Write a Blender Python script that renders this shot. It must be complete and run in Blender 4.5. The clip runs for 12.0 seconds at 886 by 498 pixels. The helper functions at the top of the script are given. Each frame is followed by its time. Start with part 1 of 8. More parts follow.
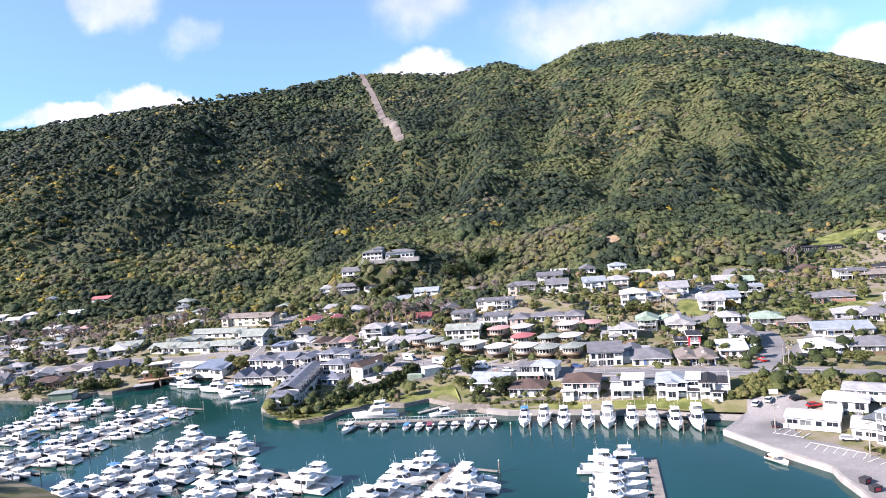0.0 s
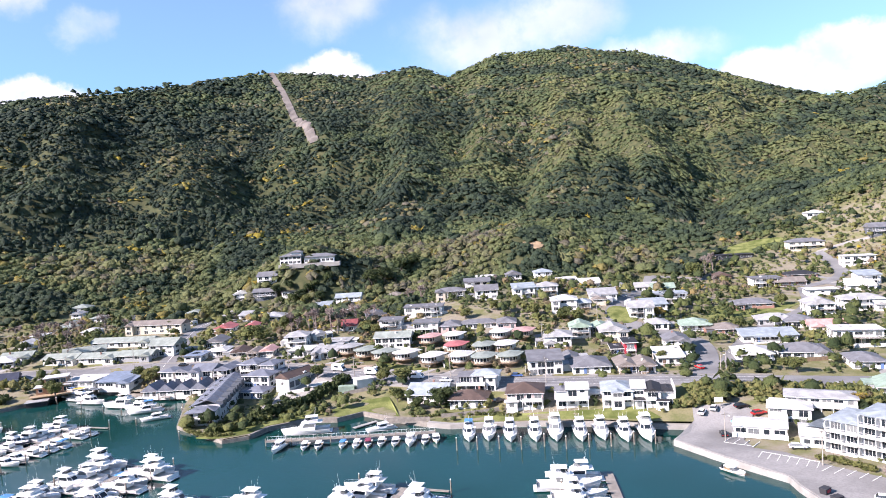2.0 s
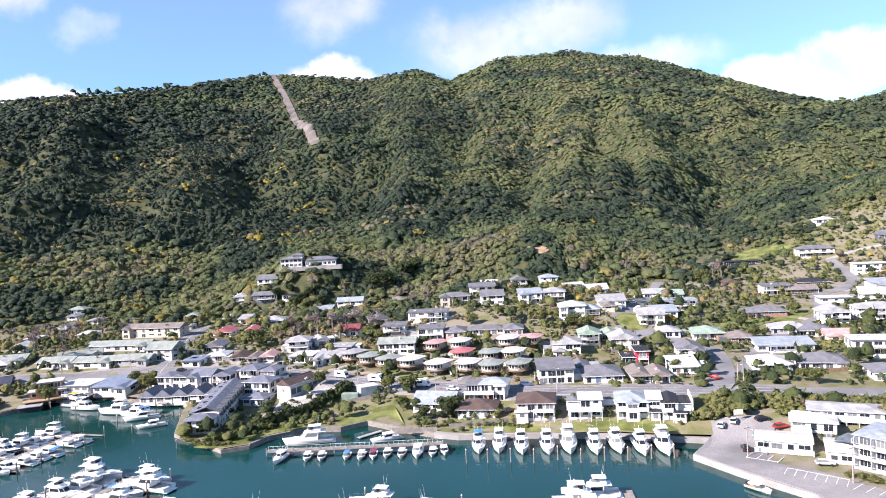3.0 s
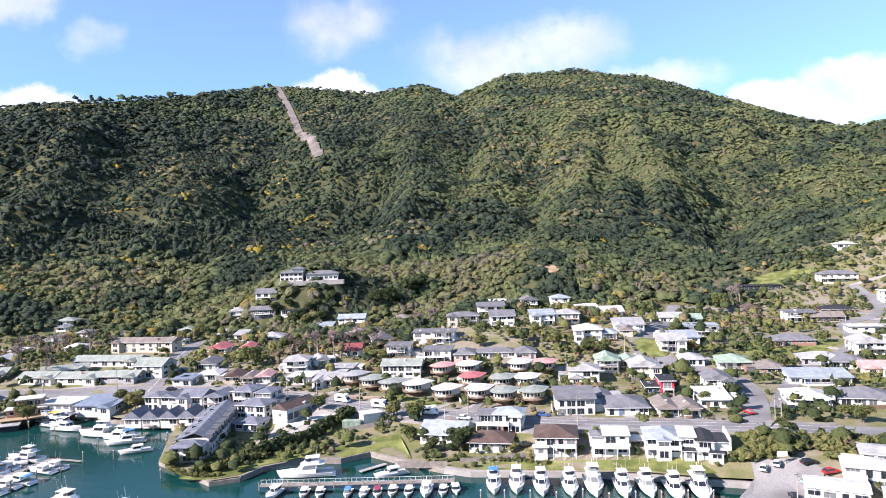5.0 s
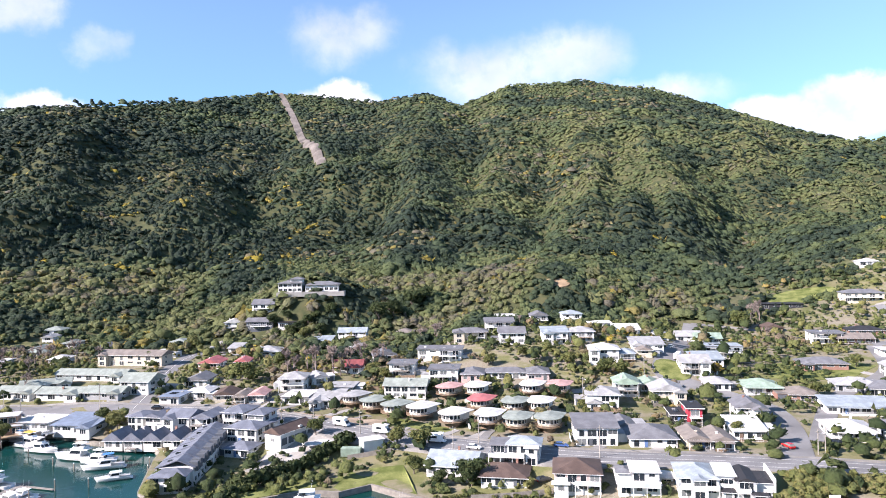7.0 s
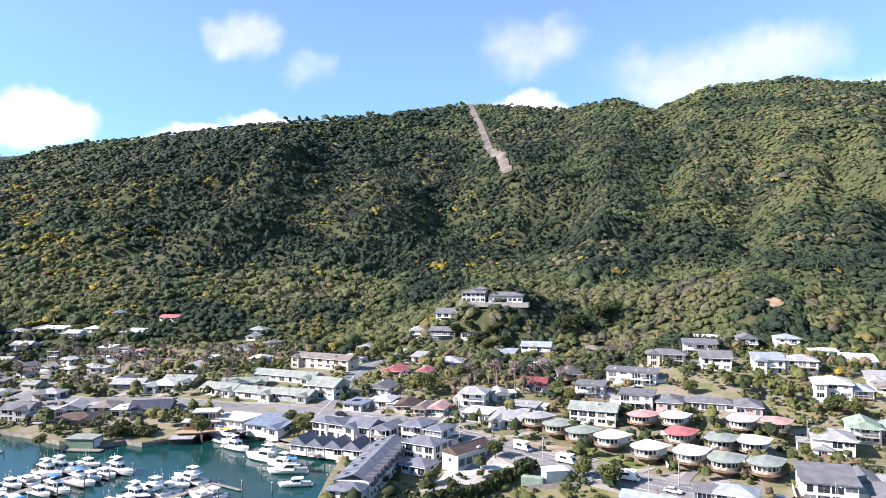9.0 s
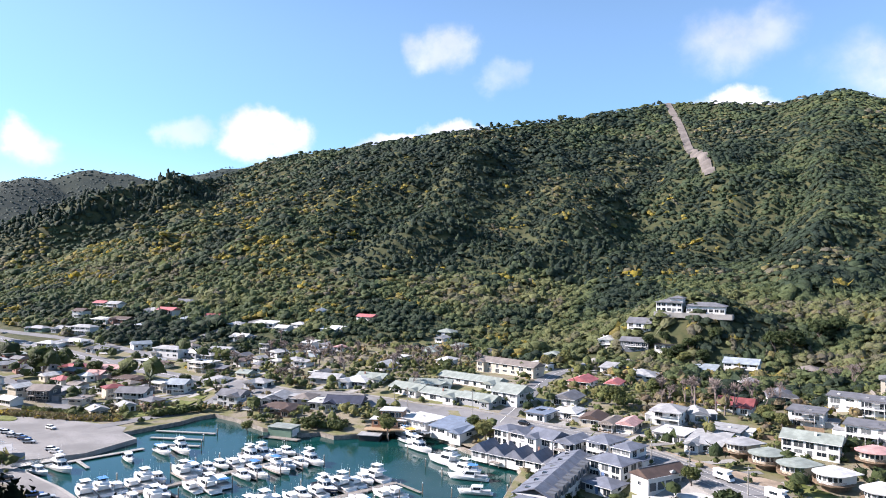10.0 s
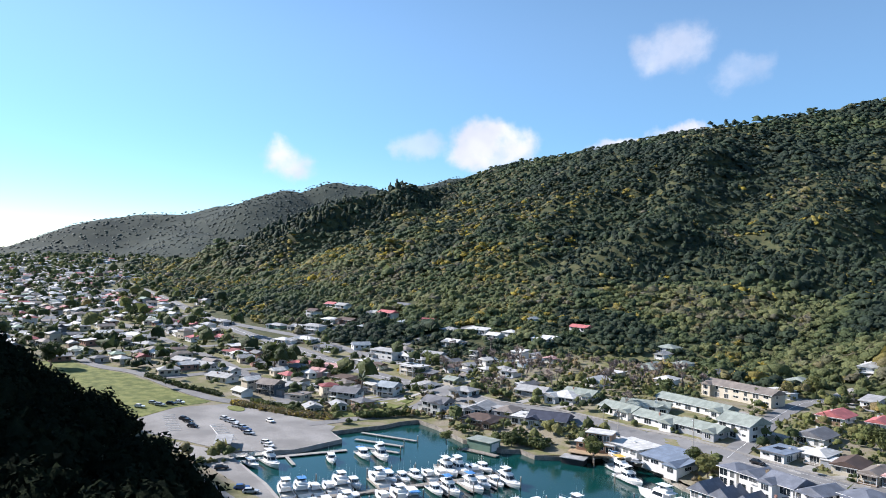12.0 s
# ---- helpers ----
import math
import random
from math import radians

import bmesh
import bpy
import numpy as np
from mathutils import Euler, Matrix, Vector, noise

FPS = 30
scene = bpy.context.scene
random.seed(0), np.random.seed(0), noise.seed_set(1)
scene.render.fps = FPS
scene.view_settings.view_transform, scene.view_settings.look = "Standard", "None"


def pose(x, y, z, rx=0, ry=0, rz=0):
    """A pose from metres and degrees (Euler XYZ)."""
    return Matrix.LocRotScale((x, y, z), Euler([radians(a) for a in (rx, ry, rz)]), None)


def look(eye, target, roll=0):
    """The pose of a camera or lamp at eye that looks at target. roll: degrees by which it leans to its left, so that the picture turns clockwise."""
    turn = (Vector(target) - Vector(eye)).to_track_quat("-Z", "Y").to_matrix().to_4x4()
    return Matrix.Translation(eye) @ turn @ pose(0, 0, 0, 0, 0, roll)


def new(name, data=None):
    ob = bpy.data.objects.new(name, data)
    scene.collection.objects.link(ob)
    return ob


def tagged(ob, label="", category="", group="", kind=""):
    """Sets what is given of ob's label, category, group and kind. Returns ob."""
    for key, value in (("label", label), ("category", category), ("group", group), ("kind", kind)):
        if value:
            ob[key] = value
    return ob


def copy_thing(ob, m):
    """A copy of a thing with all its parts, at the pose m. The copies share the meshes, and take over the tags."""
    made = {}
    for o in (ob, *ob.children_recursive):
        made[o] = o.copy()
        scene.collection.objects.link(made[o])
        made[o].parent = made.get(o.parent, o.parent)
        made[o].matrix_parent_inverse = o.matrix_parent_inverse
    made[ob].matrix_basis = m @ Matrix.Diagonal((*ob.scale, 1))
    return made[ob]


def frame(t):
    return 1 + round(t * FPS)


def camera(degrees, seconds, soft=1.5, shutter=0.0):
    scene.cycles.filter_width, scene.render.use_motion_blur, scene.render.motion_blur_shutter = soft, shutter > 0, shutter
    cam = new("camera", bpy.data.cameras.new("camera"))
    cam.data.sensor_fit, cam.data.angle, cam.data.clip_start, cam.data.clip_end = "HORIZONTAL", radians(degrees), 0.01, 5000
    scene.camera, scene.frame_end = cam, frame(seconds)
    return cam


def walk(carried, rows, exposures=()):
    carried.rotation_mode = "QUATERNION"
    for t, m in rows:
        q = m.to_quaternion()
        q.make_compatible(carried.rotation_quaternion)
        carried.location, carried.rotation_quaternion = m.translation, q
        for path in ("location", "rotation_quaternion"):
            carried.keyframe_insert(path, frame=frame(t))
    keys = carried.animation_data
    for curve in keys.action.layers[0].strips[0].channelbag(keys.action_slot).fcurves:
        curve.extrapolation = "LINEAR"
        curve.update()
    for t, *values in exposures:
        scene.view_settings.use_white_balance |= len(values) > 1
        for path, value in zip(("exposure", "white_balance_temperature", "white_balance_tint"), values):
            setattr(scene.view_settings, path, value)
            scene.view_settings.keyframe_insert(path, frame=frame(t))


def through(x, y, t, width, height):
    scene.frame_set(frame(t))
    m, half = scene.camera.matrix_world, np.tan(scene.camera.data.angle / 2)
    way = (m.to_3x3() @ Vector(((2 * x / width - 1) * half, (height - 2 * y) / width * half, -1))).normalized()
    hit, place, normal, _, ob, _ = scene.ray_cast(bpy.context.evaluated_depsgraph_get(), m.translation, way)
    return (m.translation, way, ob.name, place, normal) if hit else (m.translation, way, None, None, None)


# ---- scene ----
cam = camera(64.72, 12.0, 0.95)
PATH = [
    (0, (0.00, 0.00, 68.00), (-15.72, 98.62, 62.91), -4.84),
    (0.1, (-0.87, 0.43, 68.01), (-13.18, 99.53, 62.71), -4.77),
    (0.2, (-1.75, 0.85, 68.01), (-9.85, 100.37, 62.46), -4.67),
    (0.3, (-2.62, 1.28, 68.02), (-7.79, 100.98, 62.29), -4.61),
    (0.4, (-3.50, 1.71, 68.02), (-7.00, 101.47, 62.20), -4.57),
    (0.5, (-4.37, 2.13, 68.03), (-7.36, 101.92, 62.17), -4.56),
    (1, (-7.57, 4.65, 67.97), (-10.34, 104.45, 62.25), -4.33),
    (1.5, (-10.20, 7.86, 67.85), (-12.83, 107.67, 62.32), -4.02),
    (2, (-12.35, 11.44, 67.73), (-14.84, 111.27, 62.44), -3.80),
    (2.5, (-14.22, 15.25, 67.58), (-16.59, 115.10, 62.58), -3.56),
    (3, (-15.76, 19.21, 67.47), (-18.05, 119.07, 62.74), -3.30),
    (5, (-20.38, 37.07, 66.95), (-22.58, 137.02, 64.58), -2.03),
    (5.5, (-21.18, 41.80, 66.94), (-23.43, 141.75, 65.02), -1.80),
    (6, (-21.95, 46.57, 66.96), (-24.22, 146.53, 65.44), -1.59),
    (6.5, (-22.77, 51.35, 66.97), (-25.07, 151.32, 65.83), -1.34),
    (6.7, (-23.10, 53.25, 67.00), (-25.40, 153.21, 65.99), -1.28),
    (7.6, (-24.64, 60.77, 67.43), (-27.17, 160.74, 67.02), -1.05),
    (8, (-25.33, 64.12, 67.63), (-29.34, 164.04, 67.48), -0.95),
    (8.3, (-25.84, 66.63, 67.77), (-35.17, 166.19, 67.83), -0.87),
    (8.5, (-25.97, 68.26, 67.75), (-40.85, 167.14, 68.07), -0.62),
    (9, (-26.19, 72.48, 67.63), (-54.44, 168.40, 68.44), -0.20),
    (9.5, (-26.84, 76.71, 67.42), (-67.84, 167.91, 68.61), 0.15),
    (10, (-27.66, 80.94, 67.17), (-80.61, 165.76, 68.66), 0.66),
    (10.5, (-28.77, 85.46, 66.90), (-92.39, 162.58, 68.64), 1.06),
    (11, (-30.30, 90.22, 66.80), (-102.76, 159.11, 68.59), 1.39),
    (11.5, (-32.00, 95.07, 66.80), (-108.26, 159.73, 68.72), 1.44),
    (12, (-34.20, 99.50, 66.83), (-110.97, 163.55, 68.83), 1.46),
]
walk(cam, [(t, look(eye, target, roll)) for t, eye, target, roll in PATH],
     [(0.0, 1.45, 6280, 26), (5.0, 1.43, 6300, 25), (9.0, 1.48, 6290, 21), (10.5, 1.3, 6210, 20), (12.0, 1.07, 6090, 15)])

# ---- light ----
SUN = Vector((-0.78, -0.4, 0.56)).normalized()
world = bpy.data.worlds.new("sky")
scene.world = world
world.use_nodes = True


class Nodes:
    """Short hand for building node trees."""

    def __init__(self, tree):
        self.t = tree
        tree.nodes.clear()

    def add(self, kind, inputs=(), **props):
        n = self.t.nodes.new(kind)
        for k, v in props.items():
            setattr(n, k, v)
        for k, v in dict(inputs).items():
            self.put(n.inputs[k], v)
        return n

    def put(self, socket, v):
        if isinstance(v, bpy.types.NodeSocket):
            self.t.links.new(v, socket)
        elif isinstance(v, (tuple, list)) and len(v) == 3 and socket.type == "RGBA":
            socket.default_value = (*v, 1)
        else:
            socket.default_value = v

    def math(self, op, a, b=0.0, clamp=False):
        n = self.add("ShaderNodeMath", {0: a, 1: b}, operation=op)
        n.use_clamp = clamp
        return n.outputs[0]

    def mix(self, f, a, b):
        n = self.add("ShaderNodeMix", data_type="RGBA")
        self.put(n.inputs[0], f), self.put(n.inputs[6], a), self.put(n.inputs[7], b)
        return n.outputs[2]

    def ramp(self, v, a, b, lo=0.0, hi=1.0):
        n = self.add("ShaderNodeMapRange", {0: v, 1: a, 2: b, 3: lo, 4: hi}, interpolation_type="SMOOTHSTEP")
        return n.outputs[0]

    def noise(self, vec, scale, detail=3.0, rough=0.55, out=0):
        ins = {"Scale": scale, "Detail": detail, "Roughness": rough}
        if vec is not None:
            ins["Vector"] = vec
        return self.add("ShaderNodeTexNoise", ins).outputs[out]


def make_sky():
    n = Nodes(world.node_tree)
    sky = n.add("ShaderNodeTexSky", sky_type="NISHITA", sun_disc=False)
    sky.sun_elevation, sky.sun_rotation = math.asin(SUN.z), math.atan2(SUN.x, SUN.y)
    sky.altitude, sky.air_density, sky.dust_density, sky.ozone_density = 2000, 0.95, 0.05, 2.0
    way = n.add("ShaderNodeTexCoord").outputs["Generated"]
    sep = n.add("ShaderNodeSeparateXYZ", {0: way})
    az = n.math("ARCTAN2", sep.outputs[0], sep.outputs[1])
    el = n.math("ARCSINE", sep.outputs[2])
    blue = n.add("ShaderNodeHueSaturation", {"Hue": 0.487, "Saturation": n.ramp(el, 0.0, 0.35, 1.2, 1.0), "Value": n.ramp(el, 0.02, 0.34, 0.76, 0.95), "Color": sky.outputs[0]}).outputs[0]
    wob = n.noise(way, 9.0, 6.0, 0.6, 1)
    ws = n.add("ShaderNodeSeparateColor", {0: wob})
    az = n.math("ADD", az, n.math("MULTIPLY", n.math("SUBTRACT", ws.outputs[0], 0.5), 0.13))
    el2 = n.math("ADD", el, n.math("MULTIPLY", n.math("SUBTRACT", ws.outputs[1], 0.5), 0.09))
    cover = None
    for a, e, wa, we, dense in CLOUDS:
        a, e, wa, we = (radians(v) for v in (a, e, wa, we))
        da = n.math("DIVIDE", n.math("SUBTRACT", az, a), wa)
        de = n.math("DIVIDE", n.math("SUBTRACT", el2, e), we)
        r = n.math("SQRT", n.math("ADD", n.math("MULTIPLY", da, da), n.math("MULTIPLY", de, de)))
        m = n.ramp(r, 1.15, 0.7 if dense > 0.9 else 0.35, 0.0, dense)
        cover = m if cover is None else n.math("MAXIMUM", cover, m)
    fine = n.noise(way, 26.0, 5.0, 0.6)
    cover = n.math("MULTIPLY", cover, n.ramp(fine, 0.25, 0.6, 0.55, 1.0), True)
    shade = n.ramp(n.noise(way, 12.0, 3.0), 0.3, 0.7, 0.0, 1.0)
    puff = n.mix(shade, (3.7, 3.8, 4.2), (5.0, 4.95, 5.1))
    bg = n.add("ShaderNodeBackground", {"Color": n.mix(cover, blue, puff), "Strength": SKY})
    out = n.add("ShaderNodeOutputWorld", {0: bg.outputs[0]})


SKY = 0.104
# clouds: azimuth and height over the horizon, half widths (degrees), density
CLOUDS = [(-30.2, 9.9, 4.2, 1.6, 1.0), (-35.5, 9.0, 4.0, 1.1, 0.95), (-47, 9.6, 4.2, 2.4, 0.95), (-52.8, 9.3, 1.9, 1.2, 0.5), (-62.3, 8.0, 2.3, 1.5, 0.9), (-32.4, 17.0, 2.6, 1.8, 0.55),
          (-27.4, 14.8, 2.2, 1.3, 0.3), (-9.5, 16.0, 4.5, 2.6, 0.5), (-9.3, 10.8, 5.0, 2.0, 0.95), (3.0, 13.4, 7.0, 3.2, 0.6), (9, 14.6, 6.0, 2.6, 0.55), (16, 11.0, 6.0, 1.8, 0.6),
          (21, 7.4, 4.0, 1.6, 1.0), (24.5, 8.2, 4.0, 2.4, 1.0), (29, 9.2, 4.5, 2.5, 1.0), (38, 10.0, 7.0, 3.2, 0.9)]
make_sky()

lamp = bpy.data.lights.new("sun", "SUN")
lamp.energy, lamp.angle, lamp.color = 5.0, radians(0.6), (1.0, 0.93, 0.83)
sun = new("sun", lamp)
sun.matrix_world = look(SUN * 300, (0, 0, 0))

# ---- materials ----
MATS = {}


def mat(name, col, rough=0.7, metal=0.0, vary=0.18, scale=0.6, fine=6.0, bump=0.0, tint=None, island=0.0, coord="Object", spec=0.5):
    """Painted, stained or rough surface: base colour, broad stains (scale) and grain (fine), both per metre."""
    if name in MATS:
        return MATS[name]
    m = MATS[name] = bpy.data.materials.new(name)
    m.use_nodes = True
    n = Nodes(m.node_tree)
    at = n.add("ShaderNodeTexCoord").outputs["Object"] if coord == "Object" else n.add("ShaderNodeNewGeometry").outputs["Position"]
    big = n.noise(at, scale, 4.0)
    small = n.noise(at, fine, 3.0, 0.6)
    dark = tuple(c * (1 - vary) for c in col)
    lite = tuple(min(1, c * (1 + vary * 0.7)) for c in (tint or col))
    c = n.mix(n.ramp(big, 0.32, 0.68), dark, lite)
    c = n.mix(n.ramp(small, 0.35, 0.75, 0.0, 0.5), c, tuple(v * (1 - vary * 1.3) for v in col))
    if island:
        info = n.add("ShaderNodeObjectInfo").outputs["Random"]
        k = n.math("ADD", n.math("MULTIPLY", n.math("SUBTRACT", info, 0.5), island), 1.0)
        hsv = n.add("ShaderNodeHueSaturation", {"Value": k, "Color": c})
        c = hsv.outputs[0]
    b = n.add("ShaderNodeBsdfPrincipled", {"Base Color": c, "Roughness": n.ramp(big, 0.2, 0.8, max(0.02, rough - 0.08), min(1, rough + 0.08)), "Metallic": metal})
    b.inputs["Specular IOR Level"].default_value = spec
    if bump:
        bp = n.add("ShaderNodeBump", {"Height": small, "Strength": bump, "Distance": 0.05})
        n.put(b.inputs["Normal"], bp.outputs[0])
    n.add("ShaderNodeOutputMaterial", {0: b.outputs[0]})
    return m


def leaf_mat(name, ramp, rough=0.65, through=0.25):
    """Foliage whose hue runs along a ramp by each plant's own tone."""
    m = MATS[name] = bpy.data.materials.new(name)
    m.use_nodes = True
    n = Nodes(m.node_tree)
    tone = n.add("ShaderNodeAttribute", attribute_name="tone").outputs["Fac"]
    cr = n.add("ShaderNodeValToRGB", {0: tone})
    el = cr.color_ramp.elements
    while len(el) < len(ramp):
        el.new(0.5)
    for e, (p, c) in zip(el, ramp):
        e.position, e.color = p, (*c, 1)
    pos = n.add("ShaderNodeNewGeometry").outputs["Position"]
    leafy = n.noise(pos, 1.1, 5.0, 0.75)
    # hollows of the leaf bump are darkened in colour, as shade between leaves
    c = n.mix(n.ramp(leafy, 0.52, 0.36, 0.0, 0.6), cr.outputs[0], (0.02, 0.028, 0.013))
    # scattered patches of leaf coloured lighter, as if lit
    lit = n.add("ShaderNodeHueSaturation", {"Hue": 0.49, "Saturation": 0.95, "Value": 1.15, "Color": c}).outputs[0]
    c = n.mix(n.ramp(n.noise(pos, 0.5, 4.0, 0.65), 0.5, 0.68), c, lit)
    b = n.add("ShaderNodeBsdfPrincipled", {"Base Color": c, "Roughness": rough})
    b.inputs["Specular IOR Level"].default_value = 0.02 if rough >= 1 else 0.2
    bp = n.add("ShaderNodeBump", {"Height": leafy, "Strength": 0.9, "Distance": 1.1})
    n.put(b.inputs["Normal"], bp.outputs[0])
    tr = n.add("ShaderNodeBsdfTranslucent", {"Color": c})
    mx = n.add("ShaderNodeMixShader", {0: through, 1: b.outputs[0], 2: tr.outputs[0]})
    n.add("ShaderNodeOutputMaterial", {0: mx.outputs[0]})
    return m


def ground_mat():
    m = MATS["ground"] = bpy.data.materials.new("ground")
    m.use_nodes = True
    n = Nodes(m.node_tree)
    pos = n.add("ShaderNodeNewGeometry").outputs["Position"]
    wood = n.add("ShaderNodeAttribute", attribute_name="wood").outputs["Fac"]
    big = n.noise(pos, 0.035, 5.0, 0.6)
    mid = n.noise(pos, 0.16, 4.0, 0.6)
    fine = n.noise(pos, 1.6, 4.0, 0.65)
    grass = n.mix(n.ramp(mid, 0.35, 0.65), (0.13, 0.135, 0.055), (0.2, 0.18, 0.1))
    earth = n.mix(n.ramp(fine, 0.35, 0.65), (0.17, 0.145, 0.11), (0.28, 0.25, 0.2))
    town = n.mix(n.ramp(n.math("ADD", n.math("MULTIPLY", big, 0.6), n.math("MULTIPLY", mid, 0.4)), 0.44, 0.6), grass, earth)
    town = n.mix(n.ramp(fine, 0.4, 0.8, 0.0, 0.5), town, (0.07, 0.08, 0.035))
    floor = n.mix(n.ramp(mid, 0.35, 0.65), (0.04, 0.05, 0.022), (0.075, 0.075, 0.035))
    # floor of the far range: a blue tint for haze is in its colour
    hazed_range_floor = n.mix(n.ramp(n.noise(pos, 0.012, 6.0, 0.65), 0.35, 0.65), (0.017, 0.029, 0.027), (0.036, 0.047, 0.037))
    floor = n.mix(n.add("ShaderNodeAttribute", attribute_name="range").outputs["Fac"], floor, hazed_range_floor)
    c = n.mix(wood, town, floor)
    b = n.add("ShaderNodeBsdfPrincipled", {"Base Color": c, "Roughness": 0.92})
    b.inputs["Specular IOR Level"].default_value = 0.2
    bp = n.add("ShaderNodeBump", {"Height": fine, "Strength": 0.4, "Distance": 0.3})
    n.put(b.inputs["Normal"], bp.outputs[0])
    n.add("ShaderNodeOutputMaterial", {0: b.outputs[0]})
    return m


def water_mat():
    m = MATS["water"] = bpy.data.materials.new("water")
    m.use_nodes = True
    n = Nodes(m.node_tree)
    pos = n.add("ShaderNodeNewGeometry").outputs["Position"]
    mp = n.add("ShaderNodeMapping", {0: pos, 2: (0, 0, 0.5), 3: (0.35, 1.0, 1.0)})
    chop = n.noise(mp.outputs[0], 1.3, 4.0, 0.6)
    gust = n.noise(pos, 0.018, 3.0)
    c = n.mix(n.ramp(gust, 0.35, 0.65), (0.003, 0.034, 0.03), (0.004, 0.042, 0.042))
    b = n.add("ShaderNodeBsdfPrincipled", {"Base Color": c, "Roughness": 0.05, "IOR": 1.33})
    bp = n.add("ShaderNodeBump", {"Height": chop, "Strength": n.ramp(gust, 0.35, 0.65, 0.12, 0.4), "Distance": 0.12})
    n.put(b.inputs["Normal"], bp.outputs[0])
    n.add("ShaderNodeOutputMaterial", {0: b.outputs[0]})
    return m


ground_mat()
water_mat()
# blue in these leaf colours is raised for haze over the slopes
HILL_RAMP = [(0.0, (0.033, 0.053, 0.040)), (0.25, (0.077, 0.11, 0.058)), (0.5, (0.13, 0.163, 0.069)), (0.72, (0.195, 0.209, 0.09)), (0.8, (0.17, 0.155, 0.12)), (0.86, (0.26, 0.225, 0.075)), (1.0, (0.42, 0.33, 0.045))]
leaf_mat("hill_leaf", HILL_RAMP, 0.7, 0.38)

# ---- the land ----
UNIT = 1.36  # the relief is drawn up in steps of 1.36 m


def sstep(v, a, b):
    k = np.clip((v - a) / (b - a), 0, 1)
    return k * k * (3 - 2 * k)


def seg(x, y, a, b):
    """Distance to the segment a-b and the share of the way along it."""
    dx, dy = b[0] - a[0], b[1] - a[1]
    k = np.clip(((x - a[0]) * dx + (y - a[1]) * dy) / (dx * dx + dy * dy), 0, 1)
    return np.hypot(x - a[0] - k * dx, y - a[1] - k * dy), k


def smax(a, b, k):
    h = np.clip(0.5 + 0.5 * (a - b) / k, 0, 1)
    return b + (a - b) * h + k * h * (1 - h)


def value_noise(x, y, scale, seed):
    """Smooth noise of the plan, 0 to 1."""
    rng = np.random.default_rng(seed)
    g = rng.random((64, 64))
    u, v = x / scale + 1000, np.asarray(y) / scale + 1000
    i, j = np.floor(u).astype(int), np.floor(v).astype(int)
    a, b = u - i, v - j
    a, b = a * a * (3 - 2 * a), b * b * (3 - 2 * b)
    w = lambda p, q: g[(i + p) % 64, (j + q) % 64]
    return (w(0, 0) * (1 - a) + w(1, 0) * a) * (1 - b) + (w(0, 1) * (1 - a) + w(1, 1) * a) * b


# the main crest: x, y, height
CREST = [(-1008, 784, 149), (-926, 829, 171), (-868, 851, 191), (-820, 850, 205), (-640, 860, 214), (-455, 800, 207), (-380, 980, 249), (-285, 1110, 285), (-140, 1080, 263), (-62, 1055, 265),
         (-2, 1030, 242), (65, 1095, 283), (190, 1130, 291), (310, 1120, 269), (400, 1110, 180), (520, 1040, 172), (640, 930, 196), (820, 700, 225)]
# the knoll of pines beyond the town and the spurs before it, in metres: x, y, height
PINE_SPUR = [(-1082, 951, 190), (-1011, 847, 192), (-983, 784, 193), (-989, 722, 165), (-1005, 678, 152), (-1051, 614, 120), (-1124, 552, 84), (-1210, 493, 52), (-1270, 465, 34)]
GOLD_SPUR = [(-869, 1096, 235), (-705, 841, 158), (-604, 661, 106), (-619, 584, 86), (-640, 524, 66), (-636, 470, 36)]
FRONT_SPUR = [(-534, 965, 172), (-456, 732, 104), (-425, 607, 72), (-400, 533, 48), (-391, 485, 26)]
# ribs (+) and gullies (-) down the main slope, in metres: height, width, way
FOLDS = [(20, 50, [(-274, 1212), (-205, 1017), (-159, 855)]), (-17, 55, [(-434, 1348), (-335, 1043), (-274, 888), (-212, 778), (-182, 690)]),
         (22, 55, [(-468, 1108), (-345, 893), (-302, 719), (-267, 600)]), (-15, 55, [(-558, 1163), (-465, 966), (-411, 805), (-329, 694), (-265, 575)]),
         (18, 50, [(-603, 1070), (-472, 862), (-424, 750)]), (-24, 45, [(-204, 1411), (-105, 921), (-123, 827), (-129, 737), (-99, 580)]),
         (22, 50, [(-60, 1399), (-84, 926), (-52, 807), (-78, 665), (-79, 560)]), (-22, 45, [(-4, 1380), (14, 1075), (-7, 926), (-23, 716), (-32, 543)]),
         (16, 40, [(41, 1109), (16, 963), (10, 718), (-4, 630)]), (-27, 45, [(109, 1100), (86, 898), (46, 777), (49, 679), (24, 605), (-16, 519)]),
         (26, 50, [(246, 1528), (144, 1060), (157, 935), (83, 704), (47, 627), (16, 582), (-7, 543), (-34, 470)]), (-16, 40, [(230, 1156), (219, 1042), (160, 887), (100, 683)]),
         (20, 55, [(375, 1525), (269, 1168), (212, 879), (191, 712), (163, 563)]), (-16, 55, [(320, 1056), (279, 863), (229, 702), (184, 590)]),
         (14, 45, [(488, 1315), (343, 922), (290, 783)]), (-30, 60, [(587, 1292), (414, 1003), (228, 673), (174, 559)]), (18, 60, [(651, 1267), (411, 936), (240, 600)])]
# the ranges beyond the valley, in metres: x, y, height
RANGE = [(-4600, 300, 60), (-3400, 380, 75), (-2697, 545, 104), (-2766, 713, 178), (-2784, 850, 226), (-2766, 1073, 250), (-2713, 1209, 286), (-2623, 1406, 356), (-2629, 1605, 384), (-2548, 1737, 374), (-2300, 1954, 384)]
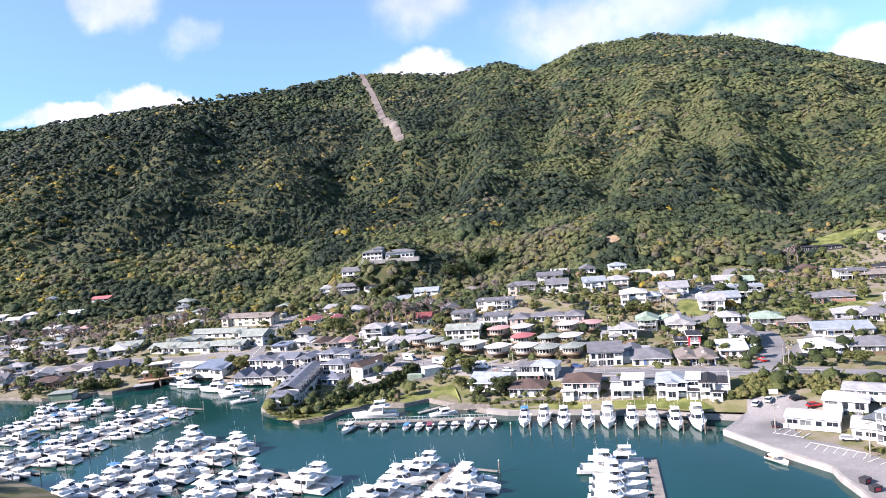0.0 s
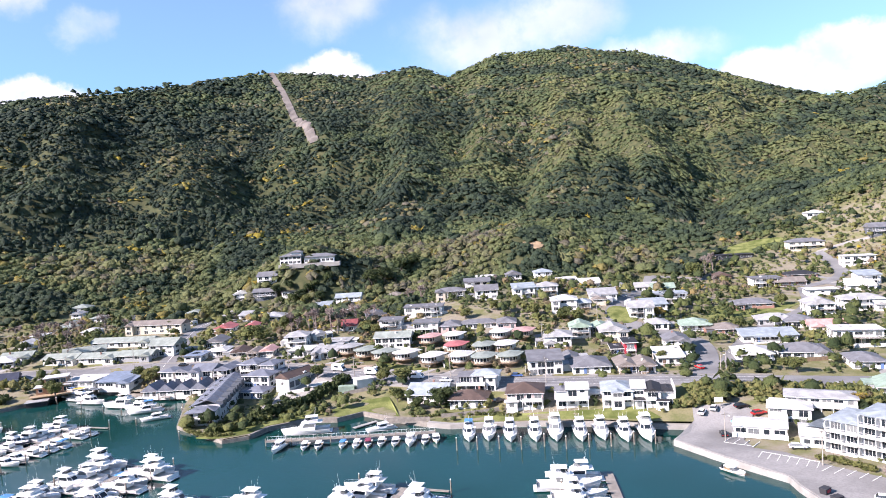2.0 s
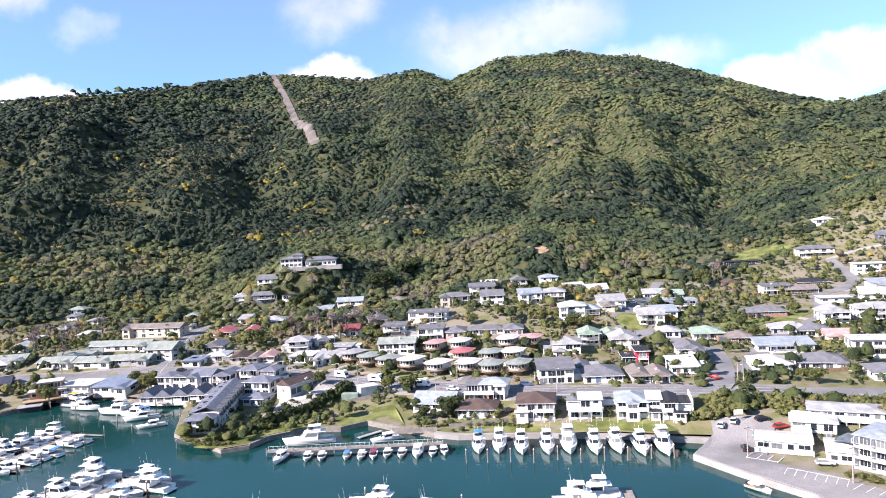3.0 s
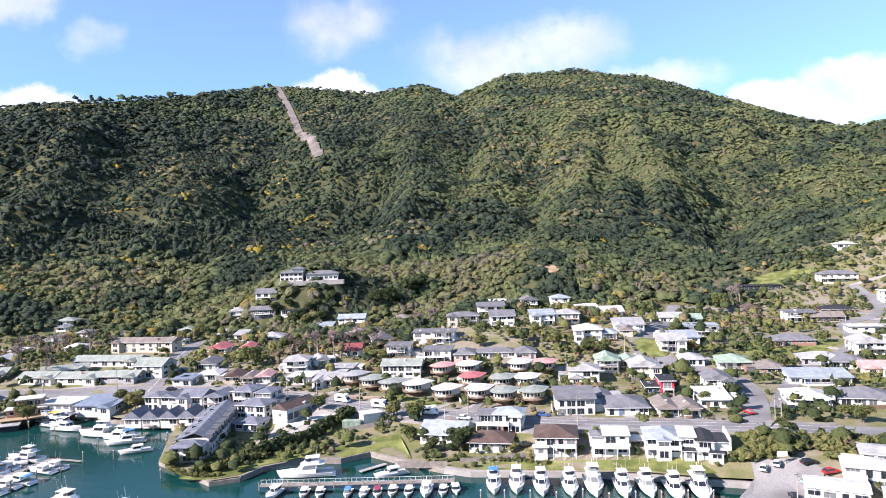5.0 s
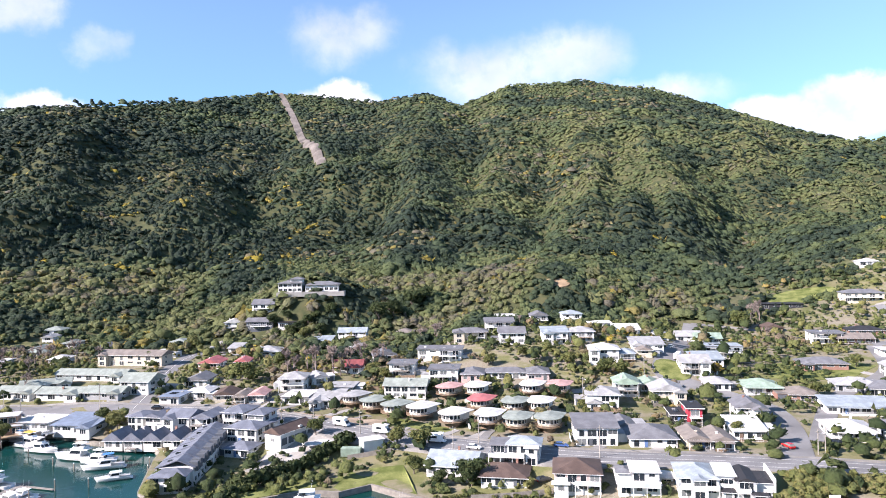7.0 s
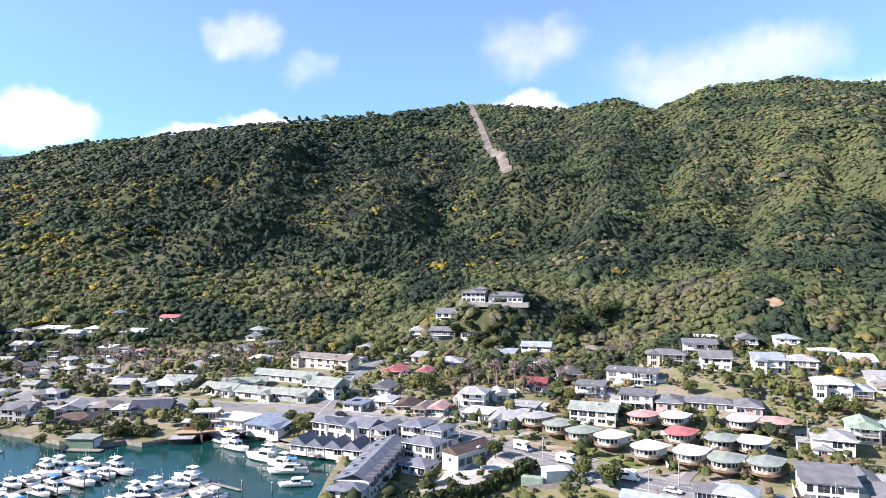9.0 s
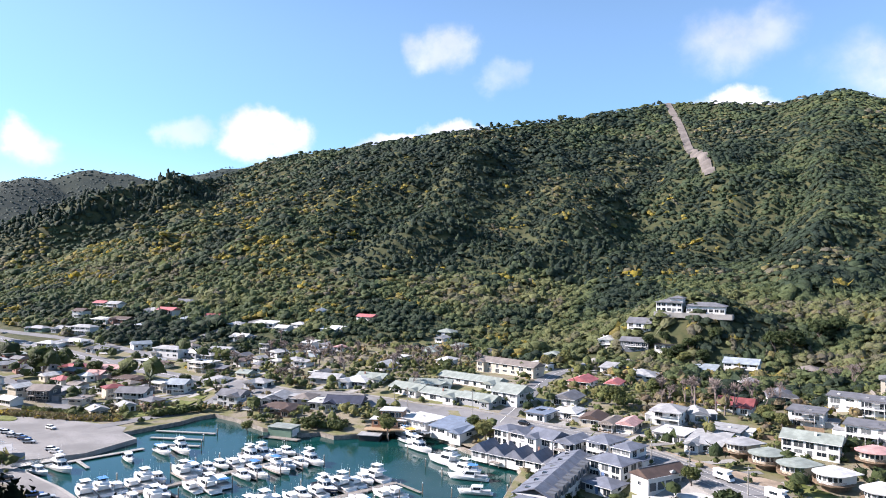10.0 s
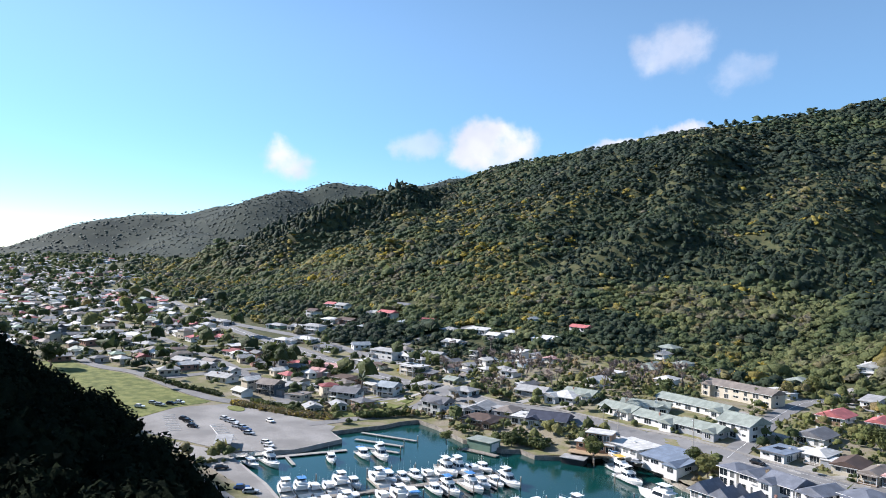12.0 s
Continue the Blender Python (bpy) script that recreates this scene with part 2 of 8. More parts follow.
SUMMIT = [(-3300, 2100, 380), (-2848, 2345, 490), (-2765, 2445, 528), (-2678, 2543, 512), (-2300, 2700, 440)]


def tent(x, y, line, wide, more, power=1.25):
    """Ground falling away to both sides of a ridge line; plan and heights in metres."""
    z = np.zeros_like(x)
    for a, b in zip(line, line[1:]):
        d, k = seg(x, y, a, b)
        top = a[2] + (b[2] - a[2]) * k
        z = np.maximum(z, top * np.clip(1 - d / (top * wide + more), 0, 1) ** power)
    return z


def fold(x, y, line):
    """Distance to a way of several points and the share of the way along it."""
    best, at = np.full(np.shape(x), 1e9), np.zeros(np.shape(x))
    for i, (a, b) in enumerate(zip(line, line[1:])):
        d, k = seg(x, y, a, b)
        at = np.where(d < best, (i + k) / (len(line) - 1), at)
        best = np.minimum(best, d)
    return best, at


def hills(x, y):
    z = np.zeros_like(x)
    for a, b in zip(CREST, CREST[1:]):
        d, k = seg(x, y, a, b)
        top = a[2] + (b[2] - a[2]) * k
        z = np.maximum(z, top * np.clip(1 - d / (top * 3.0 - 20), 0, 1) ** 1.3)
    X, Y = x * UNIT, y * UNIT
    wob = 26 * (value_noise(X, Y, 120, 81) - 0.5)
    for h, w, line in FOLDS:
        d, k = fold(X + wob, Y, line)
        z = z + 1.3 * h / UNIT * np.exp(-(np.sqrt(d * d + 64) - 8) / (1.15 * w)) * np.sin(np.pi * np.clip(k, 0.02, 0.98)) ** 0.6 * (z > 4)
    # knolls over the town
    for a, b, h, w in (((-117, 535), (-117, 456), 26, 41), ((27, 571), (48, 469), 16, 41)):
        d, k = seg(X, Y, a, b)
        z = z + h / UNIT * np.exp(-(d / w) ** 2) * np.sin(np.pi * np.clip(k, 0.03, 0.97)) * (z > 4)
    for line, wide, more in ((PINE_SPUR, 1.5, 40), (GOLD_SPUR, 1.3, 40), (FRONT_SPUR, 1.3, 35)):
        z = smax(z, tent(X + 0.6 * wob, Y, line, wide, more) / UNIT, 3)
    z = np.where(z < 1.5, 0, z)
    for line, wide in ((RANGE, 2.6), (SUMMIT, 2.2)):
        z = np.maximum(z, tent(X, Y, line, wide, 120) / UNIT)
    # the wooded hill beside the marina
    for a, b in (((-140, 15, 44), (-246, 9, 96)), ((-246, 9, 96), (-316, -44, 96))):
        d, k = seg(x, y, a, b)
        z = np.maximum(z, (a[2] + (b[2] - a[2]) * k) * np.clip(1 - d / 121, 0, 1) ** 1.1)
    # an unseen high back added behind it to shade the slope over the wharf
    d, k = seg(x, y, (-330, 22), (-340, -60))
    z = np.maximum(z, 146 * np.clip(1 - d / 102, 0, 1) ** 1.1)
    return z


def plain(x, y):
    s = y - 177 + 0.42 * (x - 38)
    rise = np.maximum(4 * sstep(s, -28, -4), 3 * sstep(y, 208, 232) * sstep(x, -235, -215))
    z = 1.0 + rise + 0.012 * np.clip(y - 200, 0, 200) + 0.04 * np.clip(-x - 230, 0, 900) + 2.5 * sstep(y, 225, 265)
    return z + 7 * sstep(y + 0.15 * x, 235, 285) * sstep(x, -50, -5) * (1 - sstep(x, 35, 75))


def relief(x, y):
    h = hills(x, y)
    z = smax(h, plain(x, y), 2)
    # side gullies and ribs that run down the slopes
    rib = 0.6 * np.abs(value_noise(x + 0.25 * y, y * 0.3, 62, 71) - 0.5) + 0.4 * np.abs(value_noise(x - 0.2 * y, y * 0.5, 27, 72) - 0.5)
    rib = rib + 0.3 * np.abs(value_noise(x - 0.3 * y, y * 0.6, 13, 73) - 0.5)
    far = sstep(np.hypot(x, y), 1500, 1800)
    z = z + (40 * rib - 8) * sstep(h, 25, 60) * (1 - sstep(h, 150, 215)) * (1 - far)
    z = z + far * sstep(h, 25, 60) * (60 * np.abs(value_noise(x + 0.3 * y, y, 170, 75) - 0.5) - 12)
    return z + 44 * np.exp(-((x - 270) / 95) ** 2 - ((y - 380) / 110) ** 2)


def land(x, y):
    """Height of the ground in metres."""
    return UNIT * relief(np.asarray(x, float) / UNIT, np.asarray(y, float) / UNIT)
# the basin's edge, counter-clockwise from the quay under the camera
BASIN = [(61.2, 40.8), (60.9, 157.8), (60, 165.9), (60.2, 171.4), (54.7, 179.5), (49.2, 188.4), (42.6, 200.3), (51.7, 212.2), (40.8, 215.4), (27.9, 220), (7.3, 224.1), (-19, 226.4),
         (-26.4, 229.8), (-37.3, 237), (-49, 246.2), (-57.1, 240.7), (-66.6, 242.1), (-78.9, 235.3), (-83, 227.7), (-90.3, 224.7), (-112.3, 243.8), (-120.5, 272), (-121.7, 279.2), (-127.8, 286.4),
         (-140.1, 290.5), (-149.6, 292.4), (-161.8, 299.2), (-171.4, 303.3), (-186.3, 300.6), (-192.4, 287), (-198.6, 280.2), (-206.7, 281.5), (-210.8, 276.1), (-223, 275.5), (-228.5, 274), (-239.4, 276.6),
         (-250.2, 279.1), (-263.2, 279.8), (-265.2, 271.6), (-263.8, 262.5), (-265.6, 251.6), (-266.6, 239.4), (-254.3, 237), (-251.3, 216.2), (-257, 204), (-263.8, 196.2)]
BASIN += [(-223, 192.2), (-174.1, 182.2), (-141.4, 165.9), (-81.6, 129.2), (-40.8, 40.8)]


def inside(px, py, poly):
    hit = np.zeros(np.shape(px), bool)
    for (x1, y1), (x2, y2) in zip(poly, poly[1:] + poly[:1]):
        if y1 != y2:
            hit ^= ((y1 > py) != (y2 > py)) & (px < (x2 - x1) * (py - y1) / (y2 - y1) + x1)
    return hit


def near_edge(px, py, poly, closed=True):
    d = np.full(np.shape(px), 1e9)
    for a, b in zip(poly, poly[1:] + (poly[:1] if closed else [])):
        d = np.minimum(d, seg(px, py, a, b)[0])
    return d


def ground_z(x, y):
    return float(land(x, y))


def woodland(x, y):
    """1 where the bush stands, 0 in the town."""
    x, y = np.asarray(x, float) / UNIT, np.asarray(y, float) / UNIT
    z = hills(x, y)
    edge = 6.5 + 4 * np.sin(x * 0.021) + 2 * np.sin(x * 0.06 + 1)
    w = sstep(z, edge - 4, edge + 4)
    return np.where(x > 60, sstep(z, 9, 16) * (1 - np.exp(-((x - 200) / 80) ** 2 - ((np.asarray(y) - 330) / 60) ** 4)), w)


def spread(lo, a, b, hi, fine, grow, most=1e9):
    """Grid lines: even between a and b, ever wider beyond."""
    v = list(np.arange(a, b + 0.1, fine))
    s, p = fine, v[-1]
    while p < hi:
        s = min(s * grow, most)
        p += s
        v.append(p)
    s, p = fine, v[0]
    while p > lo:
        s = min(s * grow, most)
        p -= s
        v.insert(0, p)
    return np.array(v)


def make_ground():
    from mathutils.geometry import delaunay_2d_cdt
    xs = spread(-5400, -1150, 450, 4000, 9, 1.09, 64)
    ys = spread(-1200, 34, 1560, 4800, 9, 1.09, 64)
    X, Y = np.meshgrid(xs, ys)
    x0, x1 = np.searchsorted(xs, -280), np.searchsorted(xs, 76)
    y0, y1 = np.searchsorted(ys, 35), np.searchsorted(ys, 318)
    nx = len(xs)
    verts = np.stack([X.ravel(), Y.ravel()], 1)
    ids = np.arange(len(verts)).reshape(X.shape)
    a, b, c, d = ids[:-1, :-1], ids[:-1, 1:], ids[1:, 1:], ids[1:, :-1]
    keep = np.ones(a.shape, bool)
    keep[y0:y1, x0:x1] = False
    quads = np.stack([a[keep], b[keep], c[keep], d[keep]], 1).tolist()
    zone = ids[y0:y1 + 1, x0:x1 + 1].ravel()
    pts = [Vector(verts[i]) for i in zone]
    base = len(pts)
    rim = [Vector(p) for p in BASIN]
    n = len(rim)
    res = delaunay_2d_cdt(pts + rim, [(base + i, base + (i + 1) % n) for i in range(n)], [], 0, 0.01)
    p2 = np.array([(v.x, v.y) for v in res[0]])
    link = {}
    for new_i, olds in enumerate(res[3]):
        old = [o for o in olds if o < base]
        link[new_i] = int(zone[old[0]]) if old else None
    extra = [i for i, o in link.items() if o is None]
    start = len(verts)
    for k, i in enumerate(extra):
        link[i] = start + k
    verts = np.vstack([verts, p2[extra]]) if extra else verts
    mid = np.array([p2[list(f)].mean(0) for f in res[2]])
    wet = inside(mid[:, 0], mid[:, 1], BASIN)
    tris = [[link[i] for i in f] for f, w in zip(res[2], wet) if not w]
    z = land(verts[:, 0], verts[:, 1])
    me = bpy.data.meshes.new("ground")
    me.from_pydata(np.column_stack([verts, z]).tolist(), [], quads + tris)
    me.attributes.new("wood", "FLOAT", "POINT").data.foreach_set("value", woodland(verts[:, 0], verts[:, 1]).astype(np.float32))
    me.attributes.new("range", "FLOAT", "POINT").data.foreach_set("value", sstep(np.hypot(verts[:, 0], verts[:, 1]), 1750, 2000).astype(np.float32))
    me.materials.append(MATS["ground"])
    me.shade_smooth()
    ob = tagged(new("ground", me), "valley floor and steep hillsides of grass, earth and bush", "ground", kind="structure")
    w = bpy.data.meshes.new("water")
    w.from_pydata([(-276, 36, 0), (70, 36, 0), (70, 312, 0), (-276, 312, 0)], [], [(0, 1, 2, 3)])
    w.materials.append(MATS["water"])
    tagged(new("water", w), "calm dark green and blue harbour water", "water", kind="structure")


make_ground()


def clumps(name, base, radius, height, tone, per=26, seed=1, material="hill_leaf", cone=None, spread_size=0.42, low=-0.35):
    """A mesh of crowns: each a dark core under many small leaf clumps, turned outwards unevenly."""
    rng = np.random.default_rng(seed)
    n = len(base)
    per = per * 2
    u = rng.normal(size=(n, per, 3))
    u /= np.linalg.norm(u, axis=2, keepdims=True)
    u[:, :, 2] = np.where(u[:, :, 2] < low, -u[:, :, 2], u[:, :, 2])
    half = height * 0.5
    c = base + np.stack([0 * half, 0 * half, half * 1.05], 1)
    lump = rng.uniform(0.72, 1.12, (n, per, 1))
    scale = np.stack([radius, radius, half], 1)[:, None, :]
    p = u * scale * lump
    if cone is not None:
        k = 1 - 0.85 * cone[:, None] * np.clip(0.5 + 0.5 * p[:, :, 2] / half[:, None], 0, 1)
        p[:, :, :2] *= k[:, :, None]
    p = c[:, None, :] + p
    nrm = u + rng.normal(scale=0.45, size=u.shape)
    nrm /= np.linalg.norm(nrm, axis=2, keepdims=True)
    ref = rng.normal(size=u.shape)
    t1 = np.cross(nrm, ref)
    t1 /= np.linalg.norm(t1, axis=2, keepdims=True) + 1e-9
    t2 = np.cross(nrm, t1)
    s = (radius[:, None] * rng.uniform(0.6, 1.25, (n, per)) * spread_size * 0.78)[:, :, None]
    corner = []
    for a, b in ((-1, -0.8), (1, -0.6), (0.1, 1.15)):
        j = rng.uniform(0.6, 1.2, (n, per, 1))
        corner.append(p + (t1 * a + t2 * b) * s * j - nrm * s * 0.3 * rng.uniform(0, 1, (n, per, 1)))
    quad = np.stack(corner, 2).reshape(-1, 3)
    q = np.arange(len(quad)).reshape(-1, 3)
    core_u = np.array([(1, 0, 0), (0, 1, 0), (-1, 0, 0), (0, -1, 0), (0, 0, 1), (0, 0, -1)], float)
    kc = core_u[None] * scale * 0.8
    if cone is not None:
        kc[:, :4, :2] *= (1 - 0.35 * cone)[:, None, None]
    core = (c[:, None, :] + kc).reshape(-1, 3)
    f = np.array([(0, 1, 4), (1, 2, 4), (2, 3, 4), (3, 0, 4), (1, 0, 5), (2, 1, 5), (3, 2, 5), (0, 3, 5)])
    tri = (f[None] + 6 * np.arange(n)[:, None, None] + len(quad)).reshape(-1, 3)
    me = bpy.data.meshes.new(name)
    nv = len(quad) + len(core)
    me.vertices.add(nv)
    me.vertices.foreach_set("co", np.vstack([quad, core]).astype(np.float32).ravel())
    loops = np.concatenate([q.ravel(), tri.ravel()]).astype(np.int32)
    me.loops.add(len(loops))
    me.loops.foreach_set("vertex_index", loops)
    nq, nt = len(q), len(tri)
    me.polygons.add(nq + nt)
    me.polygons.foreach_set("loop_start", (np.arange(nq + nt) * 3).astype(np.int32))
    me.update(calc_edges=True)
    tv = np.concatenate([np.repeat(tone, per * 3) + np.repeat(rng.normal(scale=0.05, size=n * per), 3), np.repeat(tone * 0.9, 6)])
    me.attributes.new("tone", "FLOAT", "POINT").data.foreach_set("value", np.clip(tv, 0, 1).astype(np.float32))
    me.materials.append(MATS[material])
    return me


def icosahedron():
    """Twelve points of a unit ball and the fifteen faces that do not point down."""
    g = math.sqrt(0.2)
    p = [(0, 0, 1)] + [(2 * g * math.cos(k * math.tau / 5), 2 * g * math.sin(k * math.tau / 5), g) for k in range(5)]
    p += [(2 * g * math.cos((k + 0.5) * math.tau / 5), 2 * g * math.sin((k + 0.5) * math.tau / 5), -g) for k in range(5)]
    f = [(0, 1 + k, 1 + (k + 1) % 5) for k in range(5)]
    for k in range(5):
        a, b, c, d = 1 + k, 1 + (k + 1) % 5, 6 + k, 6 + (k + 4) % 5
        f += [(a, c, b), (a, d, c)]
    return np.array(p), np.array(f)


def crowns(name, base, radius, height, tone, lobes=6, shards=14, seed=1, material="hill_leaf", cone=None, rough=0.32, lean=None):
    """Many trees in one mesh: each crown a heap of uneven lobes with loose leaf clumps on them; conifers taper to a tip."""
    rng = np.random.default_rng(seed)
    n = len(base)
    cone = np.zeros(n) if cone is None else cone
    P, F = icosahedron()
    k = (np.arange(lobes)[None, :] + rng.uniform(0, 1, (n, lobes))) / lobes
    ang = rng.uniform(0, math.tau, (n, 1)) + 2.4 * np.arange(lobes)[None, :] + rng.normal(scale=0.4, size=(n, lobes))
    # round crowns: the lobes lie round the middle, one on top; conifers: one over the other
    out = np.where(cone[:, None] > 0, 0.28 * (1 - k), 0.62 * np.sqrt(1 - k * 0.98))
    up = np.where(cone[:, None] > 0, 0.15 + 0.75 * k, 0.34 + 0.36 * k)
    size = np.where(cone[:, None] > 0, 0.95 - 0.75 * k, rng.uniform(0.42, 0.66, (n, lobes)))
    c = base[:, None, :] + np.stack([np.cos(ang) * out * radius[:, None], np.sin(ang) * out * radius[:, None], up * height[:, None]], 2)
    R = np.stack([size * radius[:, None]] * 2 + [size * 0.5 * height[:, None] * np.where(cone[:, None] > 0, 0.25 + 1.7 / lobes, 0.95)], 2)
    turn = rng.uniform(0, math.tau, (n, lobes))
    ct, st = np.cos(turn)[:, :, None], np.sin(turn)[:, :, None]
    q = np.stack([P[:, 0] * ct - P[:, 1] * st, P[:, 0] * st + P[:, 1] * ct, np.broadcast_to(P[:, 2], (n, lobes, len(P)))], 3)
    q = q * (1 + rng.uniform(-rough, rough, q.shape[:3]))[..., None]
    v = (c[:, :, None, :] + q * R[:, :, None, :]).reshape(-1, 3)
    f = (F[None] + len(P) * np.arange(n * lobes)[:, None, None]).reshape(-1, 3)
    lt = np.clip(tone[:, None] + rng.normal(scale=0.045, size=(n, lobes)), 0, 1)
    tv = np.repeat(lt.ravel(), len(P))
    if shards:
        pick = rng.integers(0, lobes, (n, shards))
        row = np.arange(n)[:, None]
        u = rng.normal(size=(n, shards, 3))
        u /= np.linalg.norm(u, axis=2, keepdims=True)
        u[:, :, 2] = np.abs(u[:, :, 2]) * 1.1 - 0.25
        mid = c[row, pick] + u * R[row, pick] * rng.uniform(0.9, 1.12, (n, shards, 1))
        s = (radius[:, None] * rng.uniform(0.14, 0.26, (n, shards)))[:, :, None]
        tri = np.stack([mid + rng.normal(size=mid.shape) * s for _ in range(3)], 2).reshape(-1, 3)
        f = np.vstack([f, np.arange(len(tri)).reshape(-1, 3) + len(v)])
        v = np.vstack([v, tri])
        tv = np.append(tv, np.repeat((lt[row, pick] + 0.02).ravel(), 3))
    if lean is not None:
        # the canopy follows the slope
        who = np.concatenate([np.repeat(np.arange(n), lobes * len(P)), np.repeat(np.arange(n), shards * 3)])
        v[:, 2] += ((v[:, :2] - base[who, :2]) * lean[who]).sum(1)
    me = bpy.data.meshes.new(name)
    me.vertices.add(len(v))
    me.vertices.foreach_set("co", v.astype(np.float32).ravel())
    me.loops.add(f.size)
    me.loops.foreach_set("vertex_index", f.astype(np.int32).ravel())
    me.polygons.add(len(f))
    me.polygons.foreach_set("loop_start", (np.arange(len(f)) * 3).astype(np.int32))
    me.update(calc_edges=True)
    me.attributes.new("tone", "FLOAT", "POINT").data.foreach_set("value", np.clip(tv, 0, 1).astype(np.float32))
    me.materials.append(MATS[material])
    return me


TRACK = [(-402, 1535), (-388, 1500), (-325, 1338), (-240, 1083), (-200, 960)]

# ---- helpers for things and their parts ----
def part(name, bm, material, parent, label=""):
    """One mesh object under a thing or a part; bm may also be a ready mesh."""
    if isinstance(bm, bpy.types.Mesh):
        me = bm
    else:
        me = bpy.data.meshes.new(name)
        bm.to_mesh(me)
        bm.free()
    if not me.materials:
        for m in material if isinstance(material, (list, tuple)) else [material]:
            me.materials.append(MATS[m])
    ob = new(name, me)
    ob.parent = parent
    if label:
        ob["label"] = label
    return ob


def thing(name, m, label, category, group="", kind=""):
    ob = new(name)
    ob.empty_display_size = 0.5
    ob.matrix_world = m
    return tagged(ob, label, category, group, kind)


def box(bm, x0, x1, y0, y1, z0, z1, bevel=0.0):
    v = [bm.verts.new(p) for p in ((x0, y0, z0), (x1, y0, z0), (x1, y1, z0), (x0, y1, z0), (x0, y0, z1), (x1, y0, z1), (x1, y1, z1), (x0, y1, z1))]
    f = [bm.faces.new([v[i] for i in q]) for q in ((3, 2, 1, 0), (4, 5, 6, 7), (0, 1, 5, 4), (1, 2, 6, 5), (2, 3, 7, 6), (3, 0, 4, 7))]
    if bevel:
        bmesh.ops.bevel(bm, geom=list({e for q in f for e in q.edges}), offset=bevel, segments=1, affect="EDGES")
    return f


def boxes(*rows, bevel=0.0):
    bm = bmesh.new()
    for r in rows:
        box(bm, *r, bevel=bevel)
    return bm


def prism(poly, z0, z1, bm=None):
    """A flat outline (counter-clockwise) carried up from z0 to z1."""
    bm = bm or bmesh.new()
    lo = [bm.verts.new((x, y, z0)) for x, y in poly]
    hi = [bm.verts.new((x, y, z1)) for x, y in poly]
    n = len(poly)
    for i in range(n):
        bm.faces.new((lo[i], lo[(i + 1) % n], hi[(i + 1) % n], hi[i]))
    bm.faces.new(hi)
    bm.faces.new(lo[::-1])
    return bm


def tube(bm, a, b, r0, r1=None, sides=6):
    """A round bar from a to b."""
    a, b = Vector(a), Vector(b)
    d = (b - a).normalized()
    u = d.orthogonal().normalized()
    w = d.cross(u)
    r1 = r0 if r1 is None else r1
    ra = [bm.verts.new(a + (u * math.cos(k * math.tau / sides) + w * math.sin(k * math.tau / sides)) * r0) for k in range(sides)]
    rb = [bm.verts.new(b + (u * math.cos(k * math.tau / sides) + w * math.sin(k * math.tau / sides)) * r1) for k in range(sides)]
    for k in range(sides):
        bm.faces.new((ra[k], ra[(k + 1) % sides], rb[(k + 1) % sides], rb[k]))
    bm.faces.new(rb)
    bm.faces.new(ra[::-1])
    return bm


WALLS = {"white": (0.6, 0.595, 0.575), "cream": (0.5, 0.45, 0.36), "grey": (0.3, 0.31, 0.32), "slate": (0.09, 0.1, 0.115), "black": (0.03, 0.03, 0.035), "brown": (0.17, 0.115, 0.085),
         "brick": (0.27, 0.15, 0.115), "pink": (0.5, 0.36, 0.33), "red": (0.36, 0.03, 0.05), "green": (0.12, 0.2, 0.15), "sky": (0.34, 0.41, 0.47), "blue": (0.1, 0.17, 0.33), "orange": (0.38, 0.22, 0.14)}
ROOFS = {"white": (0.52, 0.52, 0.505), "sage": (0.25, 0.28, 0.25), "taupe": (0.2, 0.175, 0.155), "slate": (0.155, 0.157, 0.168), "grey": (0.32, 0.322, 0.322), "sky": (0.28, 0.32, 0.35),
         "blue": (0.17, 0.21, 0.275), "green": (0.25, 0.325, 0.26), "maroon": (0.22, 0.065, 0.065), "red": (0.42, 0.14, 0.14), "pink": (0.46, 0.28, 0.26), "brown": (0.1, 0.07, 0.058),
         "navy": (0.05, 0.055, 0.08), "black": (0.03, 0.03, 0.033), "harbour": (0.15, 0.164, 0.198)}
SAY = {"sage": "sage green", "sky": "light blue", "slate": "dark grey", "taupe": "grey-brown", "maroon": "dark red", "navy": "dark blue", "harbour": "blue-grey"}
for k, c in WALLS.items():
    mat("wall_" + k, c, 0.75, vary=0.1, scale=0.35, fine=5.0, bump=0.12)
for k, c in ROOFS.items():
    mat("roof_" + k, c, 0.62, vary=0.24, scale=0.45, fine=3.5, bump=0.25, spec=0.3)
mat("trim", (0.62, 0.62, 0.605), 0.5, vary=0.06)
mat("timber", (0.2, 0.14, 0.09), 0.8, vary=0.3, scale=1.2, fine=9, bump=0.3)
mat("grey_timber", (0.22, 0.2, 0.175), 0.85, vary=0.25, scale=0.8, fine=8, bump=0.3)
mat("concrete", (0.29, 0.28, 0.262), 0.85, vary=0.2, scale=0.25, fine=3, bump=0.2)
mat("old_concrete", (0.23, 0.22, 0.205), 0.88, vary=0.25, scale=0.3, fine=3, bump=0.2, coord="World")
mat("worn_paint", (0.42, 0.42, 0.41), 0.7, vary=0.4, scale=1.0, coord="World")
mat("asphalt", (0.17, 0.17, 0.172), 0.9, vary=0.22, scale=0.12, fine=2.5, bump=0.25, coord="World")
mat("old_asphalt", (0.21, 0.205, 0.2), 0.9, vary=0.32, scale=0.06, fine=2.0, bump=0.25, coord="World")
mat("paint", (0.75, 0.75, 0.73), 0.6, vary=0.25, scale=1.5, coord="World")
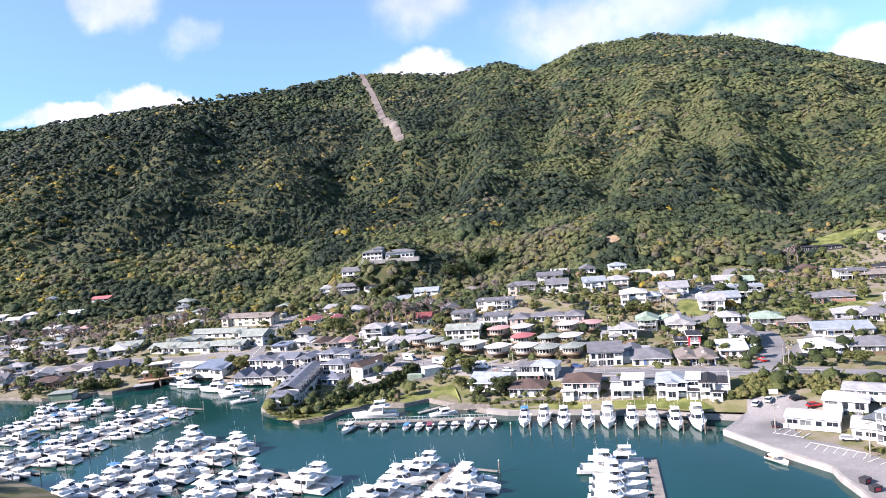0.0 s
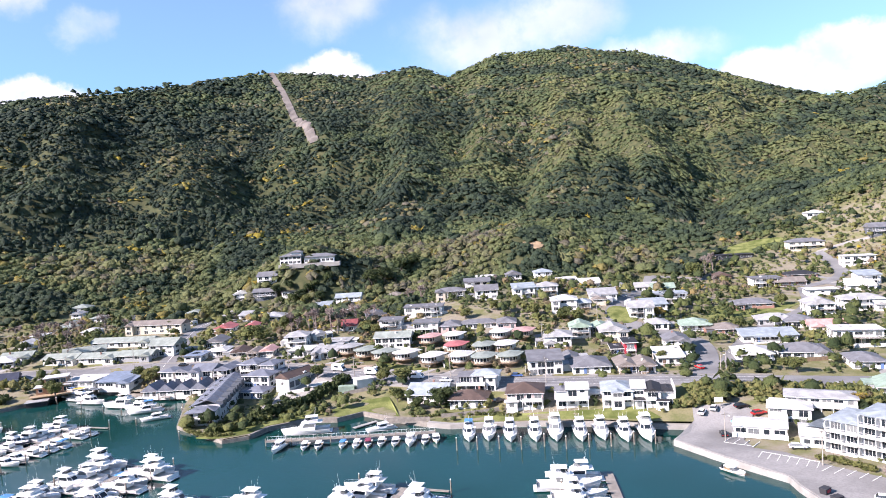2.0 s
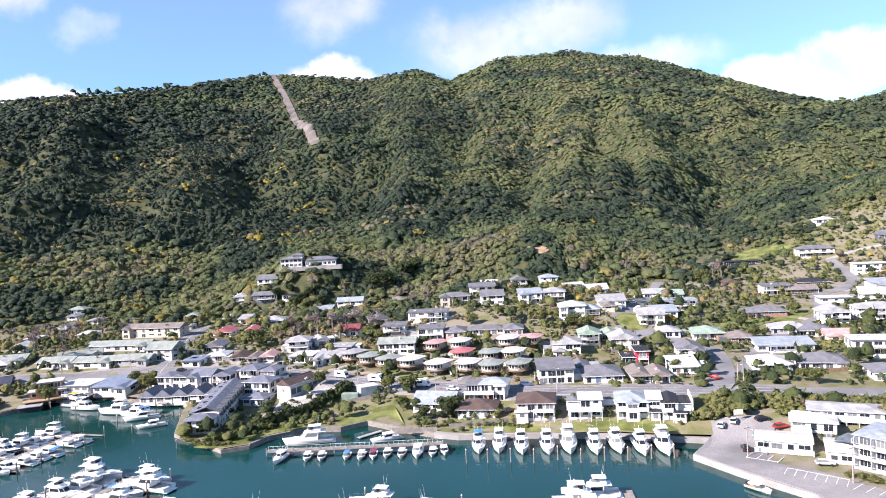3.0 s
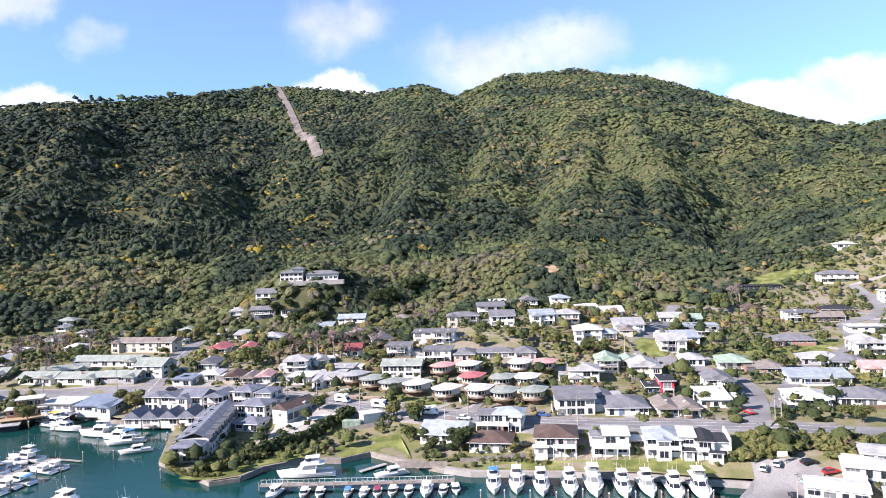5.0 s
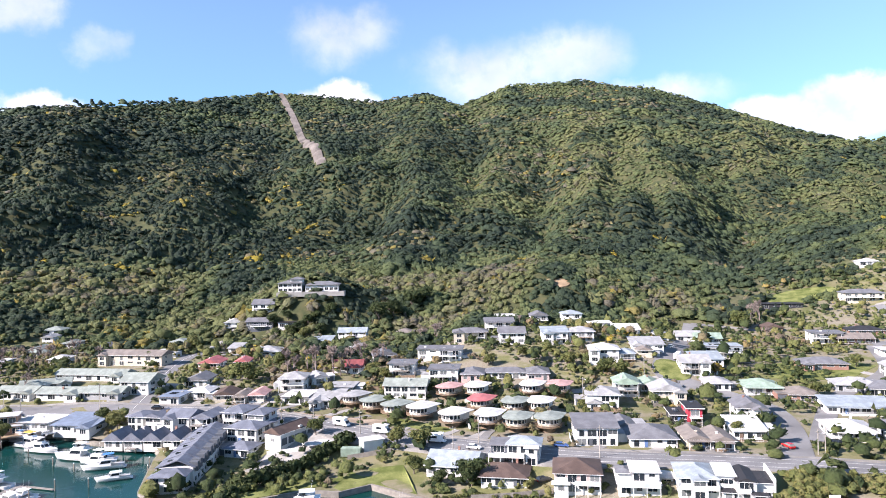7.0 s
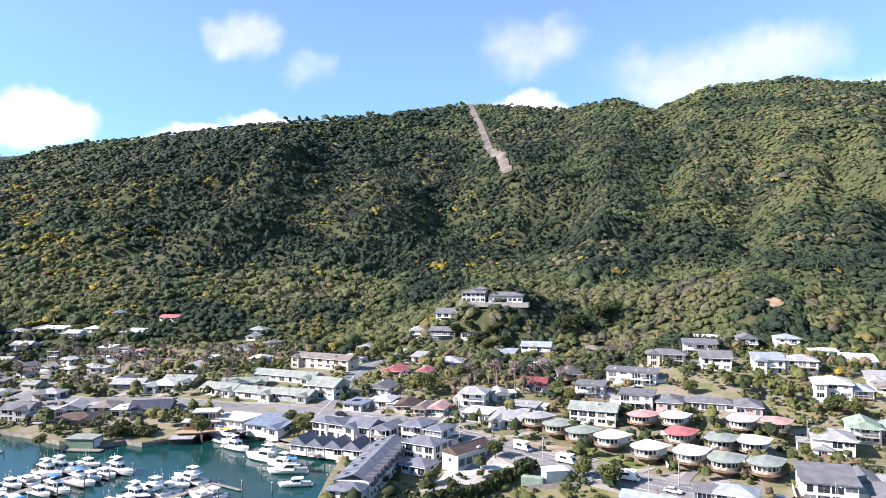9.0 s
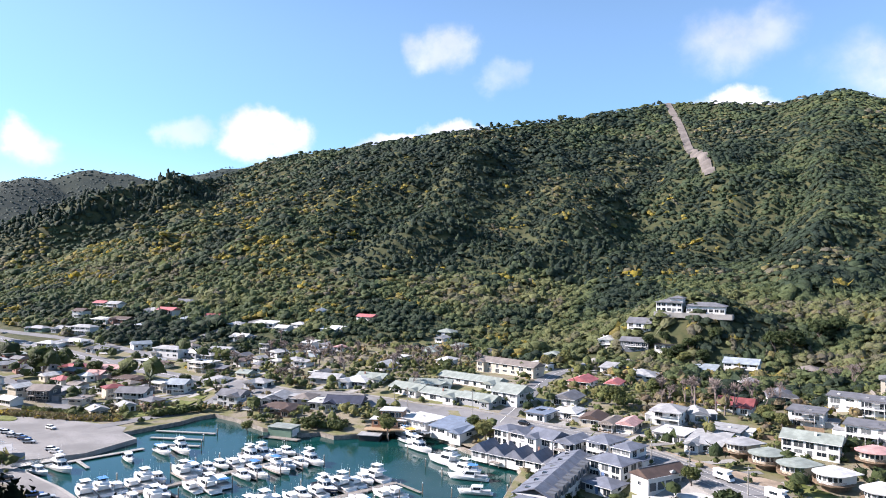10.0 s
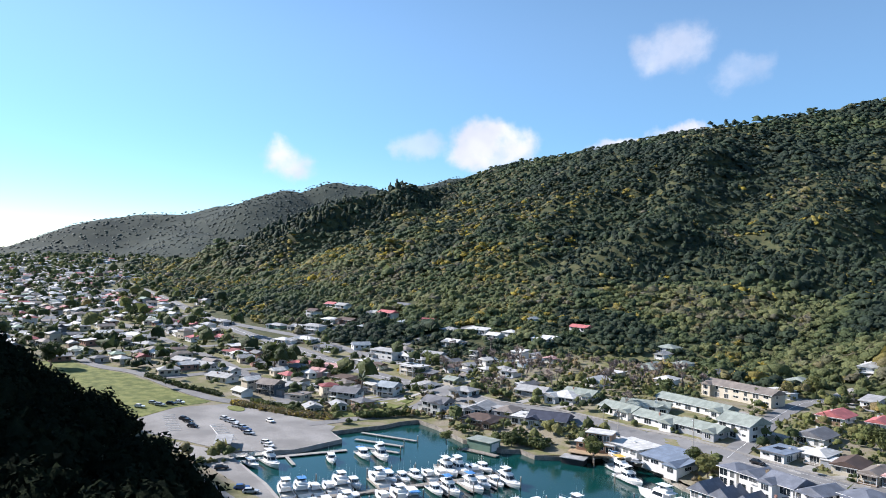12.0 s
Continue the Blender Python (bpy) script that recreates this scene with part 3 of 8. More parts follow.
mat("grass", (0.115, 0.145, 0.035), 0.9, vary=0.35, scale=0.2, fine=3, bump=0.5, tint=(0.16, 0.17, 0.06), coord="World", spec=0.2)
mat("clay", (0.3, 0.22, 0.14), 0.95, vary=0.3, scale=0.2, fine=1.5, bump=0.5, coord="World", spec=0.2)
mat("earth", (0.3, 0.24, 0.18), 0.95, vary=0.3, scale=0.2, fine=1.5, bump=0.5, coord="World", spec=0.2)
mat("scree", (0.17, 0.15, 0.135), 0.95, vary=0.25, scale=0.06, fine=0.5, bump=0.4, coord="World", spec=0.2)
mat("stone", (0.23, 0.21, 0.18), 0.9, vary=0.35, scale=0.5, fine=3, bump=0.6)
mat("gelcoat", (0.72, 0.72, 0.71), 0.22, vary=0.04, scale=0.5)
mat("canvas_blue", (0.06, 0.22, 0.5), 0.8, vary=0.2)
mat("hull_dark", (0.03, 0.04, 0.07), 0.25, vary=0.1)
mat("hull_maroon", (0.22, 0.04, 0.07), 0.3, vary=0.1)
mat("yellow", (0.65, 0.4, 0.06), 0.5, vary=0.1)
mat("teak", (0.36, 0.26, 0.16), 0.7, vary=0.2, scale=2, fine=12)
mat("cockpit", (0.5, 0.48, 0.44), 0.6, vary=0.15, scale=1.0, fine=8)
mat("steel", (0.6, 0.61, 0.62), 0.3, 1.0, vary=0.1)
mat("rubber", (0.02, 0.02, 0.02), 0.8)
mat("pile", (0.24, 0.2, 0.16), 0.85, vary=0.35, scale=1.0, fine=6, bump=0.4)
mat("pole", (0.34, 0.31, 0.27), 0.85, vary=0.25, scale=1.5, bump=0.2)
for k, c in (("car_white", (0.8, 0.8, 0.8)), ("car_black", (0.02, 0.02, 0.022)), ("car_silver", (0.42, 0.44, 0.46)), ("car_red", (0.4, 0.02, 0.02)), ("car_blue", (0.05, 0.1, 0.25)), ("car_teal", (0.2, 0.4, 0.5))):
    mat(k, c, 0.22, vary=0.03)


def glass_mat():
    m = MATS["glass"] = bpy.data.materials.new("glass")
    m.use_nodes = True
    n = Nodes(m.node_tree)
    rnd = n.add("ShaderNodeObjectInfo").outputs["Random"]
    c = n.mix(n.ramp(rnd, 0.55, 0.95), (0.018, 0.024, 0.03), (0.16, 0.17, 0.17))
    b = n.add("ShaderNodeBsdfPrincipled", {"Base Color": c, "Roughness": 0.06, "IOR": 1.5})
    n.add("ShaderNodeOutputMaterial", {0: b.outputs[0]})


glass_mat()

# window kinds: width, height, panes across
WIN = {}


def casement(w, h, panes, t, o, glazed):
    """A window frame in one piece, with the panes set back in it where glazed."""
    bm = bmesh.new()
    xs = [-w / 2]
    for k in range(panes):
        xs += [-w / 2 + max(t, 0.035) + (w - 2 * t) * k / panes + (0.035 if k else 0.0), -w / 2 + t + (w - 2 * t) * (k + 1) / panes - (0.035 if k < panes - 1 else 0.0)]
    xs.append(w / 2)
    zs = [0.0, t, h - t, h]
    g = [[bm.verts.new((x, -o, z)) for z in zs] for x in xs]
    for i in range(len(xs) - 1):
        for j in range(3):
            q = [g[i][j], g[i + 1][j], g[i + 1][j + 1], g[i][j + 1]]
            if j != 1 or i % 2 == 0:
                bm.faces.new(q)
                continue
            deep = [bm.verts.new((v.co.x, -0.015, v.co.z)) for v in q]
            for k in range(4):
                bm.faces.new((q[k], q[(k + 1) % 4], deep[(k + 1) % 4], deep[k]))
            if glazed:
                bm.faces.new(deep).material_index = 1
    rim = [g[i][0] for i in range(len(xs))] + [g[-1][j] for j in range(1, 4)] + [g[i][3] for i in range(len(xs) - 2, -1, -1)] + [g[0][j] for j in (2, 1)]
    back = [bm.verts.new((v.co.x, 0.0, v.co.z)) for v in rim]
    for k in range(len(rim)):
        bm.faces.new((rim[k], back[k], back[(k + 1) % len(rim)], rim[(k + 1) % len(rim)]))
    return bm


def window_mesh(w, h, panes):
    key = (w, h, panes)
    if key not in WIN:
        t, o = 0.09, 0.06
        fr = bpy.data.meshes.new("window")
        bm = casement(w, h, panes, t, o, False)
        bm.to_mesh(fr)
        bm.free()
        fr.materials.append(MATS["trim"])
        pa = bpy.data.meshes.new("pane")
        bm = boxes((-w / 2 + t, w / 2 - t, -0.03, -0.005, t, h - t))
        bm.to_mesh(pa)
        bm.free()
        pa.materials.append(MATS["glass"])
        both = bpy.data.meshes.new("window")
        bm = casement(w, h, panes, t, o, True)
        bm.to_mesh(both)
        bm.free()
        both.materials.append(MATS["trim"])
        both.materials.append(MATS["glass"])
        WIN[key] = (fr, pa, both)
    return WIN[key]


def add_window(parent, x, y, z, turn, w, h, panes, fine):
    """A window on a wall: its foot at x, y, z, facing -y turned by turn degrees."""
    fr, pa, both = window_mesh(w, h, panes)
    ob = part("window", fr if fine else both, "trim", parent)
    ob.matrix_basis = pose(x, y, z, 0, 0, turn)
    if fine:
        p = part("pane", pa, "glass", ob)
    return ob


def roof_mesh(kind, w, d, H, over, pitch):
    """The roof over a w by d plan with its walls' top at H; returns the bmesh and the ridge's height."""
    bm = bmesh.new()
    x, y, t = w / 2 + over, d / 2 + over, 0.16
    if kind == "flat":
        box(bm, -x, x, -y, y, H, H + 0.28, 0.04)
        return bm, H + 0.28
    if kind == "mono":
        rise = d * 0.13
        pts = [(-x, -y, H - 0.05), (x, -y, H - 0.05), (x, y, H + rise), (-x, y, H + rise)]
        lo = [bm.verts.new(p) for p in pts]
        hi = [bm.verts.new((a, b, c + t + 0.05)) for a, b, c in pts]
        for i in range(4):
            bm.faces.new((lo[i], lo[(i + 1) % 4], hi[(i + 1) % 4], hi[i]))
        bm.faces.new(hi), bm.faces.new(lo[::-1])
        return bm, H + rise
    along = w >= d
    L, S = (x, y) if along else (y, x)
    rise = S * pitch
    cut = 0.0 if kind == "gable" else min(S, L - 0.3)

    def P(a, b, c):
        return (a, b, c) if along else (-b, a, c)
    eave = H - over * pitch
    lo = [bm.verts.new(P(*p)) for p in ((-L, -S, eave), (L, -S, eave), (L, S, eave), (-L, S, eave))]
    up = [bm.verts.new(P(*p)) for p in ((-L, -S, eave + t), (L, -S, eave + t), (L, S, eave + t), (-L, S, eave + t))]
    ra = bm.verts.new(P(-L + cut, 0, eave + rise + t))
    rb = bm.verts.new(P(L - cut, 0, eave + rise + t))
    bm.faces.new((up[0], up[1], rb, ra)), bm.faces.new((up[2], up[3], ra, rb))
    bm.faces.new((up[1], up[2], rb)), bm.faces.new((up[3], up[0], ra))
    for i in range(4):
        bm.faces.new((lo[i], lo[(i + 1) % 4], up[(i + 1) % 4], up[i]))
    bm.faces.new(lo[::-1])
    return bm, eave + rise


def wall_mesh(kind, w, d, H, pitch, deep=2.5):
    bm = bmesh.new()
    box(bm, -w / 2, w / 2, -d / 2, d / 2, -deep, H)
    if kind == "gable":
        along = w >= d
        L, S = (w / 2, d / 2) if along else (d / 2, w / 2)
        r = S * pitch * 0.98
        for s in (-1, 1):
            pts = [(s * L, -S, H), (s * L, S, H), (s * L, 0, H + r), (s * (L - 0.2), -S, H), (s * (L - 0.2), S, H), (s * (L - 0.2), 0, H + r)]
            v = [bm.verts.new(p if along else (-p[1], p[0], p[2])) for p in pts]
            bm.faces.new(v[:3] if s > 0 else v[2::-1])
            bm.faces.new((v[5], v[4], v[3]) if s > 0 else v[3:])
            bm.faces.new((v[0], v[2], v[5], v[3])), bm.faces.new((v[1], v[4], v[5], v[2]))
    bmesh.ops.recalc_face_normals(bm, faces=bm.faces)
    return bm


def rail(parent, x0, x1, y, z, glassy):
    """A balustrade along x at y, standing at z."""
    rows = [(x0, x1, y - 0.03, y + 0.03, z + 0.95, z + 1.02), (x0, x1, y - 0.02, y + 0.02, z + 0.08, z + 0.13)]
    n = max(2, int((x1 - x0) / 1.4))
    for k in range(n + 1):
        x = x0 + (x1 - x0) * k / n
        rows.append((x - 0.03, x + 0.03, y - 0.03, y + 0.03, z, z + 1.0))
    part("railing", boxes(*rows), "trim", parent)


HOMES = []
rnd = random.Random(11)
mat("solar", (0.012, 0.016, 0.035), 0.12, vary=0.1)


def glazing(h, x0, x1, y, z, turn, near, wide):
    """A run of windows and sliders along a wall, uneven in width and height."""
    L = x1 - x0
    n = max(1, int(round(L / wide)))
    for k in range(n):
        c = x0 + L * (k + 0.5) / n
        r = rnd.random()
        hh, sill = (2.0, 0.1) if r < 0.45 else ((1.3, 0.8) if r < 0.85 else (0.9, 1.2))
        ww = min(L / n - 0.35, rnd.choice((1.4, 2.2, 2.8, 3.4)))
        if ww < 0.6:
            continue
        ww = round(ww * 2.5) / 2.5
        if turn == 0:
            add_window(h, c, y, z + sill, 0, ww, hh, max(1, int(ww / 0.95)), near)
        elif turn == 180:
            add_window(h, c, y, z + sill, 180, ww, hh, max(1, int(ww / 0.95)), near)
        else:
            add_window(h, y, c, z + sill, turn, ww, hh, max(1, int(ww / 0.95)), near)


def shifted(bm, x, y, z=0.0):
    bmesh.ops.translate(bm, verts=bm.verts, vec=(x, y, z))
    return bm


def house(x, y, yaw, w, d, floors=1, kind="hip", wall="white", roof="grey", deck=None, fh=2.5, label="", z=None, fine=None, rich=True, steep=0.0):
    """A dwelling whose front faces -y, turned by yaw."""
    if x < -270:
        w, d = 0.78 * w, min(d, 8.0)
    a = radians(yaw)
    c, s = math.cos(a), math.sin(a)
    if rich and x > -270 and d < 12 and w < 14 and not (x < -85 and y < 303):
        grow = min(13.0, max(d, 0.8 * w, 8.5) * 1.2)
        x, y, d = x - s * (grow - d) / 2, y + c * (grow - d) / 2, grow
    spots = [(x + px * c - py * s, y + px * s + py * c) for px, py in ((0, 0), (-w / 2, -d / 2), (w / 2, -d / 2), (w / 2, d / 2), (-w / 2, d / 2))]
    hs = [ground_z(*p) for p in spots]
    zz = (0.35 * hs[0] + 0.4 * min(hs[1:3]) + 0.25 * max(hs[1:3]) if z is None else z) + 0.1
    near = fine if fine is not None else (y < 300 and -95 < x)
    mid = rich and y < 420
    pitch = {"hip": 0.32, "gable": 0.4 if floors > 1 else 0.36}.get(kind, 0.2)
    pitch = steep or pitch
    H = fh * floors + 0.1
    who = "two-storey " if floors == 2 else ("%d-storey " % floors if floors > 2 else "single-storey ")
    shape = {"hip": "hipped", "gable": "gabled", "flat": "flat", "mono": "sloping"}[kind]
    h = thing("house", pose(x, y, zz, 0, 0, yaw), label or "%s%s house with a %s %s roof" % (who, SAY.get(wall, wall), shape, SAY.get(roof, roof)), "house", "houses of the town")
    deep = 1.0 + max(0.0, zz - min(hs))
    over = 0.7
    part("wall", wall_mesh(kind, w, d, H, pitch, deep), "wall_" + wall, h)
    rm, top = roof_mesh(kind, w, d, H, over, pitch)
    roof_ob = part("roof", rm, "roof_" + roof, h)
    if kind == "flat" and mid:
        bm = boxes((-w / 2 - 0.71, w / 2 + 0.71, -d / 2 - 0.73, -d / 2 - 0.69, H + 0.02, H + 0.3), (-w / 2 - 0.73, -w / 2 - 0.69, -d / 2 - 0.71, d / 2 + 0.71, H + 0.02, H + 0.3))
        part("fascia", bm, "trim" if wall != "white" else "roof_slate", roof_ob)
    e = H - over * pitch
    if kind in ("hip", "gable") and mid:
        part("gutter", boxes((-w / 2 - over, w / 2 + over, -d / 2 - over - 0.08, -d / 2 - over - 0.005, e + 0.02, e + 0.15)), "trim", roof_ob)
        if w >= d:
            r = w / 2 + over - (0 if kind == "gable" else min(d / 2 + over, w / 2 + over - 0.3))
            zt = e + (d / 2 + over) * pitch + 0.16
            if r > 0.5:
                part("ridge", boxes((-r, r, -0.14, 0.14, zt - 0.1, zt + 0.05)), "roof_" + roof, roof_ob)
    front = -d / 2
    wing = mid and w > 8.5 and kind != "flat" and rnd.random() < 0.55
    w0, w1 = -w / 2, w / 2
    if wing:
        ww, out = rnd.uniform(3.8, 5.2), rnd.uniform(1.6, 2.8)
        sx = rnd.choice((-1, 1))
        cx = sx * (w / 2 - ww / 2 - 0.02)
        Hw = H if floors == 1 else rnd.choice((H, H, fh + 0.1))
        bm = shifted(wall_mesh("gable", ww, out + d * 0.5 + 1.2, Hw - 0.05, 0.42, deep), cx, front - out + (out + d * 0.5 + 1.2) / 2)
        wg = part("wing", bm, "wall_" + wall, h)
        part("wing_roof", shifted(roof_mesh("gable", ww, out + d * 0.5 + 1.2, Hw - 0.05, 0.5, 0.42)[0], cx, front - out + (out + d * 0.5 + 1.2) / 2), "roof_" + roof, wg)
        for fl in range(max(1, int(Hw / fh))):
            add_window(wg, cx, front - out, fl * fh + 0.3, 0, 2.4, 1.7, 3, near)
        if sx > 0:
            w1 = cx - ww / 2
        else:
            w0 = cx + ww / 2
    for fl in range(floors):
        zf = fl * fh
        glazing(h, w0, w1, front, zf, 0, near, 3.3 if y < 330 else 4.4)
        if mid and y < 345:
            glazing(h, -d / 2 + 0.4, d / 2 - 0.4, w / 2, zf, 90, near, 5.0)
            glazing(h, -d / 2 + 0.4, d / 2 - 0.4, -w / 2, zf, -90, near, 6.5)
        elif x > -200:
            for sx, turn in ((w / 2, 90), (-w / 2, -90))[:1 if x < 40 else 2]:
                add_window(h, sx, -d * 0.1, zf + 0.8, turn, 1.8, 1.3, 2, near)
    if deck is None:
        deck = rnd.random() < (0.7 if floors > 1 else 0.4)
    dw = (w1 - w0) / 2 * rnd.choice((0.6, 0.8, 1.0))
    dx = (w0 + w1) / 2
    if deck:
        zf = fh * (floors - 1)
        depth = rnd.uniform(1.6, 2.6)
        y0 = front - depth
        skin = rnd.choice(("trim", "trim", "grey_timber", "timber")) if mid else "trim"
        part("balcony", boxes((dx - dw, dx + dw, y0, front - 0.01, zf - 0.22, zf), bevel=0.02), skin, h)
        rail(h, dx - dw, dx + dw, y0 + 0.05, zf, False)
        if mid:
            n = 3 if dw > 3 else 2
            for k in range(n):
                px = dx - dw + 0.12 + (2 * dw - 0.24) * k / (n - 1)
                part("post", boxes((px - 0.08, px + 0.08, y0 + 0.08, y0 + 0.24, -deep, zf - 0.22)), skin, h)
        if mid and rnd.random() < 0.45:
            zc = H - 0.25
            part("verandah_roof", boxes((dx - dw - 0.2, dx + dw + 0.2, y0 - 0.25, front - 0.72, zc, zc + 0.14), bevel=0.02), "roof_" + roof, h)
            for px in (dx - dw + 0.15, dx + dw - 0.15):
                part("post", boxes((px - 0.07, px + 0.07, y0 + 0.06, y0 + 0.2, zf, zc)), "trim", h)
    if mid and rnd.random() < 0.45 and w < 14:
        # a lower garage or lean-to beside the house
        sx = rnd.choice((-1, 1))
        gw, gd = rnd.uniform(3.2, 4.2), rnd.uniform(5.5, 7)
        gx = sx * (w / 2 + gw / 2)
        gy = rnd.uniform(-0.1, 0.2) * d
        part("garage", boxes((gx - gw / 2 + 0.03, gx + gw / 2, gy - gd / 2, gy + gd / 2, -deep, 2.35)), "wall_" + (wall if rnd.random() < 0.7 else "grey"), h)
        part("garage_roof", boxes((gx - gw / 2 + 0.72 * (sx > 0), gx + gw / 2 + 0.3 - 1.02 * (sx < 0) + 0.3 * (sx < 0), gy - gd / 2 - 0.3, gy + gd / 2 + 0.3, 2.35, 2.56), bevel=0.03), "roof_" + rnd.choice((roof, "grey", "white")), h)
        part("garage_door", boxes((gx - gw / 2 + 0.4, gx + gw / 2 - 0.4, gy - gd / 2 - 0.06, gy - gd / 2 + 0.01, 0.0, 2.05)), rnd.choice(("wall_grey", "trim", "wall_slate")), h)
    if near:
        px = rnd.uniform(w0 + 0.8, w1 - 0.8) if w1 - w0 > 2 else dx
        part("door", boxes((px - 0.48, px + 0.48, front - 0.09, front - 0.065, 0.02, 2.08), bevel=0.01), "wall_" + rnd.choice(("slate", "brown", "blue")), h)
    if kind in ("hip", "gable") and rnd.random() < 0.35:
        px, py = w * rnd.uniform(-0.25, 0.25), d * rnd.choice((-0.2, 0.22))
        part("chimney", boxes((px - 0.3, px + 0.3, py - 0.25, py + 0.25, H, top + 0.35), (px - 0.37, px + 0.37, py - 0.32, py + 0.32, top + 0.35, top + 0.45)), "wall_brick" if rnd.random() < 0.4 else "wall_" + wall, roof_ob)
    if kind == "flat" and mid:
        for k in range(rnd.randrange(1, 4)):
            px, py = w * rnd.uniform(-0.35, 0.35), d * rnd.uniform(-0.3, 0.3)
            part("roof_vent", boxes((px - 0.5, px + 0.5, py - 0.35, py + 0.35, H + 0.27, H + rnd.uniform(0.5, 0.8)), bevel=0.03), rnd.choice(("steel", "trim", "roof_grey")), roof_ob)
        if rnd.random() < 0.3:
            part("solar_panel", boxes((-w * 0.3, w * 0.05, -1.6, 1.6, H + 0.34, H + 0.4)), "solar", roof_ob, "dark solar panels")
    HOMES.append((x, y, max(w, d)))
    return h


def compound(x, y, yaw, label, blocks, decks=(), z=None, pitch=0.34, category="house"):
    """A dwelling of several blocks: x0, x1, y0, y1, foot, top, roof's shape, wall, roof. decks: x0, x1, y0, y1, height, skin."""
    c, s = math.cos(radians(yaw)), math.sin(radians(yaw))
    front = min(ground_z(x + px * c + 4.5 * s, y + px * s - 4.5 * c) for px in (-4, 0, 4))
    zz = (0.5 * ground_z(x, y) + 0.5 * front if z is None else z) + 0.1
    h = thing("house", pose(x, y, zz, 0, 0, yaw), label, category, "houses of the town")
    for x0, x1, y0, y1, z0, z1, kind, wall, roof in blocks:
        w, d, cx, cy = x1 - x0, y1 - y0, (x0 + x1) / 2, (y0 + y1) / 2
        low = z0 - 3.0 if z0 == 0 else z0
        part("wall", shifted(wall_mesh(kind, w, d, z1, pitch, -low), cx, cy), "wall_" + wall, h)
        if roof:
            over = 0.35 if kind == "gable" else 0.55
            rf = part("roof", shifted(roof_mesh(kind, w, d, z1, over, pitch)[0], cx, cy), "roof_" + roof, h)
            if kind in ("hip", "gable"):
                e = z1 - over * pitch
                part("gutter", boxes((x0 - over, x1 + over, y0 - over - 0.08, y0 - over - 0.005, e + 0.02, e + 0.14)), "trim", rf)
        f = z0
        while f < z1 - 2.0:
            glazing(h, x0 + 0.2, x1 - 0.2, y0, f, 0, True, 3.0)
            glazing(h, y0 + 0.6, y1 - 0.6, x1, f, 90, True, 5.0)
            glazing(h, y0 + 0.6, y1 - 0.6, x0, f, -90, True, 6.0)
            f += 2.5
    for x0, x1, y0, y1, zf, skin in decks:
        part("balcony", boxes((x0, x1, y0, y1 - 0.01, zf - 0.2, zf), bevel=0.02), skin, h)
        part("balustrade", boxes((x0, x1, y0, y0 + 0.06, zf + 0.05, zf + 0.95), (x0, x0 + 0.06, y0 + 0.06, y1 - 0.02, zf + 0.05, zf + 0.95), (x1 - 0.06, x1, y0 + 0.06, y1 - 0.02, zf + 0.05, zf + 0.95)), "balustrade_glass" if skin == "trim" else skin, h)
        part("hand_rail", boxes((x0, x1, y0 - 0.02, y0 + 0.08, zf + 0.95, zf + 1.02)), "trim", h)
        n = max(2, int((x1 - x0) / 3) + 1)
        for k in range(n):
            px = x0 + 0.12 + (x1 - x0 - 0.24) * k / (n - 1)
            part("post", boxes((px - 0.08, px + 0.08, y0 + 0.08, y0 + 0.24, -3.0, zf - 0.2)), "trim", h)
    for bx in blocks:
        HOMES.append((x + (bx[0] + bx[1]) / 2, y + (bx[2] + bx[3]) / 2, max(bx[1] - bx[0], bx[3] - bx[2])))
    return h


mat("balustrade_glass", (0.42, 0.46, 0.47), 0.1, vary=0.1)

# ---- roads, parks and quays ----
def ribbon(name, line, width, material, label, category, lift=0.14, kind="structure", parent=None, smooth=True, step=4.0):
    """A strip laid over the ground along a line of points."""
    p = [Vector((*q, 0)) for q in line]
    if smooth:
        out = []
        q = [2 * p[0] - p[1]] + p + [2 * p[-1] - p[-2]]
        for i in range(1, len(q) - 2):
            n = max(1, int((q[i + 1] - q[i]).length / step))
            for k in range(n):
                t = k / n
                a, b, c, d = q[i - 1:i + 3]
                out.append(0.5 * (2 * b + (c - a) * t + (2 * a - 5 * b + 4 * c - d) * t * t + (3 * b - a - 3 * c + d) * t ** 3))
        p = out + [p[-1]]
    bm = bmesh.new()
    m = max(2, int(width / 3) + 1)
    at = []
    for i, c in enumerate(p):
        d = (p[min(i + 1, len(p) - 1)] - p[max(i - 1, 0)]).normalized()
        s = Vector((-d.y, d.x, 0))
        at.extend(c + s * width * (k / m - 0.5) for k in range(m + 1))
    hs = land([q.x for q in at], [q.y for q in at]) + lift
    vs = [bm.verts.new((q.x, q.y, float(h))) for q, h in zip(at, hs)]
    rows = [vs[i * (m + 1):(i + 1) * (m + 1)] for i in range(len(p))]
    for a, b in zip(rows, rows[1:]):
        for k in range(m):
            bm.faces.new((a[k], b[k], b[k + 1], a[k + 1]))
        bm.faces.ensure_lookup_table()
    # skirts down into the ground
    for k in (0, m):
        low = [bm.verts.new(v[k].co - Vector((0, 0, lift + 0.4))) for v in rows]
        for i in range(len(rows) - 1):
            bm.faces.new((rows[i][k], rows[i + 1][k], low[i + 1], low[i]))
    bmesh.ops.recalc_face_normals(bm, faces=bm.faces)
    me = bpy.data.meshes.new(name)
    bm.to_mesh(me)
    bm.free()
    me.materials.append(MATS[material])
    ob = new(name, me)
    ob.parent = parent
    if kind:
        tagged(ob, label, category, kind=kind)
    return ob


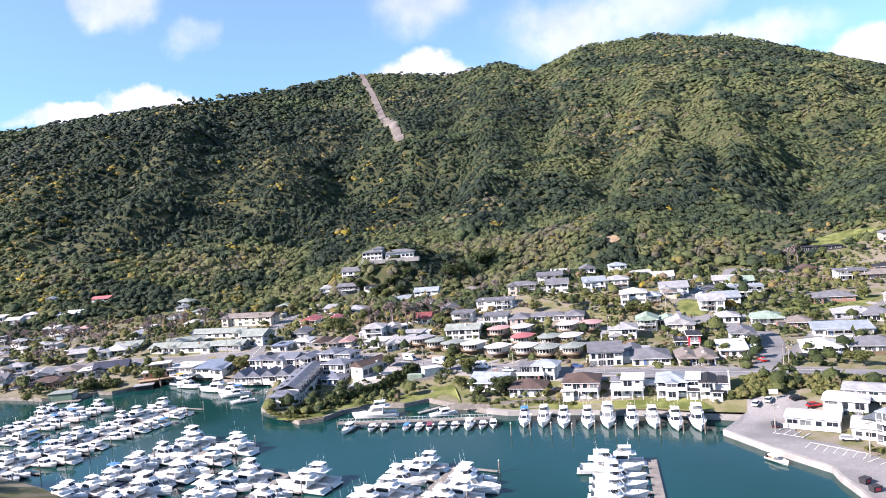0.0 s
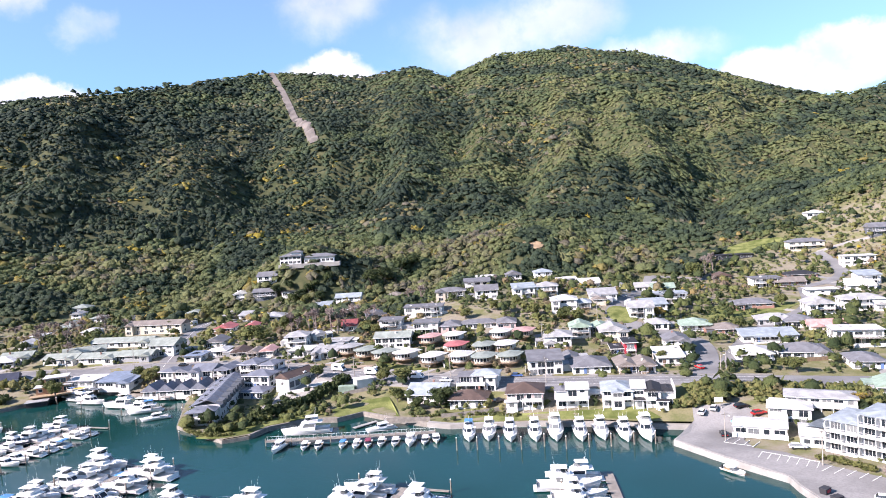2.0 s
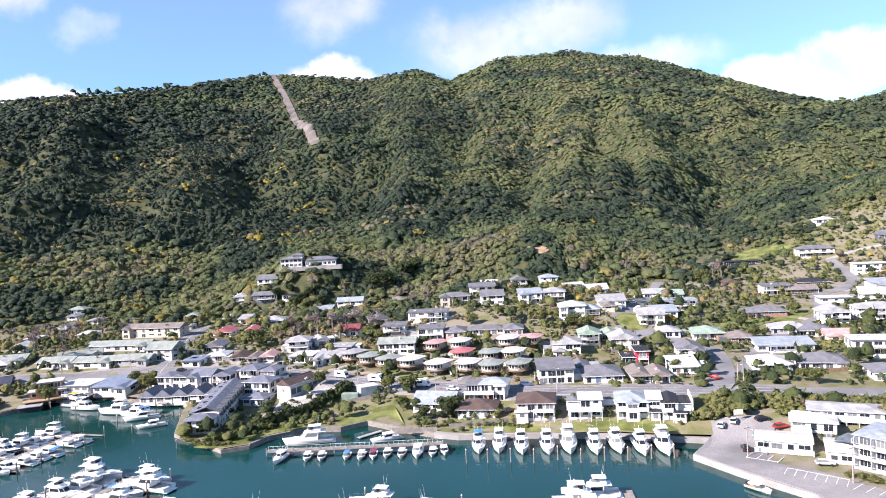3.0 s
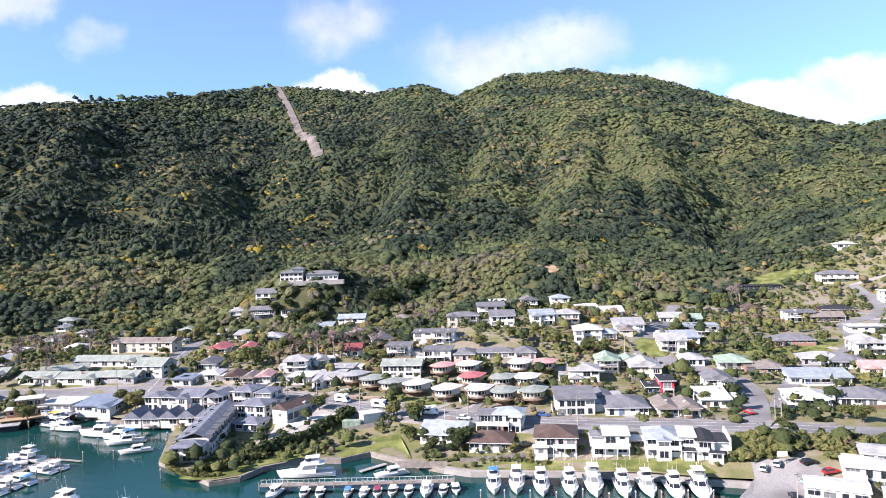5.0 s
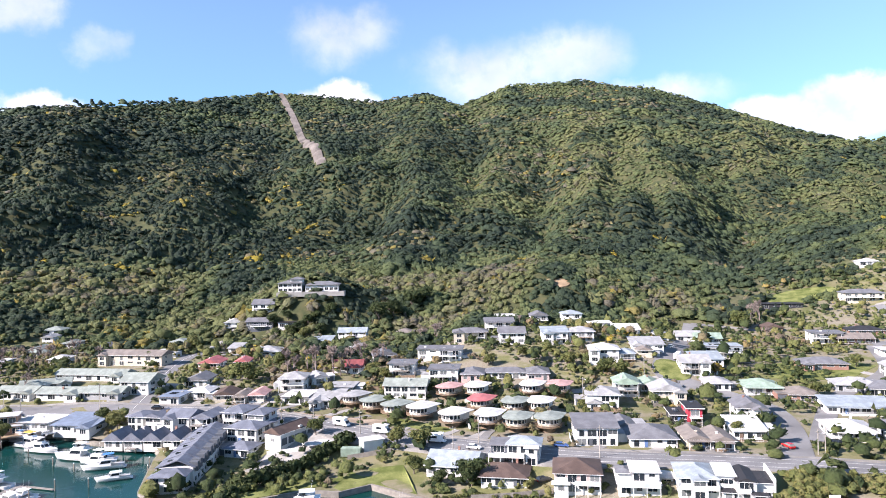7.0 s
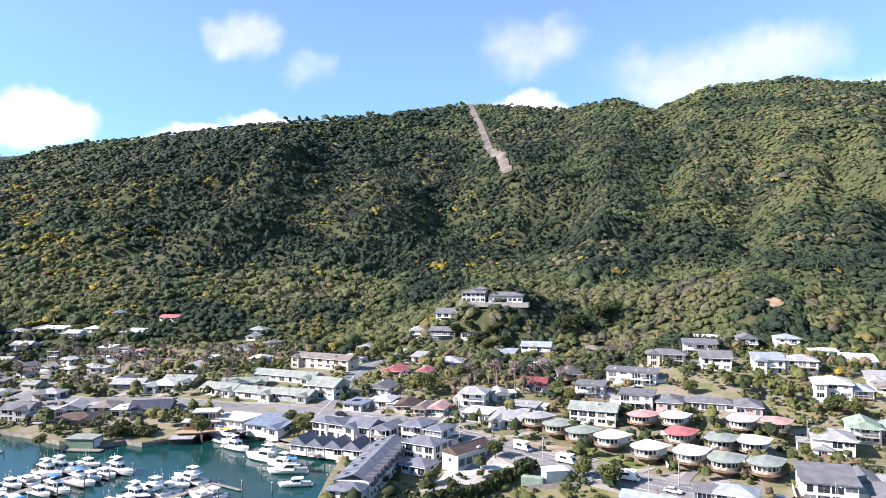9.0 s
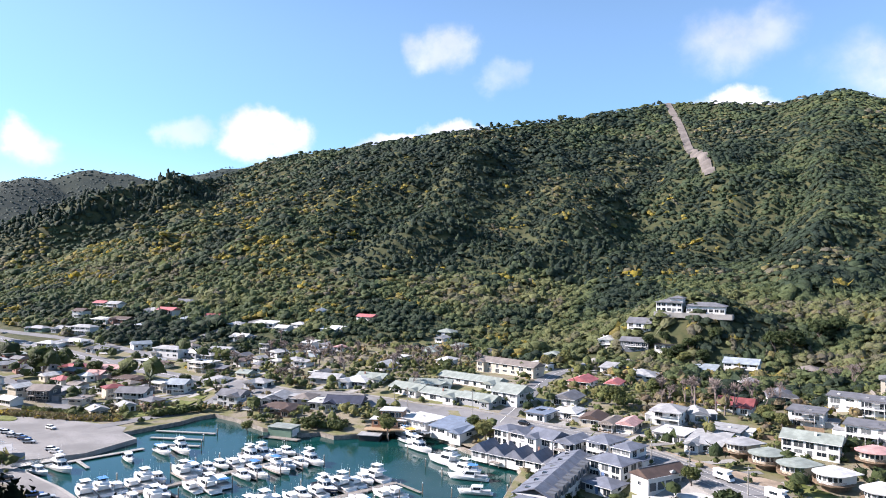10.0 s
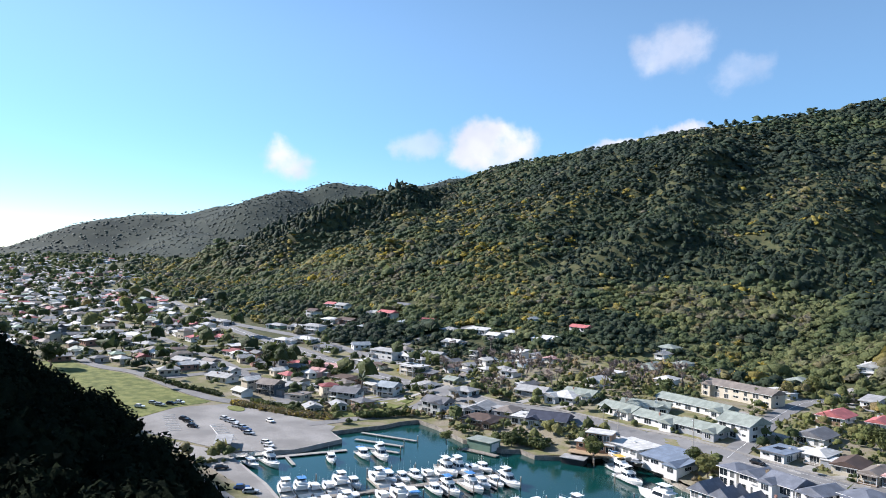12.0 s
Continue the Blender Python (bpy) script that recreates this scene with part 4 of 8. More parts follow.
def patch(name, poly, material, label, category, lift=0.1, cell=3.0):
    """A flat patch with a given outline, draped on the ground."""
    from mathutils.geometry import delaunay_2d_cdt
    xs, ys = [p[0] for p in poly], [p[1] for p in poly]
    gx, gy = np.meshgrid(np.arange(min(xs), max(xs), cell), np.arange(min(ys), max(ys), cell))
    k = inside(gx.ravel(), gy.ravel(), poly)
    pts = [Vector(p) for p in poly] + [Vector(p) for p, i in zip(np.stack([gx.ravel(), gy.ravel()], 1), k) if i]
    n = len(poly)
    r = delaunay_2d_cdt(pts, [(i, (i + 1) % n) for i in range(n)], [], 0, 0.01)
    v = np.array([(q.x, q.y) for q in r[0]])
    z = land(v[:, 0], v[:, 1]) + lift
    mid = np.array([v[list(f)].mean(0) for f in r[2]])
    ok = inside(mid[:, 0], mid[:, 1], poly)
    top = [tuple(f) for f, i in zip(r[2], ok) if i]
    verts = np.column_stack([v, z]).tolist()
    low = len(verts)
    verts += [(a, b, float(c) - lift - 0.4) for a, b, c in [verts[i] for i in range(n)]]
    side = [(i, low + i, low + (i + 1) % n, (i + 1) % n) for i in range(n)]
    me = bpy.data.meshes.new(name)
    me.from_pydata(verts, [], top + side)
    me.materials.append(MATS[material])
    return tagged(new(name, me), label, category, kind="structure")


def ring_poly(x, y, rx, ry, n=14):
    return [(x + rx * math.cos(k * math.tau / n), y + ry * math.sin(k * math.tau / n)) for k in range(n)]


MAIN = [(-330, 322), (-262, 312), (-228, 318), (-195.9, 318), (-168, 316.4), (-142, 312.4), (-111, 309), (-90.6, 300.5), (-71.7, 288.8), (-55.2, 278), (-36.8, 269.8), (-19.4, 262.4), (0.1, 254.3),
        (21.8, 249), (44.3, 245.8), (65.5, 241.4), (86.2, 235.8), (130, 222), (190, 200), (260, 170)]
SIDE = [(-146.7, 313), (-150.1, 336.6), (-156.9, 368.8), (-162.1, 402.1), (-160, 430.1)]
RIGHT = [(65.8, 243), (77.9, 274.6), (83, 298.6), (80, 311.9), (68.6, 327.2), (58, 336), (60, 348), (69.5, 366), (89.1, 414.1), (108.8, 461.7)]
WEST = [(-330, 322), (-380, 319), (-426, 321), (-484, 322), (-540, 321), (-640, 330), (-800, 345), (-1000, 360)]
ROADS = [(MAIN, 11.0), (SIDE, 8.0), (RIGHT, 8.0), (WEST, 9.5), ([(171.3, 392), (183.9, 394.4), (199.7, 406.6), (209.6, 433.2), (213.3, 459.5)], 7.0),
         ([(80.7, 262), (91.8, 281.6), (106.4, 304.9), (121.4, 321.8), (150, 345), (171, 390)], 6.5), ([(-283.8, 306), (-281, 290), (-277, 272), (-279, 255), (-281, 238)], 6.0),
         ([(-475, 196), (-441, 201), (-415, 213), (-371, 219), (-342, 226), (-328, 238), (-318, 262), (-300, 300)], 6.5),
         ([(-339, 350), (-397, 343.5), (-464, 346), (-511, 340), (-580, 330), (-641, 325)], 7.0), ([(-400, 322), (-402, 270), (-398, 215)], 6.5), ([(-480, 322), (-486, 270), (-490, 190)], 6.5),
         ([(-400, 322), (-404, 400), (-392, 430)], 6.5), ([(-560, 323), (-566, 250), (-572, 170)], 6.5), ([(-480, 322), (-488, 390), (-480, 430)], 6.5), ([(-640, 330), (-650, 260), (-660, 180)], 6.5),
         ([(-720, 338), (-730, 260), (-740, 170)], 6.5), ([(-320, 250), (-400, 262), (-500, 262), (-660, 255)], 6.5)]
for i, (line, width) in enumerate(ROADS):
    ribbon("road_%d" % (i + 1), line, width, "asphalt", "worn grey sealed road between the houses", "road", 0.16 + 0.008 * (i % 5))


def offset_line(line, off):
    out = []
    for i, p in enumerate(line):
        a, b = Vector(line[max(i - 1, 0)]), Vector(line[min(i + 1, len(line) - 1)])
        d = (b - a).normalized()
        out.append((p[0] - d.y * off, p[1] + d.x * off))
    return out


for s, n in ((1, 1), (-1, 2)):
    ribbon("pavement_%d" % n, offset_line(MAIN[:17], s * 6.6), 1.5, "old_concrete", "pale concrete footpath with a kerb along the road", "pavement", 0.3)
ribbon("centre_line", MAIN[5:17], 0.13, "worn_paint", "white painted line along the middle of the road", "road marking", 0.2)
for k, off in enumerate((3.6, -3.6)):
    ribbon("edge_line_%d" % (k + 1), offset_line(MAIN[5:17], off), 0.1, "worn_paint", "white painted line along the edge of the road", "road marking", 0.21)

patch("carpark_1", [(-320, 178), (-336, 205), (-332, 226), (-298, 240), (-272, 245), (-266.8, 240.2), (-266.6, 239.6), (-254.6, 236), (-251.6, 216.2), (-257.3, 204), (-264, 196.6), (-282, 190), (-302, 182)],
      "old_asphalt", "wide grey sealed car park beside the ramp", "car park", 0.12)
patch("carpark_2", [(42.9, 200.4), (51.9, 212.4), (54, 220), (68, 218), (69, 212), (60, 197), (60, 190.5), (66, 186.5), (72, 176), (86, 160), (92, 140), (61.4, 140), (61.1, 157.8), (60.3, 165.9), (60.4, 171.4), (55, 179.7), (49.5, 188.6)],
      "old_asphalt", "grey sealed quayside car park with white bays", "car park", 0.2)
patch("carpark_3", [(-262, 195.6), (-224, 191.6), (-175, 181.6), (-190, 168), (-262, 172), (-290, 184)], "old_asphalt", "dark sealed parking strip along the wharf", "car park", 0.12)
patch("lawn_1", [(-470, 160), (-464, 190), (-441, 196), (-415, 208), (-371, 214), (-339, 221.5), (-336.5, 205), (-322, 179), (-345, 148), (-410, 145)], "grass", "mown green playing field beside the car park", "lawn", 0.08)
patch("lawn_2", [(-293, 250), (-304, 266), (-304, 294), (-289, 297), (-284, 280), (-283, 260), (-287, 250)], "grass", "mown green reserve with paths", "lawn", 0.1)
patch("lawn_3", [(-59, 244), (-56, 256), (-41, 256), (-36, 238), (-49, 246.6), (-56.5, 241.2)], "grass", "bright green lawn by the small dock", "lawn", 0.1)
patch("lawn_4", [(-18, 227.6), (-14, 233), (40, 224), (44, 216.5), (40.8, 216.2), (27.9, 220.8), (7.3, 225)], "grass", "green lawns between the houses and the seawall", "lawn", 0.1)
patch("lawn_5", [(-100, 228), (-84, 240), (-60, 256), (-56, 250), (-66, 243), (-79, 236.5), (-83, 229), (-90, 226)], "grass", "grass bank above the small dock", "lawn", 0.1)
patch("lawn_6", [(-52, 290), (-44, 286), (-30, 277), (-26, 281), (-36, 289), (-46, 296)], "grass", "grass bank below the round chalets", "lawn", 0.12)
patch("lawn_9", ring_poly(188, 492, 22, 12), "grass", "sloping green paddock on the hillside", "lawn", 0.25)
patch("lawn_7", [(100, 340), (112, 362), (140, 372), (150, 352), (128, 334)], "grass", "sloping green paddock among the houses", "lawn", 0.12)
patch("bank_1", [(-92, 311), (-78, 303), (-62, 297), (-50, 293), (-48, 287), (-56, 288), (-70, 296), (-84, 304)], "earth", "bare cut bank of orange earth beside the road", "earth bank", 0.25)
patch("clay_bank_1", ring_poly(38, 500, 8, 5), "clay", "bare orange clay slip on the hillside", "earth bank", 0.4, 2.0)
patch("clay_bank_2", ring_poly(66, 512, 6, 4.5), "clay", "bare orange clay slip on the hillside", "earth bank", 0.4, 2.0)
ribbon("firebreak", TRACK, 12, "scree", "bare strip of stones cut straight up the hill", "track", 1.6)


def seawall(name, line, top, thick, material, label):
    """A wall along the water's edge, its face to the water."""
    bm = bmesh.new()
    n = len(line)
    rows = []
    for i, p in enumerate(line):
        a, b = Vector(line[max(i - 1, 0)]), Vector(line[min(i + 1, n - 1)])
        d = (b - a).normalized()
        s = Vector((-d.y, d.x))
        w, l = Vector(p) + s * 0.35, Vector(p) - s * thick
        rows.append([bm.verts.new((w.x, w.y, -1.5)), bm.verts.new((w.x, w.y, top)), bm.verts.new((l.x, l.y, top)), bm.verts.new((l.x, l.y, -1.5))])
    for a, b in zip(rows, rows[1:]):
        for k in range(3):
            bm.faces.new((a[k], b[k], b[k + 1], a[k + 1]))
    bm.faces.new(rows[0]), bm.faces.new(rows[-1][::-1])
    bmesh.ops.recalc_face_normals(bm, faces=bm.faces)
    me = bpy.data.meshes.new(name)
    bm.to_mesh(me)
    bm.free()
    me.materials.append(MATS[material])
    return tagged(new(name, me), label, "seawall", kind="structure")


seawall("seawall_1", BASIN[0:8], 1.62, 0.8, "concrete", "pale concrete quay edge with a stained face")
seawall("seawall_2", BASIN[7:13], 1.6, 1.4, "concrete", "concrete seawall with a path behind the launches")
seawall("seawall_3", BASIN[12:19], 1.6, 0.5, "grey_timber", "timber retaining wall of the small dock")
seawall("seawall_4", BASIN[18:23], 1.25, 0.45, "stone", "low stone wall round the point")
seawall("seawall_5", BASIN[22:42], 1.5, 0.8, "stone", "rough stone edge of the cove")
seawall("seawall_6", BASIN[41:51], 1.62, 1.0, "concrete", "dark concrete wharf edge")


def bay_lines(name, a, b, n, side, both=False):
    """White bay lines on the quay: n bays from a to b, each line as long as side."""
    k = 0
    ux, uy = (b[0] - a[0]) / n, (b[1] - a[1]) / n
    L = math.hypot(ux, uy)
    nx, ny = -uy / L, ux / L
    for i in range(n + 1):
        px, py = a[0] + ux * i, a[1] + uy * i
        k += 1
        ribbon("%s_%d" % (name, k), [(px, py), (px + nx * side + ux * 0.25, py + ny * side + uy * 0.25)], 0.14, "paint", "white painted line of a parking bay", "road marking", 0.235, smooth=False)
    if both:
        ribbon(name + "_base", [a, b], 0.14, "paint", "white painted line behind the parking bays", "road marking", 0.237, smooth=False)


bay_lines("bay_line", (54.2, 196.0), (60.3, 191.7), 3, 4.2, True)
bay_lines("bay_mark", (60.8, 187.6), (70.7, 178.7), 6, -4.6, True)
bay_lines("bay_stripe", (68.4, 173.2), (75.5, 165.8), 4, 4.6)
bay_lines("park_line", (-300, 206), (-276, 201), 9, 5.0, True)
bay_lines("park_stripe", (-326, 196), (-300, 190), 9, 5.0)
patch("island_1", ring_poly(-322, 226, 5.5, 3.2), "grass", "small grassed traffic island in the car park", "island", 0.3)
patch("lawn_8", ring_poly(62, 342, 7, 10), "grass", "grassed island where the hill road turns", "island", 0.3)
for i, (line, w) in enumerate((ROADS[1], ROADS[3])):
    ribbon("lane_line_%d" % (i + 1), line, 0.14, "paint", "white painted line along the middle of the road", "road marking", 0.215)

# ---- the houses ----
house(-183.8, 357.6, -8, 32.6, 9.0, 1, "gable", "white", "sage")
house(-154.0, 336.8, -8, 12.4, 10.0, 2, "gable", "white", "sage")
house(-202.9, 336.1, -6, 16.5, 9.0, 1, "gable", "white", "sage")
house(-183.0, 332.3, -6, 18.1, 9.0, 1, "gable", "white", "sage")
house(-164.7, 331.1, -6, 15.9, 9.0, 1, "gable", "grey", "sage")
house(-197.2, 343.8, 25, 18.2, 8.0, 1, "gable", "white", "sage")
house(-181.1, 390.8, -10, 32.8, 9.0, 2, "gable", "cream", "taupe")
house(-176.4, 411.6, -10, 8.9, 8.0, 1, "flat", "white", "white")
house(-243.7, 446.6, 0, 7.3, 8.0, 1, "hip", "white", "sage")
house(-260.8, 454.0, 5, 6.0, 7.0, 1, "gable", "white", "grey")
house(-218.5, 437.7, 0, 7.1, 8.0, 1, "gable", "grey", "slate")
house(-222.1, 397.3, 10, 8.4, 8.0, 1, "hip", "white", "white")
house(-247.3, 420.0, 5, 10.1, 9.0, 1, "hip", "cream", "sage")
house(-182.8, 447.6, 0, 9.2, 9.0, 1, "hip", "green", "sage")
house(-140.3, 380.0, 0, 9.4, 10.0, 1, "gable", "white", "red")
house(-126.1, 381.1, 5, 6.0, 7.0, 1, "gable", "white", "red")
house(-133.4, 345.8, 0, 9.2, 10.0, 1, "gable", "white", "slate")
house(-134.8, 323.7, -5, 7.7, 10.0, 1, "flat", "white", "blue")
house(-125.1, 329.6, 0, 6.0, 9.0, 1, "hip", "white", "white")
house(-115.4, 325.4, 5, 7.5, 9.0, 1, "gable", "cream", "brown")
house(-108.1, 323.2, 0, 5.0, 8.0, 1, "gable", "cream", "taupe")
house(-102.2, 324.7, 0, 6.0, 9.0, 1, "gable", "cream", "pink")
house(-175.4, 304.6, -8, 13.0, 12.0, 1, "flat", "white", "white")
house(-158.9, 302.2, -8, 15.6, 12.0, 1, "mono", "white", "blue")
house(-136.5, 299.6, -12, 6.0, 8.0, 2, "hip", "white", "harbour")
house(-129.3, 297.5, -12, 6.0, 8.0, 2, "gable", "white", "harbour")
house(-119.9, 295.6, -12, 9.0, 9.0, 2, "gable", "white", "harbour")
house(-110.3, 293.6, -12, 6.1, 9.0, 2, "gable", "white", "harbour")
house(-100.3, 295.4, -15, 7.9, 10.0, 2, "hip", "white", "harbour")
house(-91.7, 291.4, -15, 6.0, 9.0, 2, "hip", "white", "harbour")
house(-93.6, 282.4, -15, 10.7, 9.0, 2, "hip", "white", "harbour")
house(-92.9, 273.9, -15, 8.5, 8.0, 1, "hip", "white", "harbour")
house(-142.5, 478.2, 0, 13.0, 9.0, 2, "gable", "white", "slate")
house(-160.6, 475.1, 10, 9.8, 8.0, 1, "gable", "white", "white")
house(-141.5, 466.6, 0, 15.4, 9.0, 2, "gable", "slate", "slate")
house(-123.1, 464.7, 0, 13.8, 8.0, 1, "flat", "white", "black")
house(-100.3, 440.5, 0, 11.0, 8.0, 1, "mono", "white", "sky")
house(-84.5, 449.8, 0, 15.4, 10.0, 2, "gable", "white", "sky")
house(-76.7, 415.0, 0, 6.0, 7.0, 1, "gable", "white", "grey")
house(-55.3, 453.2, 0, 9.3, 9.0, 1, "hip", "brown", "taupe")
house(-142.1, 421.5, 0, 6.0, 8.0, 1, "mono", "white", "grey")
house(-122.4, 409.3, 5, 13.8, 9.0, 1, "hip", "white", "grey")
house(-73.5, 364.8, 0, 12.0, 9.0, 1, "gable", "white", "maroon")
house(-83.5, 345.8, 20, 6.5, 9.0, 1, "gable", "white", "grey")
house(-60.7, 390.3, 10, 10.6, 9.0, 1, "gable", "white", "slate")
house(-48.5, 353.8, -5, 10.7, 9.0, 2, "flat", "white", "slate")
house(-38.3, 373.1, -5, 9.2, 9.0, 2, "flat", "white", "slate")
house(-28.4, 366.0, -5, 10.1, 9.0, 2, "flat", "white", "slate")
house(-30.7, 343.0, -5, 11.7, 9.0, 2, "flat", "white", "slate")
house(-91.5, 337.6, 0, 10.0, 9.0, 2, "hip", "white", "grey")
house(-71.1, 332.0, -4, 9.8, 9.0, 1, "flat", "white", "grey")
house(-86.0, 321.4, -6, 9.7, 10.0, 1, "flat", "white", "white")
house(-73.9, 316.8, -6, 10.4, 10.0, 1, "mono", "white", "grey")
house(-45.0, 325.7, -6, 15.9, 9.0, 2, "gable", "white", "sage")
house(-19.3, 391.5, 0, 15.7, 9.0, 2, "hip", "cream", "slate")
house(2.8, 460.4, 0, 11.9, 8.0, 1, "flat", "white", "white")
house(-4.0, 416.6, 0, 14.4, 9.0, 2, "mono", "white", "slate")
house(-0.2, 380.0, 0, 11.5, 9.0, 2, "gable", "white", "slate")
house(19.0, 440.2, 0, 8.9, 9.0, 2, "gable", "grey", "slate")
house(37.4, 444.3, 0, 10.4, 9.0, 2, "hip", "white", "sky")
house(19.2, 377.6, 0, 11.3, 8.0, 2, "mono", "white", "sky")
house(31.3, 378.1, -4, 11.1, 8.0, 2, "hip", "white", "grey")
house(48.5, 422.9, -4, 11.1, 8.0, 1, "flat", "white", "white")
house(58.2, 404.9, -6, 12.2, 9.0, 1, "mono", "white", "white")
house(78.2, 417.6, -4, 7.4, 9.0, 1, "gable", "white", "grey")
house(57.8, 365.6, -6, 13.4, 9.0, 1, "mono", "white", "grey")
house(36.5, 353.7, -6, 12.1, 9.0, 2, "hip", "white", "white")
house(46.2, 354.3, -6, 6.1, 8.0, 1, "hip", "white", "sky")
house(54.4, 357.1, -6, 6.0, 8.0, 1, "gable", "cream", "taupe")
house(38.6, 323.0, -6, 8.8, 9.0, 2, "gable", "white", "green")
house(48.3, 327.3, -6, 6.9, 8.0, 1, "gable", "white", "green")
house(26.7, 309.0, -8, 11.2, 10.0, 2, "hip", "white", "grey")
house(51.0, 312.9, -6, 11.1, 10.0, 2, "gable", "cream", "grey")
house(15.8, 265.8, -2, 12.0, 9.0, 2, "mono", "white", "slate")
house(26.8, 277.1, -2, 6.0, 9.0, 1, "gable", "white", "slate")
house(32.0, 266.2, -4, 13.2, 15.0, 1, "hip", "white", "slate")
house(47.7, 288.1, -6, 5.8, 8.0, 1, "flat", "black", "black")
house(51.6, 286.3, -6, 4.5, 8.0, 2, "flat", "red", "black")
house(44.0, 262.4, -4, 6.0, 10.0, 1, "gable", "cream", "taupe")
house(50.6, 260.7, -4, 6.0, 10.0, 1, "gable", "white", "taupe")
house(62.0, 269.7, -6, 9.3, 10.0, 1, "mono", "white", "white")
house(70.0, 287.0, -8, 8.8, 9.0, 2, "gable", "white", "slate")
house(70.5, 342.0, -6, 10.8, 9.0, 2, "gable", "white", "grey")
house(80.1, 355.2, -6, 12.3, 9.0, 1, "mono", "white", "sky")
house(95.5, 380.8, -6, 16.5, 10.0, 2, "flat", "white", "sky")
house(104.3, 422.0, -8, 12.4, 8.0, 1, "gable", "white", "green")
house(96.4, 429.4, -8, 12.1, 8.0, 1, "gable", "white", "grey")
house(74.1, 327.6, -8, 9.3, 9.0, 1, "hip", "white", "grey")
house(89.6, 324.3, -8, 12.9, 10.0, 1, "hip", "white", "green")
house(100.0, 314.0, -10, 10.2, 10.0, 1, "hip", "brick", "taupe")
house(127.7, 353.9, -8, 17.7, 11.0, 1, "hip", "brick", "slate")
house(156.6, 407.2, -10, 14.6, 10.0, 2, "flat", "white", "slate")
house(168.6, 480.7, -8, 22.8, 9.0, 1, "flat", "black", "black")
house(146.8, 443.0, -8, 9.2, 8.0, 1, "gable", "brown", "brown")
house(211.5, 471.9, -10, 21.3, 11.0, 2, "hip", "cream", "slate")
house(180.9, 416.0, -10, 16.5, 10.0, 1, "hip", "brick", "black")
house(167.3, 402.2, -10, 16.4, 10.0, 1, "gable", "brick", "taupe")
house(125.5, 325.1, -12, 15.4, 11.0, 1, "hip", "grey", "grey")
house(109.7, 296.2, -10, 20.6, 10.0, 1, "mono", "white", "sky")
house(240.2, 515.1, -10, 11.6, 9.0, 1, "hip", "white", "white")
house(216.7, 421.0, -12, 16.8, 9.0, 2, "flat", "white", "white")
house(197.8, 379.1, -12, 10.6, 9.0, 2, "mono", "white", "sky")
house(188.6, 369.7, -12, 12.1, 9.0, 1, "gable", "white", "white")
house(169.0, 369.9, -12, 14.5, 9.0, 1, "flat", "white", "white")
house(150.1, 335.0, -12, 11.8, 10.0, 2, "gable", "white", "grey")
house(170.4, 337.1, -14, 18.0, 11.0, 2, "hip", "white", "grey")
house(132.9, 318.6, -12, 13.1, 10.0, 1, "hip", "white", "slate")
house(139.7, 307.5, -12, 14.5, 10.0, 1, "gable", "cream", "pink")
house(138.4, 284.4, -14, 17.0, 11.0, 2, "flat", "white", "white")
house(109.6, 267.4, -14, 16.0, 13.0, 1, "hip", "white", "slate")
house(92.1, 268.3, -12, 12.2, 11.0, 1, "hip", "white", "white")
house(120.9, 247.4, -14, 9.8, 11.0, 1, "hip", "white", "slate")
house(251.5, 457.8, -12, 12.5, 9.0, 2, "gable", "slate", "slate")
house(-343.6, 252.7, 25, 13.0, 10.0, 2, "gable", "slate", "taupe")
house(-344.4, 264.9, 25, 12.6, 9.0, 1, "gable", "white", "grey")
house(-311.4, 275.3, 28, 16.6, 10.0, 2, "gable", "white", "slate")
house(-309.7, 298.1, 20, 11.9, 10.0, 2, "gable", "white", "sky")
house(-325.7, 259.0, 25, 8.3, 8.0, 1, "flat", "cream", "taupe")
house(-304.0, 316.9, 15, 14.3, 10.0, 1, "hip", "white", "grey")
house(-340.7, 336.6, 10, 19.5, 11.0, 2, "flat", "cream", "white")
house(-383.9, 347.8, 10, 24.4, 10.0, 2, "hip", "white", "grey")
house(-376.5, 331.6, 15, 15.2, 10.0, 1, "hip", "white", "white")
house(-379.4, 357.2, 15, 16.0, 9.0, 1, "hip", "white", "grey")
house(-364.8, 370.5, 15, 16.6, 9.0, 1, "gable", "white", "grey")
house(-375.7, 396.0, 15, 12.1, 9.0, 1, "hip", "brick", "taupe")
house(-348.4, 298.5, 20, 19.6, 13.0, 1, "hip", "brick", "brown")
house(-377.3, 307.7, 20, 14.4, 9.0, 1, "gable", "white", "pink")
house(-370.4, 294.3, 20, 11.2, 9.0, 1, "gable", "pink", "pink")
house(-396.3, 298.6, 20, 15.5, 10.0, 1, "hip", "cream", "red")
house(-420.3, 297.3, 20, 15.6, 9.0, 1, "hip", "cream", "grey")
house(-402.9, 277.3, 20, 6.5, 9.0, 1, "gable", "white", "grey")
house(-375.7, 257.3, 25, 7.9, 10.0, 1, "hip", "grey", "slate")
house(-464.1, 337.7, 15, 18.8, 9.0, 1, "hip", "white", "white")
house(-429.2, 334.5, 15, 21.0, 10.0, 1, "hip", "white", "slate")
house(-490.2, 358.6, 15, 22.1, 9.0, 2, "hip", "white", "grey")
house(-473.1, 325.3, 15, 14.3, 9.0, 1, "hip", "white", "white")
house(-527.3, 348.2, 12, 18.1, 9.0, 1, "hip", "green", "grey")
house(-507.8, 356.2, 12, 17.9, 9.0, 1, "gable", "grey", "grey")
house(-539.3, 385.8, 12, 12.7, 9.0, 2, "gable", "white", "brown")
